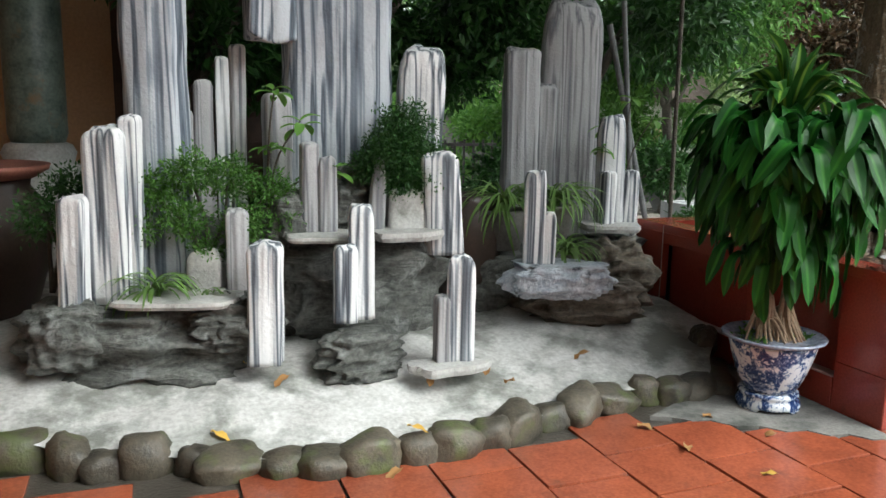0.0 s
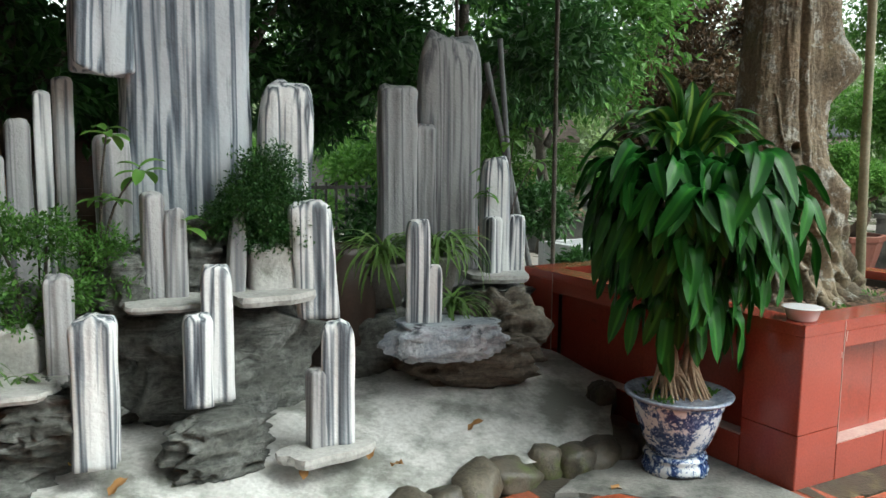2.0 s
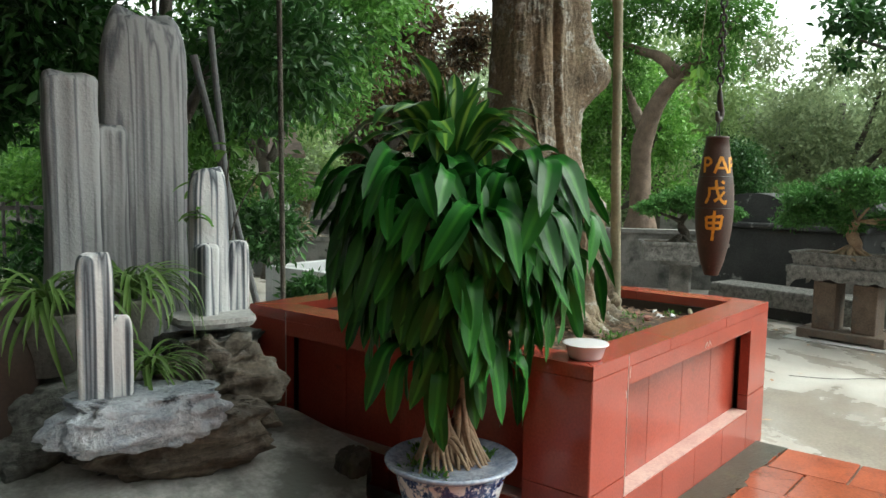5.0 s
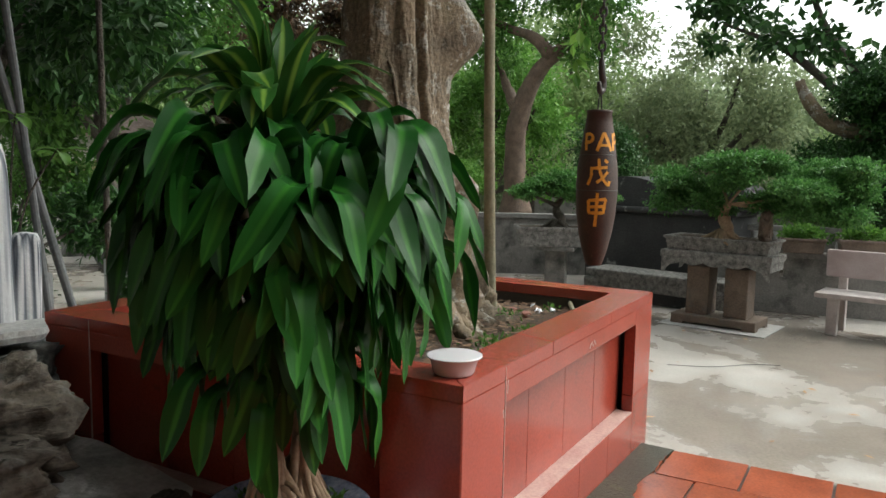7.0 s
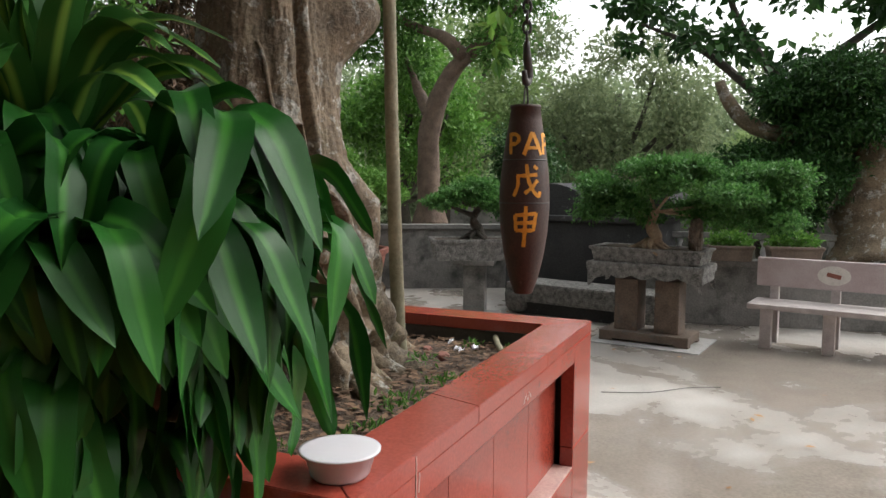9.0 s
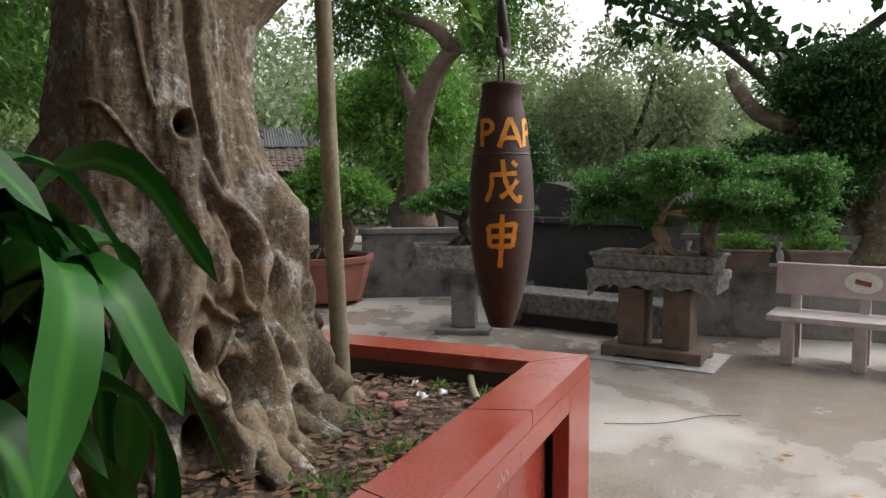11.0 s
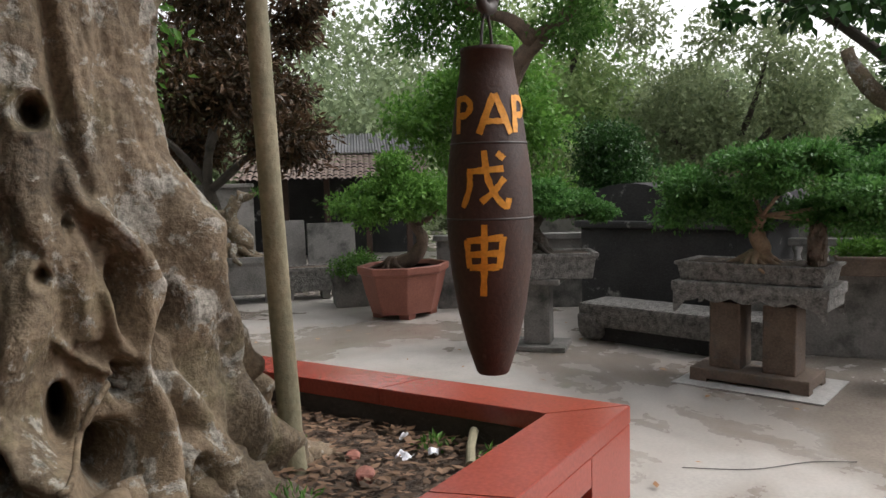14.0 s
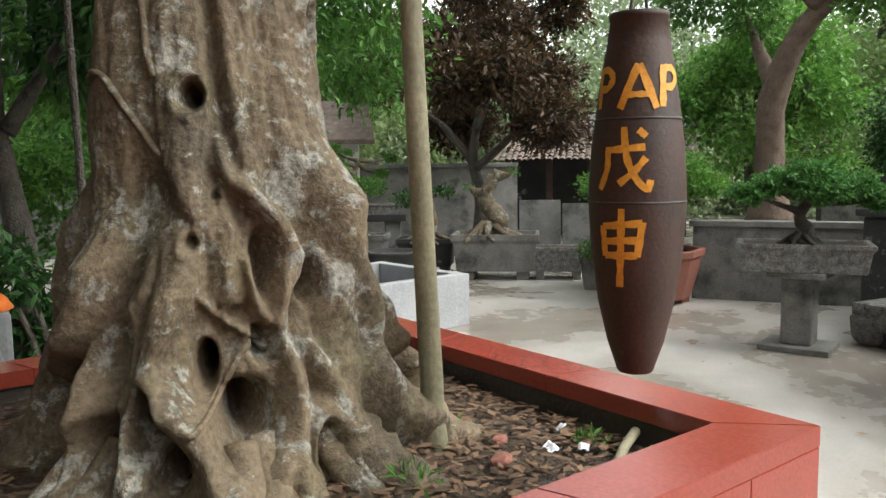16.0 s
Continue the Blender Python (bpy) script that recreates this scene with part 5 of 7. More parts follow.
tuft(-3.36, 1.36, 0.69, 60, 0.32, 1, M_SPIDER, "bright green grassy tuft on the stone slab")
tuft(-1.16, 2.0, 0.98, 90, 0.50, 2, M_SPIDER, "pale striped spider plant in a grey pot", 0.02)
tuft(-0.78, 2.0, 1.0, 90, 0.46, 3, M_SPIDER, "pale striped spider plant spilling from a pot", 0.02)
tuft(-0.92, 1.58, 0.74, 70, 0.30, 4, M_SPIDER, "small spider plant on the pale rock")
tuft(-3.1, 1.33, 0.69, 8, 0.1, 6, M_SPIDER, "tiny green sprout on the stone slab", 0.02)
for x, y, z in ((-1.16, 2.0, 0.72), (-0.80, 2.02, 0.74)):
    p = thing("planter_pot", pose(x, y, z), "plain grey cement pot", "flower pot")
    part("body", lathe([(0.11, 0), (0.16, 0.2), (0.18, 0.25), (0.185, 0.27), (0.16, 0.27), (0.15, 0.24), (0.001, 0.23)], 28), M_CONCRETE, p, smooth=True)
boulder(-1.2, 2.05, 0.2, 0.5, 0.4, 0.54, 21, M_ROCK, "grey rock holding a pot", 0.2, 0.8)
boulder(-0.80, 2.05, 0.2, 0.5, 0.4, 0.56, 22, M_ROCK, "grey rock holding a pot", 0.2, 0.8)


def jar(x, y, z, r, h, label, name="jar"):
    t = thing(name, pose(x, y, z), label, "jar")
    part("body", lathe([(0.001, 0), (r * 0.62, 0), (r * 0.78, h * 0.18), (r * 0.96, h * 0.5), (r, h * 0.68), (r * 0.93, h * 0.85), (r * 0.78, h * 0.95), (r * 0.80, h), (r * 0.72, h), (r * 0.70, h * 0.93), (r * 0.8, h * 0.8), (0.001, h * 0.5)], 48), M_JAR, t, smooth=True)
    return t


jar(-1.37, 2.12, 0.22, 0.24, 0.86, "dark brown glazed jar standing behind the rocks")
bigjar = jar(-4.42, 2.62, 0.20, 0.50, 0.98, "large dark brown glazed water jar")
part("dish", lathe([(0.001, 0.98), (0.42, 0.98), (0.50, 1.03), (0.51, 1.06), (0.46, 1.05), (0.001, 1.02)], 40), M_TERRA, bigjar, "orange-rimmed dish", smooth=True)

rng = random.Random(3)
LEAFM = strap(0.10, 0.045, 0.7, 77, 5, 0.05)
LEAFM.materials.append(M_DRYLEAF)
LEAFY = strap(0.11, 0.04, 0.5, 78, 5, 0.05)
LEAFY.materials.append(M_YLEAF)
for x, y, z, me in ((-3.37, 1.30, 0.30, LEAFM), (-3.0, 1.28, 0.32, LEAFY), (-1.65, 0.80, 0.24, LEAFM), (-1.08, 1.0, 0.285, LEAFM), (-1.72, 0.95, 0.29, LEAFM), (-2.1, 1.05, 0.31, LEAFM), (-2.05, 0.93, 0.28, LEAFM), (-2.75, 1.1, 0.29, LEAFM), (-2.32, 0.52, 0.20, LEAFY), (-3.15, 0.78, 0.18, LEAFY), (-0.88, -0.22, 0.085, LEAFY), (-1.15, 0.42, 0.085, LEAFM), (-1.1, 0.1, 0.085, LEAFM), (-0.55, 0.12, 0.085, LEAFM), (-2.9, 0.62, 0.085, LEAFM), (-2.4, 0.35, 0.085, LEAFM), (-3.45, 0.82, 0.085, LEAFM), (-0.75, 0.42, 0.085, LEAFM)):
    ob = new("fallen_leaf", me)
    ob.matrix_world = pose(x, y, z + 0.012, rng.uniform(-10, 10), rng.uniform(-8, 8), rng.uniform(0, 360))
    tagged(ob, "curled yellow-brown dead leaf on the ground", "leaf", "fallen leaves")

# ---- courtyard ----
def rect_pot(t, w, d, h, mat, flare=0.12, name="tray", z=0.0, lip=0.03):
    """A rectangular bonsai tray with sloping sides, a lip and soil."""
    bm = bmesh.new()
    rings = []
    for k, zz in ((1 - flare, 0), (1 - flare * 0.3, h * 0.75), (1.0, h * 0.8), (1.0 + lip, h * 0.84), (1.0 + lip, h), (1.0 - 0.06, h), (0.9, h * 0.85)):
        rings.append([bm.verts.new((sx * w / 2 * k, sy * d / 2 * k, zz + z)) for sx, sy in ((-1, -1), (1, -1), (1, 1), (-1, 1))])
    for a, b in zip(rings, rings[1:]):
        for k in range(4):
            bm.faces.new((a[k], a[(k + 1) % 4], b[(k + 1) % 4], b[k]))
    bm.faces.new(rings[0][::-1])
    bmesh.ops.bevel(bm, geom=[e for e in bm.edges], offset=0.006, segments=1, affect="EDGES")
    part(name, bm, mat, t)
    part("soil", box(-w / 2 * 0.92, w / 2 * 0.92, -d / 2 * 0.92, d / 2 * 0.92, z + h * 0.5, z + h * 0.93), M_SOIL, t, "dark soil")


def scatter(seed, n, box6, r):
    g = random.Random(seed)
    x0, x1, y0, y1, z0, z1 = box6
    return [(g.uniform(x0, x1), g.uniform(y0, y1), g.uniform(z0, z1), r * g.uniform(0.7, 1.3)) for _ in range(n)]


def bonsai(x, y, z, trunk, r0, pads, count, size, seed, mat, bark, label, turn=0.0, flat=0.45, roots=7, limb=0.5, limbs=99):
    """A trained tree: thick bent trunk with surface roots, limbs to each foliage pad."""
    t = thing("bonsai_tree", pose(x, y, z, 0, 0, turn), label, "bonsai tree", "bonsai trees in the courtyard")
    P = smooth_path(trunk, 18)
    part("trunk", tube(P, [float(np.interp(i, (0, 2, 6, 17), (r0 * 1.5, r0 * 1.05, r0 * 0.9, r0 * 0.45))) for i in range(18)], 12, wob=0.45, seed=seed), bark, t, smooth=True)
    rng = random.Random(seed)
    for k in range(roots):
        a = 2 * math.pi * k / roots + rng.uniform(-0.3, 0.3)
        q = r0 * rng.uniform(2.2, 4.0)
        b = Vector(trunk[0])
        part("root", tube(smooth_path([b + Vector((0.5 * r0 * math.cos(a), 0.5 * r0 * math.sin(a), r0 * 1.2)), b + Vector((q * 0.5 * math.cos(a), q * 0.5 * math.sin(a), r0 * 0.4)), b + Vector((q * math.cos(a + 0.3), q * math.sin(a + 0.3), -0.02))], 8), np.linspace(r0 * 0.4, r0 * 0.14, 8), 7, wob=0.4, seed=k), bark, t, smooth=True)
    for k, (px, py, pz, pr) in enumerate(pads):
        c = Vector((px, py, pz))
        s = min(P[6:], key=lambda q: (q - c).length)
        if (c - s).length > 0.08 and k < limbs:
            part("limb", tube(smooth_path([s, s.lerp(c, 0.5) + Vector((rng.uniform(-0.06, 0.06), 0, -0.03)), c], 8), np.linspace(r0 * limb, r0 * 0.12, 8), 7, wob=0.3, seed=k), bark, t, smooth=True)
    part("foliage", leaf_cloud("foliage", [p[:3] for p in pads], [p[3] for p in pads], count, size, seed, 0.0, flat, 0.5, 0.15), mat, t)
    return t


M_STONE_BROWN = grainy("brown_weathered_stone", (0.075, 0.055, 0.040), (0.20, 0.15, 0.115), 6, 60, (0.6, 0.9), 0.5, 0.01, (0.10, 0.10, 0.095), (0.55, 0.7), 5.0)
M_CARVED = grainy("carved_grey_stone", (0.030, 0.030, 0.028), (0.36, 0.35, 0.325), 20, 70, (0.65, 0.9), 1.0, 0.03)

litter("courtyard_leaves", 90, (2.6, 8.0, -3.0, 7.5), 0.035, M_DRYLEAF, 17, lambda x, y: 0.0, "scattered dry leaves on the courtyard cement", "leaf litter")
ob = part("cable", tube(smooth_path([(4.06, 0.32, 0.006), (4.2, 0.0, 0.006), (4.45, -0.25, 0.006), (4.56, -0.46, 0.006)], 20), [0.0028] * 20, 6), M_IRON)
tagged(ob, "thin dark cable lying on the courtyard", "cable")
# stone table with two legs, carrying a spreading bonsai
A_TB = -98
tbl = thing("stone_table", pose(6.0, 0.28, 0, 0, 0, A_TB), "carved weathered stone table on a plinth", "stone table")
part("plinth", box(-0.46, 0.46, -0.22, 0.22, 0.03, 0.11, 0.012), M_STONE_BROWN, tbl)
for sx in (-0.39, 0.39):
    for sy in (-0.17, 0.17):
        part("foot", box(sx - 0.07, sx + 0.07, sy - 0.05, sy + 0.05, 0.0, 0.04, 0.006), M_STONE_BROWN, tbl)
for x in (-0.21, 0.21):
    part("leg", box(x - 0.125, x + 0.125, -0.13, 0.13, 0.105, 0.60, 0.015), M_STONE_BROWN, tbl)
bm = box(-0.60, 0.60, -0.27, 0.27, 0.68, 0.76, 0.02)
tbl.scale = (0.91, 1, 1)
table_top = part("top", bm, M_CARVED, tbl)
for sy in (-0.25, 0.25):
    V, F = [], []
    for k in range(49):
        u = k / 48
        x = -0.58 + 1.16 * u
        drop = 0.03 + 0.035 * abs(math.sin(u * math.pi * 5)) + (0.13 * math.exp(-((min(u, 1 - u)) / 0.05) ** 2))
        V += [(x, sy - 0.015, 0.685), (x, sy + 0.015, 0.685), (x, sy - 0.015, 0.68 - drop), (x, sy + 0.015, 0.68 - drop)]
        if k:
            a, b = 4 * (k - 1), 4 * k
            F += [(a, b, b + 2, a + 2), (a + 1, a + 3, b + 3, b + 1), (a + 2, b + 2, b + 3, a + 3)]
    part("apron", raw("apron", V, F), M_CARVED, table_top, "scalloped carved apron")
for sx in (-0.56, 0.56):
    part("apron", box(sx - 0.02, sx + 0.02, -0.24, 0.24, 0.60, 0.685, 0.008), M_CARVED, tbl)
part("mat", box(-0.55, 0.60, -0.36, 0.36, 0.002, 0.012, 0.004), M_SLAB, tbl, "pale cement pad under the plinth")
tray = thing("bonsai_tray", pose(6.0, 0.28, 0.76, 0, 0, A_TB), "grey rectangular stone bonsai tray", "tray")
rect_pot(tray, 1.04, 0.46, 0.14, M_CARVED, 0.06)
bonsai(6.0, 0.28, 0.87, [(0, 0, 0), (0.04, 0, 0.12), (-0.02, 0.02, 0.25), (0.03, 0, 0.36)], 0.075,
       scatter(51, 44, (-0.62, 1.15, -0.38, 0.38, 0.30, 0.80), 0.19), 56000, 0.036, 31, M_PINE, M_ROOT, "low spreading bonsai with pale surface roots on the stone table", A_TB, 0.45, 14, 0.2, 5)
rk = boulder(5.92, -0.12, 0.88, 0.20, 0.12, 0.30, 24, M_STONE_BROWN, "upright rock set in the bonsai tray", 0.2)

# pedestal with a tray
ped = thing("stone_pedestal", pose(6.42, 2.22, 0, 0, 0, -75), "stone pedestal table with a square column", "stone pedestal")
part("base", box(-0.27, 0.27, -0.22, 0.22, 0, 0.05, 0.01), M_CONCRETE, ped)
part("column", box(-0.12, 0.12, -0.12, 0.12, 0.05, 0.60, 0.02), M_CONCRETE, ped)
part("cap", box(-0.22, 0.22, -0.20, 0.20, 0.60, 0.65, 0.01), M_CONCRETE, ped)
ptray = thing("bonsai_tray", pose(6.44, 2.22, 0.65, 0, 0, -60), "long grey stone bonsai tray on a pedestal", "tray")
rect_pot(ptray, 0.98, 0.48, 0.23, M_CARVED, 0.08)
bonsai(6.44, 2.22, 0.86, [(0, 0, 0), (0.03, 0, 0.1), (-0.02, 0.02, 0.22), (0.03, 0, 0.36)], 0.07,
       [(-0.42, 0, 0.42, 0.16), (-0.2, 0.05, 0.50, 0.2), (0.05, 0, 0.56, 0.22), (0.35, 0, 0.46, 0.2), (0.58, 0, 0.36, 0.16), (0.1, -0.15, 0.45, 0.2)], 22000, 0.036, 32, M_PINE, M_BARK_DARK, "bonsai with tangled dark roots on the pedestal tray", -50, 0.5, 12)

# long carved stone and black stone tank behind the table
altar = thing("carved_stone_stand", pose(6.92, 1.0, 0, 0, 0, -103), "long low carved grey stone stand on the ground", "stone stand")
part("beam", box(-1.0, 0.8, -0.25, 0.25, 0.14, 0.36, 0.03), M_CARVED, altar)
for sx in (-0.9, 0.7):
    part("foot", rock(0.34, 0.56, 0.32, 30 + sx, 0.1, 4), M_CARVED, altar, smooth=True)
    altar.children[-1].location = (sx, 0, 0)
# dark block fills the shadow gap below the beam
part("shadow_block", box(-0.8, 0.8, -0.18, 0.18, 0.0, 0.14), M_DARKSTONE, altar, "dark block standing in for the shadow under the beam")
tank = thing("stone_tank", pose(8.05, 1.30, 0, 0, 0, -98), "black weather-stained stone tank with pale streaks", "stone tank")
tank_body = part("body", box(-0.95, 0.95, -0.5, 0.5, 0.0, 1.02, 0.03), M_DARKSTONE, tank)
part("lid", box(-1.0, 1.0, -0.55, 0.55, 1.02, 1.09, 0.02), M_DARKSTONE, tank_body)
bm = bmesh.new()
n = 16
for y in (-0.42, 0.42):
    for k in range(n + 1):
        a = math.pi * k / n
        bm.verts.new((-0.45 + 0.5 * math.cos(a), y, 1.09 + 0.38 * math.sin(a) ** 0.6))
bm.verts.ensure_lookup_table()
for k in range(n):
    bm.faces.new((bm.verts[k], bm.verts[k + 1], bm.verts[n + 2 + k], bm.verts[n + 1 + k]))
bm.faces.new(bm.verts[:n + 1][::-1]), bm.faces.new(bm.verts[n + 1:])
hood = part("hood", bm, M_DARKSTONE, tank, "curved black stone hood")
hood2 = part("hood", hood.data, None, tank, "curved black stone hood")
hood2.location = (1.05, 0, 0)

# bench
M_EMBLEM = grainy("pale_emblem_paint", (0.62, 0.61, 0.56), (0.80, 0.79, 0.74), 20, 120, (0.4, 0.6), 0.1, 0.002)
bench = thing("bench", pose(6.25, -1.26, 0, 0, 0, -100), "pink and white terrazzo bench with an emblem on its back", "bench")
for x in (-0.50, 0.02, 0.52):
    part("leg", box(x - 0.05, x + 0.05, -0.22, -0.14, 0, 0.36, 0.01), M_TERRAZZO, bench)
    part("leg", box(x - 0.05, x + 0.05, 0.10, 0.18, 0, 0.36, 0.01), M_TERRAZZO, bench)
    part("back_post", box(x - 0.04, x + 0.04, 0.15, 0.20, 0.36, 0.60, 0.008), M_TERRAZZO, bench)
part("seat", box(-0.66, 0.66, -0.26, 0.18, 0.36, 0.41, 0.01), M_TERRAZZO, bench)
back = part("backrest", box(-0.66, 0.66, 0.145, 0.195, 0.53, 0.80, 0.01), M_BENCH_BACK, bench)
bm = lathe([(0.001, 0), (0.11, 0), (0.11, 0.004), (0.001, 0.004)], 40)
em = part("emblem", bm, M_EMBLEM, back, "pale oval emblem")
em.matrix_basis = pose(0.0, 0.143, 0.665, 90, 0, 0) @ Matrix.Diagonal((1.25, 0.8, 1, 1))
em2 = part("emblem", box(-0.06, 0.06, -0.006, 0.0, -0.02, 0.02, 0.004), M_TERRA, back, "faded red motif")
em2.matrix_basis = pose(0.0, 0.138, 0.665, 0, 12, 0)

# red hexagonal pot with a leaning bonsai
rp = thing("terracotta_pot", pose(7.35, 4.35, 0), "large faceted red terracotta pot on short feet", "flower pot")
bm = lathe([(0.44, 0.06), (0.52, 0.30), (0.57, 0.50), (0.61, 0.52), (0.62, 0.60), (0.55, 0.60), (0.52, 0.52)], 8, 0.8)
bmesh.ops.bevel(bm, geom=list(bm.edges), offset=0.008, segments=1, affect="EDGES")
part("body", bm, M_TERRA, rp)
part("soil", lathe([(0.001, 0.55), (0.54, 0.55)], 8, 0.8), M_SOIL, rp)
for k in range(4):
    a = math.pi / 4 + k * math.pi / 2
    part("foot", box(0.32 * math.cos(a) - 0.07, 0.32 * math.cos(a) + 0.07, 0.26 * math.sin(a) - 0.07, 0.26 * math.sin(a) + 0.07, 0, 0.075, 0.01), M_TERRA, rp)
bonsai(7.35, 4.35, 0.56, [(-0.05, 0.1, 0), (-0.02, -0.12, 0.10), (0.02, -0.26, 0.30), (0.0, -0.15, 0.52), (0.0, 0.05, 0.66)], 0.085,
       [(0, 0.75, 0.72, 0.28), (0.1, 0.45, 0.85, 0.32), (0, 0.1, 0.95, 0.34), (0, -0.3, 0.90, 0.30), (0, -0.6, 0.75, 0.24), (-0.2, 0.3, 0.65, 0.28), (-0.2, -0.2, 0.7, 0.26), (0, 0.1, 1.2, 0.22)], 15000, 0.05, 33, M_GREEN_BRIGHT, M_BARK_RED, "leaning bonsai with bright green leaves in a red pot", 0, 0.6, 8)
gp = thing("grey_tray", pose(7.75, 5.35, 0, 0, 0, -45), "grey stone tray on the ground with a low plant", "tray")
rect_pot(gp, 0.7, 0.5, 0.42, M_CONCRETE, 0.15)
shrub(7.75, 5.35, 0.40, [(0, 0, 0.12, 0.22), (0.25, 0.1, 0.1, 0.2), (-0.3, 0, 0.1, 0.18)], 1800, 0.05, 64, M_GREEN_MID, "low plant in a grey tray")

# low grey wall planters
for x, y, w, d, h, turn, lab in ((8.9, 3.3, 2.6, 1.0, 0.82, -62, "low rendered grey planter wall"), (7.7, -0.9, 3.4, 0.9, 0.62, -80, "low grey masonry bed behind the bench")):
    t = thing("planter_wall", pose(x, y, 0, 0, 0, turn), lab, "planter")
    part("wall", box(-w / 2, w / 2, -d / 2, -d / 2 + 0.12, 0, h, 0.01), M_CONCRETE, t)
    part("wall", box(-w / 2, w / 2, d / 2 - 0.12, d / 2, 0, h, 0.01), M_CONCRETE, t)
    part("wall", box(-w / 2, -w / 2 + 0.12, -d / 2 + 0.121, d / 2 - 0.121, 0, h, 0.01), M_CONCRETE, t)
    part("wall", box(w / 2 - 0.12, w / 2, -d / 2 + 0.121, d / 2 - 0.121, 0, h, 0.01), M_CONCRETE, t)
    part("coping", box(-w / 2 - 0.04, w / 2 + 0.04, -d / 2 - 0.04, -d / 2 + 0.15, h + 0.002, h + 0.07, 0.01), M_CONCRETE, t)
    part("soil", box(-w / 2 + 0.12, w / 2 - 0.12, -d / 2 + 0.12, d / 2 - 0.12, 0.1, h - 0.05), M_SOIL, t)

for x, y, r, h in ((7.15, -0.35, 0.22, 0.16), (7.1, -0.95, 0.25, 0.18)):
    t = thing("bonsai_tray", pose(x, y, 0.692, 0, 0, -80), "small brown glazed tray of low plants on the wall", "tray")
    rect_pot(t, r * 2, r * 1.4, h, M_STONE_BROWN, 0.12)
    part("foliage", leaf_cloud("foliage", [(0, 0, h + 0.06), (r * 0.6, 0, h + 0.03), (-r * 0.6, 0, h + 0.04)], [0.12, 0.1, 0.1], 900, 0.05, 44, -0.4, 0.6), M_GREEN_BRIGHT, t, "low green plants")
rail = thing("balustrade", pose(8.25, -0.9, 0, 0, 0, -82), "low pale stone balustrade above the masonry bed", "balustrade")
part("rail", box(-1.75, 1.75, -0.06, 0.06, 0.84, 0.91, 0.012), M_CONCRETE, rail)
part("base", box(-1.75, 1.75, -0.08, 0.08, 0.40, 0.56, 0.01), M_CONCRETE, rail)
bal = lathe([(0.05, 0), (0.05, 0.03), (0.028, 0.06), (0.045, 0.13), (0.026, 0.2), (0.042, 0.23), (0.05, 0.285)], 14)
bal_mesh = bpy.data.meshes.new("baluster")
bal.to_mesh(bal_mesh)
bal.free()
for k in range(15):
    ob = part("baluster", bal_mesh, M_SLAB, rail, smooth=not k)
    ob.location = (-1.65 + k * 0.235, 0, 0.557)
# concrete trough beyond the planter
cb = thing("concrete_trough", pose(4.12, 5.45, 0, 0, 0, 3), "pale grey cement trough beside the courtyard", "trough")
for a in ((-0.88, 0.88, -0.72, -0.60), (-0.88, 0.88, 0.60, 0.72)):
    part("wall", box(*a, 0, 0.50, 0.008), M_SLABGREY, cb)
for a in ((-0.88, -0.76, -0.599, 0.599), (0.76, 0.88, -0.599, 0.599)):
    part("wall", box(*a, 0, 0.50, 0.008), M_SLABGREY, cb)
part("water", box(-0.76, 0.76, -0.60, 0.60, 0, 0.28), M_DARKSTONE, cb, "dark water inside")

# trays of dead bonsai stumps against the far wall
for x, y, w, d, h, mat, lab in ((7.35, 7.0, 1.15, 0.7, 0.5, M_CONCRETE, "big weathered cement tray with a stump"), (7.9, 6.35, 0.75, 0.45, 0.32, M_CARVED, "carved grey stone tray on blocks"), (6.9, 8.0, 0.8, 0.5, 0.40, M_DARKSTONE, "dark square-edged stone tray on blocks"), (6.2, 8.8, 0.9, 0.5, 0.45, M_CONCRETE, "cement tray on blocks")):
    t = thing("bonsai_tray", pose(x, y, 0, 0, 0, -45), lab, "tray", "trays along the far wall")
    part("block", box(-w * 0.4, -w * 0.25, -d * 0.4, d * 0.4, 0, 0.121, 0.01), M_CONCRETE, t)
    part("block", box(w * 0.25, w * 0.4, -d * 0.4, d * 0.4, 0, 0.121, 0.01), M_CONCRETE, t)
    rect_pot(t, w, d, h, mat, 0.1, z=0.12)
bonsai(7.3, 7.05, 0.56, [(0, 0, 0), (0.1, 0, 0.25), (-0.06, 0, 0.5), (0.05, 0, 0.85)], 0.16, [(0.3, 0, 0.9, 0.10), (-0.3, 0, 0.7, 0.08)], 160, 0.04, 34, M_GREEN_MID, M_BARK, "gnarled leafless stump in a cement tray", -45, 0.6, 12, 0.6)
bonsai(6.9, 8.0, 0.48, [(0, 0, 0), (0.06, 0, 0.3), (-0.02, 0, 0.7)], 0.12, [(0.25, 0, 0.7, 0.16), (-0.3, 0, 0.6, 0.2)], 700, 0.05, 35, M_GREEN_DARK, M_BARK, "gnarled stump with a few leaves", -45, 0.6, 12, 0.6)
bonsai(6.2, 8.8, 0.53, [(0, 0, 0), (-0.06, 0, 0.3), (0.04, 0, 0.65)], 0.10, [(0.2, 0, 0.75, 0.3), (-0.35, 0, 0.7, 0.28)], 2200, 0.05, 36, M_GREEN_MID, M_BARK, "bonsai with flat leaf pads", -45, 0.4, 8, 0.6)

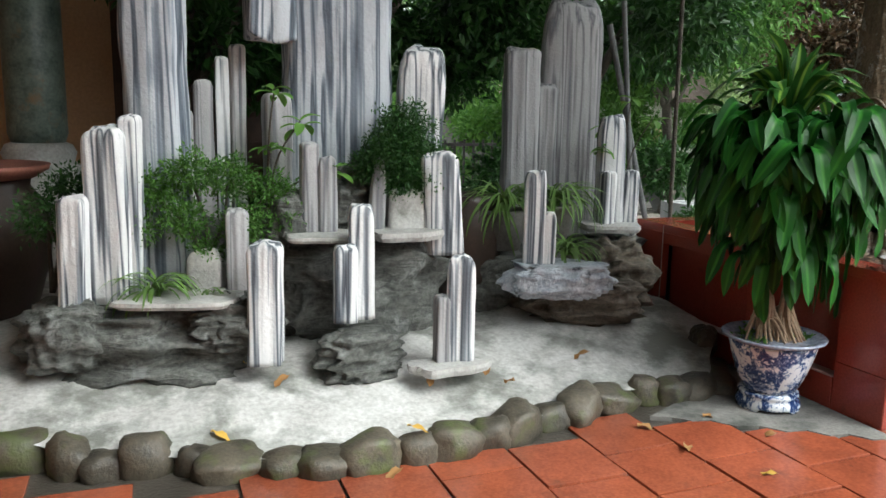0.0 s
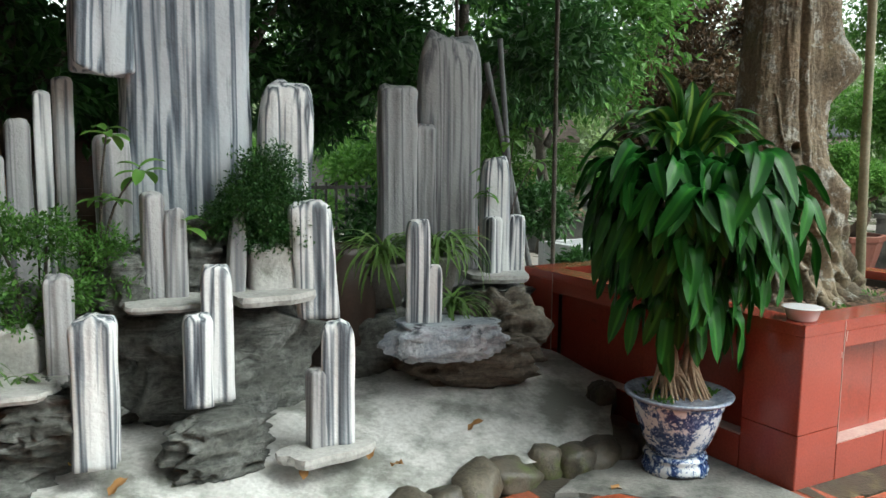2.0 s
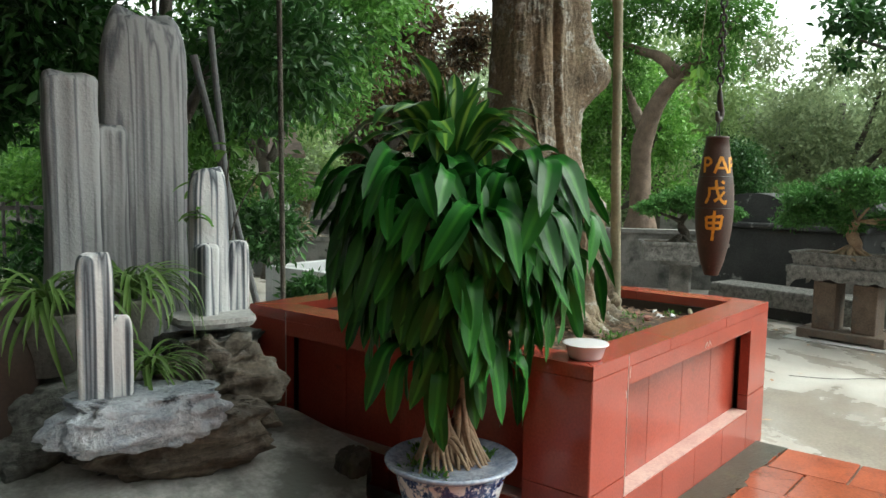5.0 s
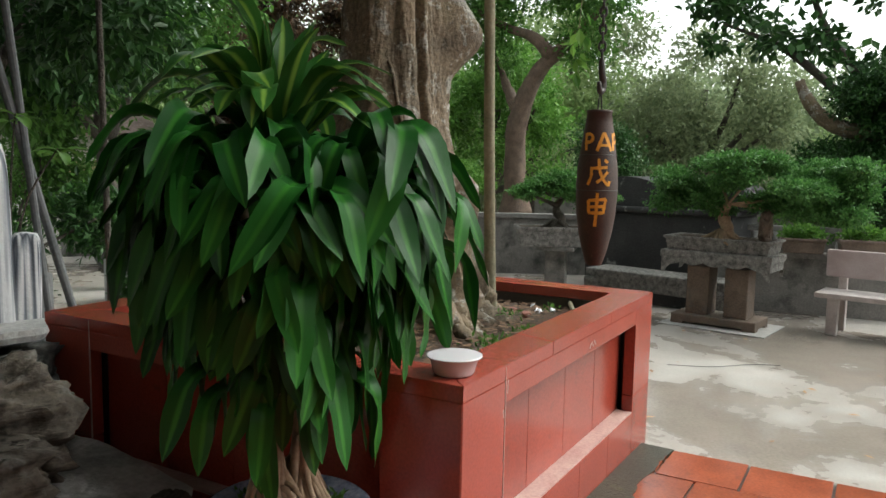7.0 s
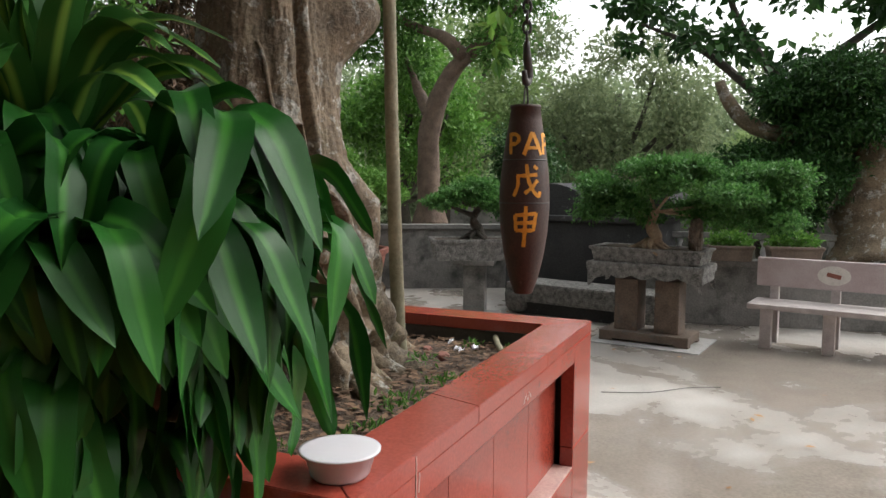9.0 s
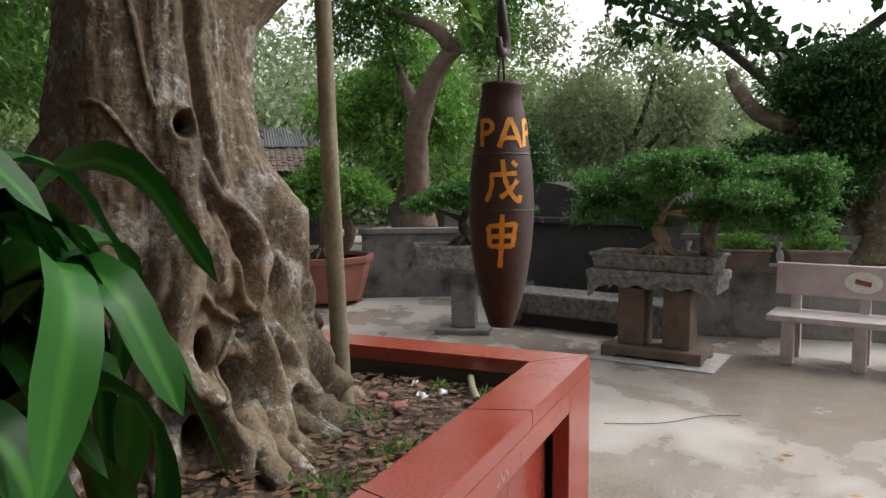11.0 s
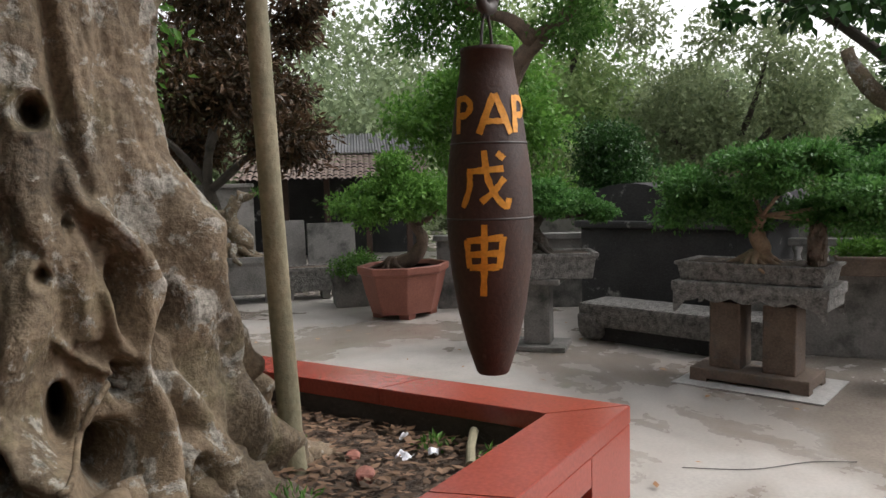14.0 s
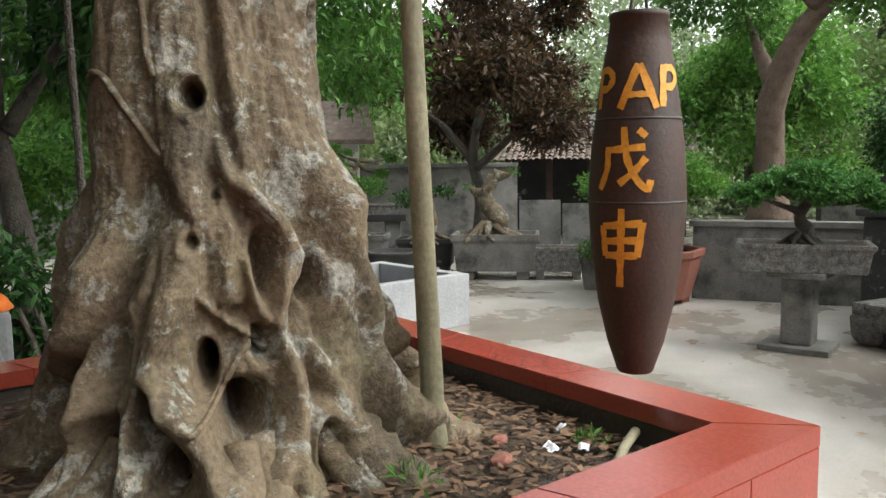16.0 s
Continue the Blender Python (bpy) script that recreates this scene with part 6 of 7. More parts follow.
# concrete slabs leaning against the shed
for x, y, turn, w, h in ((8.5, 7.3, -42, 0.62, 1.02), (8.75, 6.6, -46, 0.7, 0.98)):
    t = part("concrete_slab", box(-w / 2, w / 2, -0.04, 0.04, 0, h, 0.008), M_CONCRETE)
    t.matrix_world = pose(x, y, 0.0, -8, 0, turn)
    tagged(t, "weathered grey concrete panel leaning upright", "concrete slab", "leaning panels")

# shed with tiled roof
shed = thing("shed", pose(12.4, 10.6, 0, 0, 0, -52), "low dark shed with a weathered tile and sheet roof", "shed")
part("wall", box(-1.15, 2.6, 0.4, 0.6, 0, 2.0), M_DARKSTONE, shed)
for k in range(5):
    part("post", box(-1.1 + k * 0.85, -0.98 + k * 0.85, -0.6, -0.45, 0, 1.75, 0.01), M_WOOD_DARK, shed)
V, F = [], []
rngs = np.random.default_rng(6)
for i in range(33):
    for j in range(10):
        x, y = -1.3 + i * 0.124, -1.1 + j * 0.16
        z = 1.62 + (y + 1.1) * 0.36 + rngs.uniform(-0.012, 0.012)
        b = len(V)
        for u in range(4):
            xx = x + u * 0.124 / 3
            for w in (0, 0.2):
                V.append((xx, y + w, z + w * 0.36 + 0.035 * math.sin(u / 3 * math.pi) - w * 0.12 + 0.03))
        for u in range(3):
            F.append((b + 2 * u, b + 2 * u + 2, b + 2 * u + 3, b + 2 * u + 1))
part("roof_tiles", raw("roof_tiles", V, F), M_ROOF, shed, "weathered brown roof tiles")
bm = bmesh.new()
bmesh.ops.create_grid(bm, x_segments=240, y_segments=2, size=0.5)
for v in bm.verts:
    v.co = Vector((v.co.x * 3.9 + 0.9, 0.3 + (v.co.y + 0.5) * 2.2, 2.22 + (v.co.y + 0.5) * 0.55 + 0.025 * math.sin(v.co.x * 9 * 40)))
part("sheet_roof", bm, M_CEMENT_SHEET, shed, "grey corrugated sheet roof")

# boundary walls
for x0, y0, x1, y1, h, lab in ((13.5, -6, 13.5, 5.5, 1.15, "wall_east"), (10.9, 10.4, 2.4, 14.6, 1.52, "wall_north")):
    L = math.hypot(x1 - x0, y1 - y0)
    w = part(lab, box(0, L, -0.1, 0.1, 0, h, 0.01), M_CONCRETE)
    w.matrix_world = pose(x0, y0, 0, 0, 0, math.degrees(math.atan2(y1 - y0, x1 - x0)))
    tagged(w, "grey rendered boundary wall", "wall", kind="structure")


# ---- trees ----
def tree(x, y, z, trunk, r0, limbs, crowns, count, size, seed, mat, bark, label, flat=0.8, aspect=0.45, shell=0.3, group="", limb=0.6):
    t = thing("tree", pose(x, y, z), label, "tree", group)
    P = smooth_path(trunk, 20)
    part("trunk", tube(P, [float(np.interp(i, (0, 2, 19), (r0 * 1.45, r0, r0 * 0.5))) for i in range(20)], 14, wob=0.3, seed=seed), bark, t, smooth=True)
    for k, pts in enumerate(limbs):
        part("limb", tube(smooth_path(pts, 14), np.linspace(r0 * limb, r0 * 0.16, 14), 10, wob=0.3, seed=seed + k), bark, t, smooth=True)
    part("crown", leaf_cloud("crown", [c[:3] for c in crowns], [c[3] for c in crowns], count, size, seed, 0.25, flat, aspect, shell), mat, t)
    return t


# reddish tree behind the bell
tree(9.0, 3.95, 0.75, [(0, 0, 0), (0.0, 0.02, 0.8), (0.0, -0.02, 1.6), (0.05, -0.25, 2.2), (0.1, -0.55, 2.55)], 0.19,
     [[(0.1, -0.5, 2.5), (0.0, -0.2, 2.8), (0.1, 0.3, 3.0), (0.1, 1.0, 3.4)], [(0, 0, 1.7), (0.2, 0.3, 2.1), (0.4, 0.6, 2.6)], [(0.1, -0.5, 2.5), (0.3, -0.9, 2.9), (0.4, -1.3, 3.4)]],
     [(0.2, 0.6, 3.2, 0.6), (0.3, 1.1, 3.6, 0.7), (0.3, -0.6, 3.6, 0.7), (0.2, 0.2, 4.0, 0.8), (0.4, -1.2, 3.4, 0.6), (0.3, 0.5, 2.6, 0.45), (0.2, -1.0, 2.7, 0.5), (0.3, 1.4, 2.9, 0.5)], 16000, 0.085, 71, M_GREEN_MID, M_BARK_RED, "tall bonsai-like tree with bent reddish-brown trunk", 0.7)
# big dark old bonsai at the bed behind the bench
tree(8.5, -1.75, 0.6, [(0, 0, 0), (0.05, 0.08, 0.5), (0.0, -0.05, 1.1), (0.0, -0.2, 1.9), (0, -0.3, 3.0)], 0.38,
     [[(0, -0.1, 1.35), (-0.1, 0.45, 1.42), (-0.1, 1.0, 1.45), (-0.1, 1.35, 1.6), (-0.1, 1.55, 1.85), (-0.1, 1.66, 2.08)], [(0, -0.2, 1.9), (-0.3, -0.8, 2.2), (-0.4, -1.4, 2.4)]],
     [(-0.1, 0.85, 1.85, 0.46), (-0.2, 0.35, 2.05, 0.52), (-0.2, 1.15, 1.10, 0.46), (-0.2, 0.65, 1.00, 0.5), (-0.2, 0.5, 1.5, 0.45), (-0.3, 0.1, 1.55, 0.36), (-0.2, 1.35, 0.80, 0.30), (-0.2, 0.8, 0.55, 0.32), (-0.1, -0.6, 2.3, 0.3)], 60000, 0.055, 72, M_GREEN_DARK, M_BARK, "massive dark gnarled old bonsai with dense pads", 0.6, limb=0.34)
tree(9.4, -1.0, 0.0, [(0, 0, 0), (0, 0.2, 1.5), (0, 0.3, 3.0)], 0.12, [[(0, 0.3, 2.4), (0, 1.2, 3.2), (0, 2.0, 3.6)], [(0, 0.3, 2.6), (0, -0.8, 3.4), (0, -1.5, 3.9)], [(0, 0.3, 2.8), (0, 0.8, 3.6), (0, 1.0, 4.4)]],
     scatter(4, 26, (-0.5, 0.5, -1.6, 2.3, 2.75, 4.6), 0.45), 3800, 0.15, 73, M_GREEN_DARK, M_BARK_DARK, "airy tree with sparse broad leaves against the sky", 0.6, 0.6, 0.0)
# bronze-leaved tree by the shed
tree(9.2, 9.6, 0.0, [(0, 0, 0), (0.1, 0, 0.9), (0, 0.1, 1.7), (0.1, 0, 2.6)], 0.13, [[(0, 0, 1.5), (0.5, -0.5, 2.1), (1.0, -1.0, 2.5)], [(0, 0.1, 1.6), (-0.4, 0.5, 2.3), (-0.8, 1.0, 2.7)], [(0, 0, 2.2), (0.2, -0.3, 3.0)]],
     scatter(5, 16, (-1.3, 1.5, -1.8, 1.8, 2.3, 4.6), 0.62), 30000, 0.13, 74, M_RED_LEAF, M_BARK_DARK, "tree with bronze and dark red leaves by the shed", 0.7)
# dense dark trees behind the rockery
for k, (x, y, c, n, m, lab) in enumerate(((-1.6, 4.6, scatter(11, 16, (-1.3, 1.4, -0.6, 1.0, 1.9, 5.0), 0.65), 34000, M_GREEN_DARK, "dense dark tree behind the rockery"),
                                          (1.2, 4.9, scatter(12, 16, (-1.4, 1.6, -0.8, 1.2, 2.0, 5.0), 0.6), 26000, M_GREEN_DARK, "dark leafy tree behind the tall grey stones"),
                                          (3.9, 6.9, scatter(13, 18, (-2.0, 2.2, -1.2, 1.8, 1.9, 5.5), 0.75), 34000, M_GREEN_MID, "spreading green tree beyond the planter"),
                                          (-3.0, 3.6, scatter(14, 6, (-0.5, 0.6, -0.3, 0.4, 1.6, 3.4), 0.35), 6000, M_GREEN_DARK, "dark twiggy tree beside the house wall"))):
    tree(x, y, 0.2, [(0, 0, 0), (0.05, 0.03, 0.8), (-0.05, 0.1, 1.7), (0, 0, 3.0)], 0.10, [[(0, 0, 1.6), (0.5, 0.1, 2.4), (1.0, 0.2, 3.2)], [(0, 0.1, 1.5), (-0.5, 0.2, 2.3), (-0.9, 0.2, 3.1)]], c, n, 0.12, 80 + k, m, M_BARK_DARK, lab, 0.8)
# far wood, its leaf colour paled to paint distance haze
g = random.Random(7)
FAR = []
for k in range(26):
    a = radians(-38 + k * 5.4)
    d = g.uniform(20, 30)
    FAR.append((d * math.cos(a), d * math.sin(a), g.uniform(1.0, 2.2), g.uniform(2.2, 3.4)))
    FAR.append((d * 1.2 * math.cos(a), d * 1.2 * math.sin(a), g.uniform(3.0, 4.6) - 2.4 * math.exp(-((a - 0.0) / 0.13) ** 2), g.uniform(1.8, 3.0)))
tagged(part("far_wood", leaf_cloud("far_wood", [f[:3] for f in FAR], [f[3] for f in FAR], 300000, 0.20, 90, 0.2, 1.0, 0.6, 0.4), M_GREEN_FAR), "pale green wood beyond the walls, haze in its colour", "wood", kind="stuff")

# trees beyond the courtyard walls; olive and pale leaves carry painted haze
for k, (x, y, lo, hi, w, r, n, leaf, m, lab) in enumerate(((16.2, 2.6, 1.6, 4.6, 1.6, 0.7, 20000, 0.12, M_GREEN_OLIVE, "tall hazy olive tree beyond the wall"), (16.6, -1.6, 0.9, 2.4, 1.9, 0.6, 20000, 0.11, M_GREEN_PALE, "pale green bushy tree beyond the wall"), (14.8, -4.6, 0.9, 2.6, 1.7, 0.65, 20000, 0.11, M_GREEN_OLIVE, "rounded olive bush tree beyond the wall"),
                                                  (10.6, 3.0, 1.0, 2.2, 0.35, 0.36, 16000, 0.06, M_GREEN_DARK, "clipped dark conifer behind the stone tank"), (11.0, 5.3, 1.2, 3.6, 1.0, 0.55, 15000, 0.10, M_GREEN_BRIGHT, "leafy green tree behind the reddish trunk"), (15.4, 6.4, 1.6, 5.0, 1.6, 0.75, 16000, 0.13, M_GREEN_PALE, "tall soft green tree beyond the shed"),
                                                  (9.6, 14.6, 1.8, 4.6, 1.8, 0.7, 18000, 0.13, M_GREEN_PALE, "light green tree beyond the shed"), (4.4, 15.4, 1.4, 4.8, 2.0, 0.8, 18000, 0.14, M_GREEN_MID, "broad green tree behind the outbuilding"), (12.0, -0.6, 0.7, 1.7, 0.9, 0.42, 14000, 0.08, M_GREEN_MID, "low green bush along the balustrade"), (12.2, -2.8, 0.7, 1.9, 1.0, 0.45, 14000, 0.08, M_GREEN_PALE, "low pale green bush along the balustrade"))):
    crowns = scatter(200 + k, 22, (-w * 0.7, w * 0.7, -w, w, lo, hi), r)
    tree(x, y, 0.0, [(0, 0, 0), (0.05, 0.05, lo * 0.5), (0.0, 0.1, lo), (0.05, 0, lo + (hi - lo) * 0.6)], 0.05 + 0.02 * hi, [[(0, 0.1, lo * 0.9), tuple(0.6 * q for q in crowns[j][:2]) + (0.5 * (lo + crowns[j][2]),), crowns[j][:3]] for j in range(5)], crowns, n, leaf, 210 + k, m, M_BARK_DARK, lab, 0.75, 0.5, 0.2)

# outbuilding beyond the yard
ob = thing("outbuilding", pose(5.9, 12.0, 0, 0, 0, -28), "low whitewashed outbuilding with a brown tiled roof", "outbuilding")
part("wall", box(-2.0, 2.0, 0, 2.4, 0, 2.0, 0.02), M_WHITEWASH, ob)
bm = bmesh.new()
for x in (-2.25, 2.25):
    for y, z in ((-0.35, 1.96), (1.2, 2.75), (2.75, 1.96), (2.75, 2.04), (1.2, 2.84), (-0.35, 2.04)):
        bm.verts.new((x, y, z))
bm.verts.ensure_lookup_table()
V = bm.verts
bm.faces.new(V[:6][::-1]), bm.faces.new(V[6:])
for k in range(6):
    bm.faces.new((V[k], V[(k + 1) % 6], V[6 + (k + 1) % 6], V[6 + k]))
part("roof", bm, M_ROOF, ob, "brown weathered roof")
part("window", box(-0.5, 0.4, -0.02, 0.02, 0.9, 1.6, 0.01), M_WOOD_DARK, ob, "dark wooden shutter")

# row of pots and stands before the north wall
st = thing("stone_stand", pose(6.55, 9.35, 0, 0, 0, -32), "dark low stone stand carrying a tray", "stone stand")
part("top", box(-0.75, 0.75, -0.3, 0.3, 0.72, 0.82, 0.015), M_DARKSTONE, st)
for x in (-0.55, 0.55):
    part("leg", box(x - 0.12, x + 0.12, -0.24, 0.24, 0, 0.72, 0.015), M_CONCRETE, st)
tr = thing("bonsai_tray", pose(6.55, 9.35, 0.82, 0, 0, -32), "long dark mossy tray on a stone stand", "tray")
rect_pot(tr, 1.35, 0.5, 0.16, M_CARVED, 0.08)
bonsai(6.55, 9.35, 0.95, [(0, 0, 0), (0.05, 0, 0.2), (-0.04, 0, 0.45), (0.04, 0, 0.7)], 0.08, scatter(71, 9, (-0.6, 0.6, -0.2, 0.2, 0.35, 0.95), 0.14), 6000, 0.05, 37, M_GREEN_MID, M_BARK, "bonsai with small flat pads on a dark tray", -32, 0.45, 10, 0.5)
rs = part("stump_slab", stele(0.55, 0.14, 1.05, 61, 0.06, 0.06, 0.08), grainy("pale_cut_wood", (0.30, 0.19, 0.11), (0.50, 0.35, 0.22), 5, 40, (0.7, 0.9), 0.4, 0.01), smooth=True)
rs.matrix_world = pose(5.9, 10.2, 0.45, 0, 0, -30)
tagged(rs, "pale sawn tree slab standing upright on blocks", "wood slab")
bl = part("stone_block", box(-0.4, 0.4, -0.25, 0.25, 0, 0.46, 0.02), M_CONCRETE)
bl.matrix_world = pose(5.9, 10.2, 0, 0, 0, -30)
tagged(bl, "low grey cement block against the wall", "stone block")
for x, y, r, h in ((6.05, 7.65, 0.34, 0.42), (5.2, 8.6, 0.36, 0.46)):
    t = thing("bowl_pot", pose(x, y, 0), "dark blue-grey glazed round pot with dry soil", "flower pot", "round dark pots")
    part("body", lathe([(r * 0.6, 0), (r * 0.85, h * 0.4), (r, h * 0.9), (r * 1.08, h * 0.93), (r * 1.08, h), (r * 0.9, h), (r * 0.85, h * 0.85)], 32), M_CEMENT_SHEET if r > 0.35 else M_DARKSTONE, t, smooth=True)
    part("soil", lathe([(0.001, h * 0.95), (r * 0.9, h * 0.86)], 24), M_SOIL, t)
w = part("wall_coping", box(0, 9.5, -0.16, 0.16, 1.522, 1.60, 0.015), M_CONCRETE)
w.matrix_world = pose(10.9, 10.4, 0, 0, 0, math.degrees(math.atan2(4.2, -8.5)))
tagged(w, "weathered coping on the north boundary wall", "wall", kind="structure")

# undergrowth and yard behind the rockery
for k, (x, y, c, n, m) in enumerate(((-1.2, 4.2, scatter(31, 9, (-1.0, 1.2, -0.3, 0.5, 0.2, 1.2), 0.34), 9000, M_GREEN_DARK), (1.3, 4.6, scatter(32, 9, (-1.1, 1.2, -0.3, 0.5, 0.1, 0.9), 0.30), 8000, M_GREEN_DARK), (3.6, 8.2, scatter(33, 12, (-1.6, 2.0, -0.6, 0.8, 0.2, 1.9), 0.5), 15000, M_GREEN_MID), (0.4, 8.5, scatter(34, 12, (-2.4, 2.0, -0.6, 0.8, 0.2, 1.4), 0.5), 15000, M_GREEN_BRIGHT))):
    t = thing("bush", pose(x, y, 0.2), "dense leafy bush in the yard behind the rockery", "bush", "bushes behind the rockery")
    part("foliage", leaf_cloud("foliage", [q[:3] for q in c], [q[3] for q in c], n, 0.09, 130 + k, 0.2, 0.9, 0.45, 0.3), m, t)
    for j in range(4):
        part("stem", tube(smooth_path([(0.1 * j, 0, -0.2), (0.15 * j - 0.2, 0.05, 0.5), tuple(c[j][:3])], 8), np.linspace(0.03, 0.01, 8), 7, seed=j), M_BARK_DARK, t, smooth=True)
# leaning bamboo poles
for k, (x0, y0, x1, y1, z1, r) in enumerate(((0.75, 3.2, 0.55, 3.3, 2.6, 0.022), (0.95, 3.15, 0.45, 3.35, 2.4, 0.026), (1.35, 3.5, 1.3, 3.5, 3.6, 0.02), (0.35, 3.6, 0.3, 3.6, 3.4, 0.015))):
    ob = part("bamboo_pole", tube([Vector((x0, y0, 0.2)).lerp(Vector((x1, y1, z1)), i / 9) for i in range(10)], [r * (1.08 if i % 2 else 1.0) for i in range(10)], 10), M_CEMENT_SHEET if k < 2 else M_BARK_DARK)
    tagged(ob, "thin grey pole propped upright behind the rockery", "pole", "propped poles")
# grey bin with an orange cover
t = thing("bin", pose(0.75, 3.75, 0.2), "grey bin with a bright orange cover", "bin")
part("body", box(-0.22, 0.22, -0.2, 0.2, 0, 0.62, 0.03), M_CEMENT_SHEET, t)
part("cover", lathe([(0.001, 0.80), (0.10, 0.78), (0.22, 0.68), (0.26, 0.62), (0.20, 0.62)], 20), M_ORANGE, t, "orange plastic cover", smooth=True)
# iron fence in the yard
fence = thing("iron_fence", pose(-0.9, 6.4, 0.2), "old iron railing fence in the yard", "fence")
for k in range(26):
    part("bar", box(-1.6 + k * 0.13, -1.575 + k * 0.13, -0.012, 0.012, 0, 1.1), M_IRON, fence)
for z in (0.12, 1.02):
    part("rail", box(-1.65, 1.72, -0.02, 0.02, z, z + 0.04), M_IRON, fence)
# unseen overhanging trees, added above and behind to block sky light
for k, (x, y, c, n) in enumerate(((-4.6, -1.0, scatter(41, 14, (-1.6, 2.6, -2.4, 3.4, 4.2, 5.4), 0.95), 60000), (-2.0, 3.2, scatter(42, 12, (-1.8, 2.6, -0.8, 1.4, 3.9, 5.2), 0.85), 50000))):
    tree(x if k else -6.3, y, 0.0, [(0, 0, 0), (0.05, 0.05, 1.5), (0, 0.1, 3.0), (0.1, 0, 4.4)], 0.12, [[(0, 0.1, 3.0), (0.8, 0.2, 4.0), (1.4, 0.3, 4.8)], [(0, 0.1, 3.2), (-0.6, -0.6, 4.2), (-0.9, -1.0, 4.8)]], [(q[0] + (1.2 if not k else 0), *q[1:]) for q in c], n, 0.14, 150 + k, M_GREEN_DARK, M_BARK_DARK, "tall dark-leaved tree, unseen, added overhead to cast shade")
# the house behind the viewer, unseen: walls and roofs added to block sky light
h = thing("house", pose(0, 0, 0), "plain ochre house with a tiled roof, unseen, added to block sky light", "house")
part("wall", box(-6.9, -6.6, -9, 4.85, 0, 3.9), M_OCHRE, h)
part("wall", box(-6.6, 3.0, -9.3, -9.0, 0, 4.2), M_OCHRE, h)
part("roof", box(-10, -3.95, -7.79, 5.2, 3.9, 4.1), M_ROOF, h)
part("roof", box(-7.59, 3.6, -10, -7.8, 4.2, 4.4), M_ROOF, h)

# the mass of the far wood behind its leaves, haze in its colour
bm = bmesh.new()
for i in range(91):
    a = radians(-50 + i * 1.7)
    for j in range(15):
        h = j / 14
        d = 33 + 2.0 * noise.noise(Vector((a * 9, h * 3, 1))) - 2.5 * h
        top = 4.6 - 1.6 * math.exp(-((a - 0.0) / 0.13) ** 2) + 2.0 * noise.fractal(Vector((a * 7, 0, 3)), 0.9, 2.1, 4)
        bm.verts.new((d * math.cos(a), d * math.sin(a), -0.1 + h * top))
bm.verts.ensure_lookup_table()
for i in range(90):
    for j in range(14):
        k = i * 15 + j
        bm.faces.new((bm.verts[k], bm.verts[k + 15], bm.verts[k + 16], bm.verts[k + 1]))
tagged(part("backdrop", bm, M_FARMASS, smooth=True), "soft grey-green mass of distant trees, haze painted in", "backdrop", kind="structure")

# ---- house beside the rockery ----
# west wall, south wall and eave are unseen, added to darken west-facing sides
w = part("wall_west", box(-7.1, -6.9, -7.0, 4.88, 0, 6.0), M_OCHRE)
tagged(w, "unseen ochre wall added to block light from the west", "wall", kind="structure")
w = part("wall_south", box(-6.9, -2.6, -7.2, -7.0, 0, 6.0), M_OCHRE)
tagged(w, "unseen plain ochre wall added to block light from the south", "wall", kind="structure")
w = part("eave", box(-6.9, -5.0, -7.0, 4.88, 3.9, 4.05), M_WOOD_DARK)
tagged(w, "unseen dark eave slab added to block sky light", "eave", kind="structure")
w = part("wall_house", box(-6.9, -2.75, 4.9, 5.1, 0, 3.8), M_OCHRE)
tagged(w, "ochre painted house wall", "wall", kind="structure")
pil = thing("pilaster", pose(-3.55, 4.86, 0), "dark brown wooden door post on the house wall", "post")
part("post", box(-0.06, 0.06, -0.04, 0.04, 0, 3.8, 0.01), M_WOOD_DARK, pil)
col = thing("stone_column", pose(-4.15, 4.2, 0), "veined green stone column on a turned base", "column")
part("shaft", lathe([(0.19, 1.32), (0.215, 1.4), (0.215, 3.8), (0.001, 3.8)], 40), M_GREENSTONE, col, smooth=True)
part("base", lathe([(0.001, 0.2), (0.34, 0.2), (0.34, 1.05), (0.30, 1.06), (0.29, 1.15), (0.25, 1.18), (0.27, 1.25), (0.24, 1.31), (0.19, 1.33)], 40), M_SLAB, col, smooth=True)
# lattice door in the shade
door = thing("lattice_door", pose(-2.55, 4.75, 0.2), "dark carved wooden lattice door", "door")
part("panel", box(-0.4, 0.4, 0.0, 0.04, 0, 2.4, 0.005), M_WOOD_DARK, door)
for k in range(10):
    part("bar", box(-0.36, 0.36, -0.02, 0.0, 0.2 + k * 0.22, 0.24 + k * 0.22, 0.004), M_WOOD_DARK, door)

# ---- terrace tiles ----
tb = box(-0.194, 0.194, -0.194, 0.194, -0.02, 0.0, 0.004)
tile_mesh = bpy.data.meshes.new("tile")
tb.to_mesh(tile_mesh)
tb.free()
tile_mesh.materials.append(M_TILE)
rng = random.Random(4)


def edge_y(x):
    """The front line of the cobble border."""
    xs = (-4.6, -3.95, -3.66, -3.33, -3.0, -2.62, -2.3, -1.92, -1.49, -1.07, -0.7, 0.0)
    ys = (1.12, 0.93, 0.75, 0.67, 0.55, 0.43, 0.42, 0.48, 0.60, 0.64, 0.30, -0.02)
    return float(np.interp(x, xs, ys))


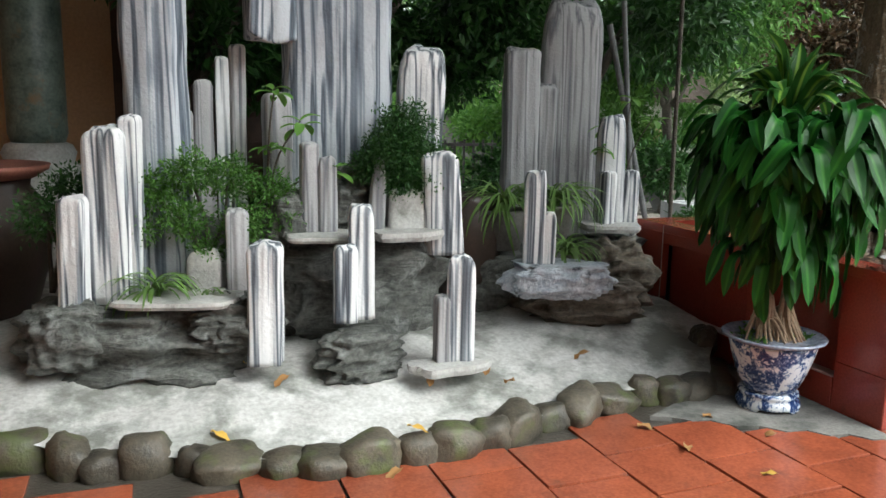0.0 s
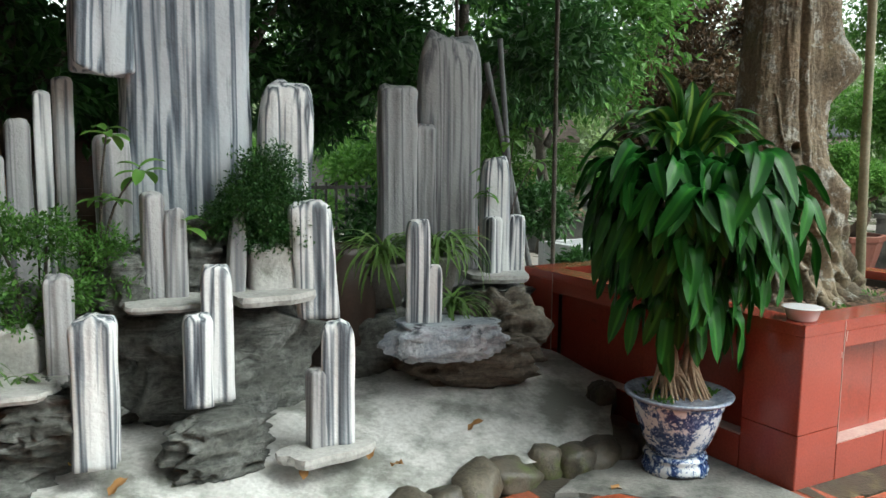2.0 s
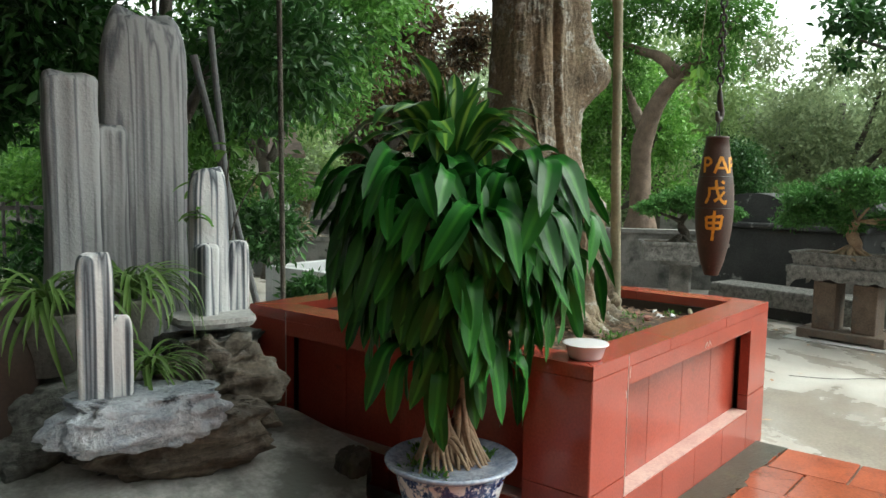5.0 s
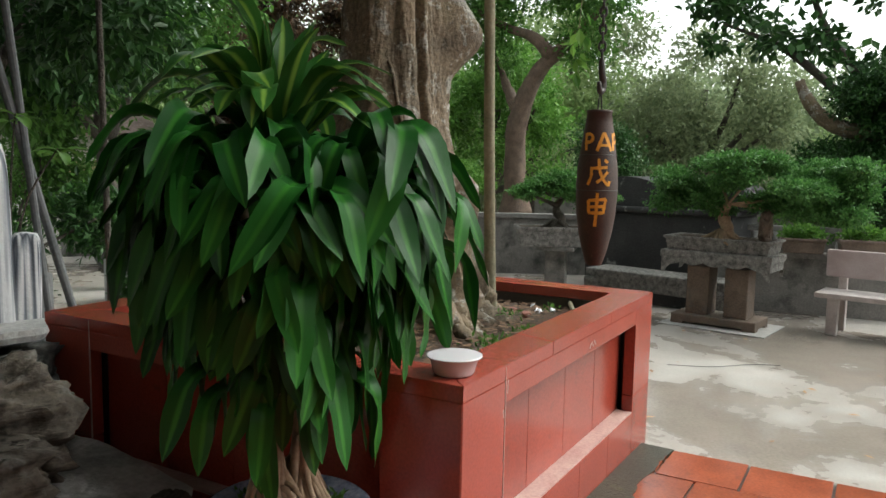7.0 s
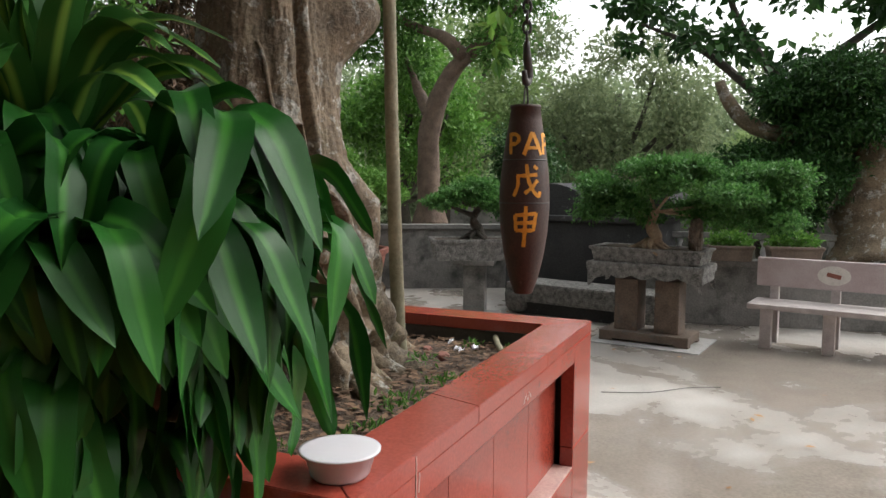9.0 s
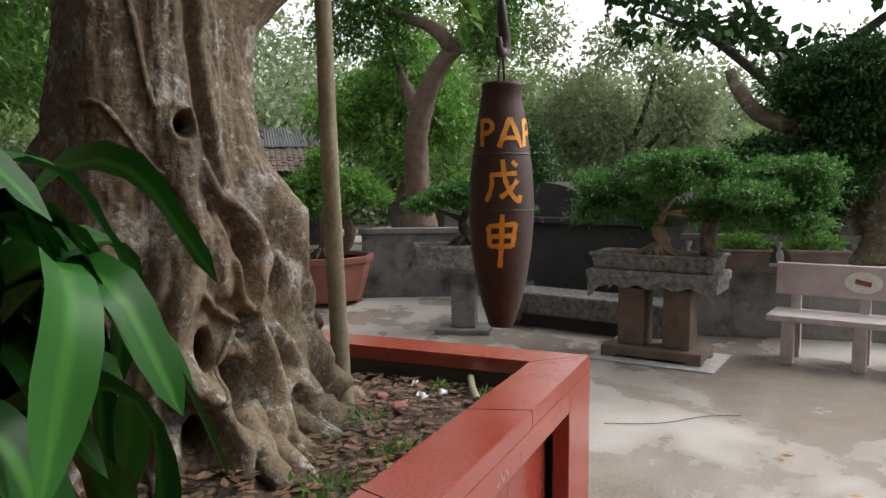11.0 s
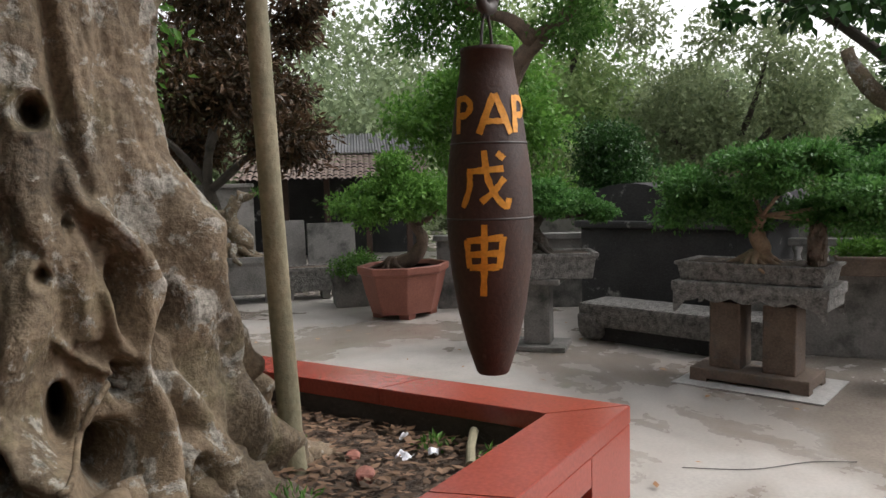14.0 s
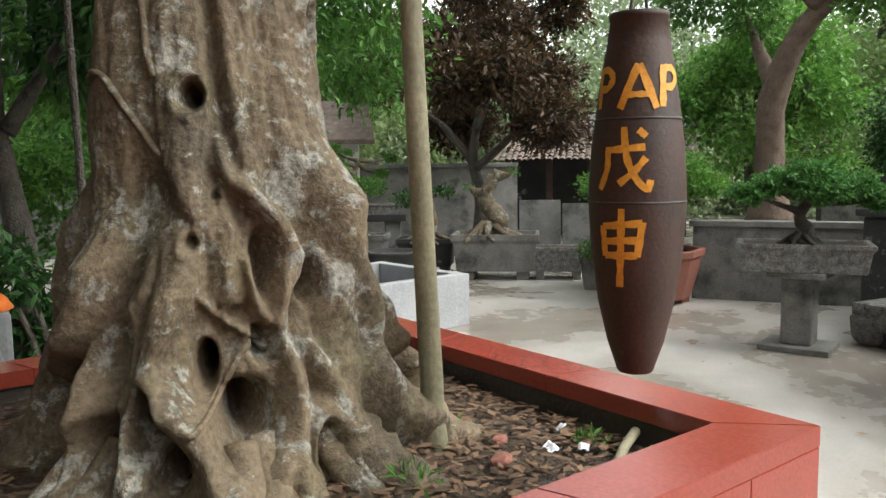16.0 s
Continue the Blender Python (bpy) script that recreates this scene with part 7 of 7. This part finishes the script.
for i in range(-13, 10):
    cx = -1.27 + 0.4 * i + 0.0
    for j in range(-12, 3):
        cy = 0.42 + 0.4 * j + (0.2 if i % 2 else 0.0)
        if cx > 2.2 or cx < -5.2 or cy < -4.2 or (cx < -0.2 and cy + 0.19 > edge_y(cx) + 0.16) or (cx > -0.2 and cy > 0.1):
            continue
        ob = new("tile", tile_mesh)
        ob.parent = terrace
        tilt = -1.6 if cx > 0 else 0
        ob.matrix_world = pose(cx, cy, ground_height(cx) + 0.004 + rng.uniform(-0.003, 0.003), rng.uniform(-0.5, 0.5), -tilt + rng.uniform(-0.5, 0.5), rng.uniform(-0.5, 0.5))

bm = bmesh.new()
vs = [bm.verts.new((x, y, 0.086)) for x, y in ((-1.0, 0.52), (-0.9, 0.47), (-0.83, 0.40), (-0.74, 0.38), (-0.66, 0.27), (-0.55, 0.24), (-0.47, 0.14), (-0.36, 0.12), (-0.30, 0.03), (-0.20, 0.02), (-0.14, -0.07), (-0.02, -0.10), (-0.004, 0.5), (-0.004, 1.2), (-0.28, 0.95), (-0.42, 0.72), (-0.7, 0.66))]
bm.faces.new(vs)
r = bmesh.ops.extrude_face_region(bm, geom=list(bm.faces))
for v in r["geom"]:
    if isinstance(v, bmesh.types.BMVert):
        v.co.z -= 0.03
tagged(part("cement_patch", bm, M_CONCRETE), "damp grey cement patch between tiles and planter", "pavement", kind="structure")

bm = bmesh.new()
rng = random.Random(31)
top, low = [], []
for k in range(46):
    x = 0.02 + k * 0.047
    y = -0.17 - 0.05 * noise.noise(Vector((x * 3.5, 2, 0))) - 0.03 * noise.noise(Vector((x * 14, 5, 0)))
    for row, h in ((top, 0.010), (low, -0.012)):
        row.append((bm.verts.new((x, -0.003, ground_height(x) + h)), bm.verts.new((x, y, ground_height(x) + h - 0.002))))
for k in range(45):
    bm.faces.new((top[k][0], top[k][1], top[k + 1][1], top[k + 1][0]))
    bm.faces.new((top[k][1], low[k][1], low[k + 1][1], top[k + 1][1]))
M_MOSS = grainy("wet_dark_moss", (0.012, 0.013, 0.009), (0.060, 0.055, 0.034), 9, 60, (0.2, 0.6), 0.7, 0.01, (0.10, 0.10, 0.045), (0.58, 0.7), 6.0)
tagged(part("moss_strip", bm, M_MOSS), "dark wet mossy dirt along the foot of the planter", "pavement", kind="structure")
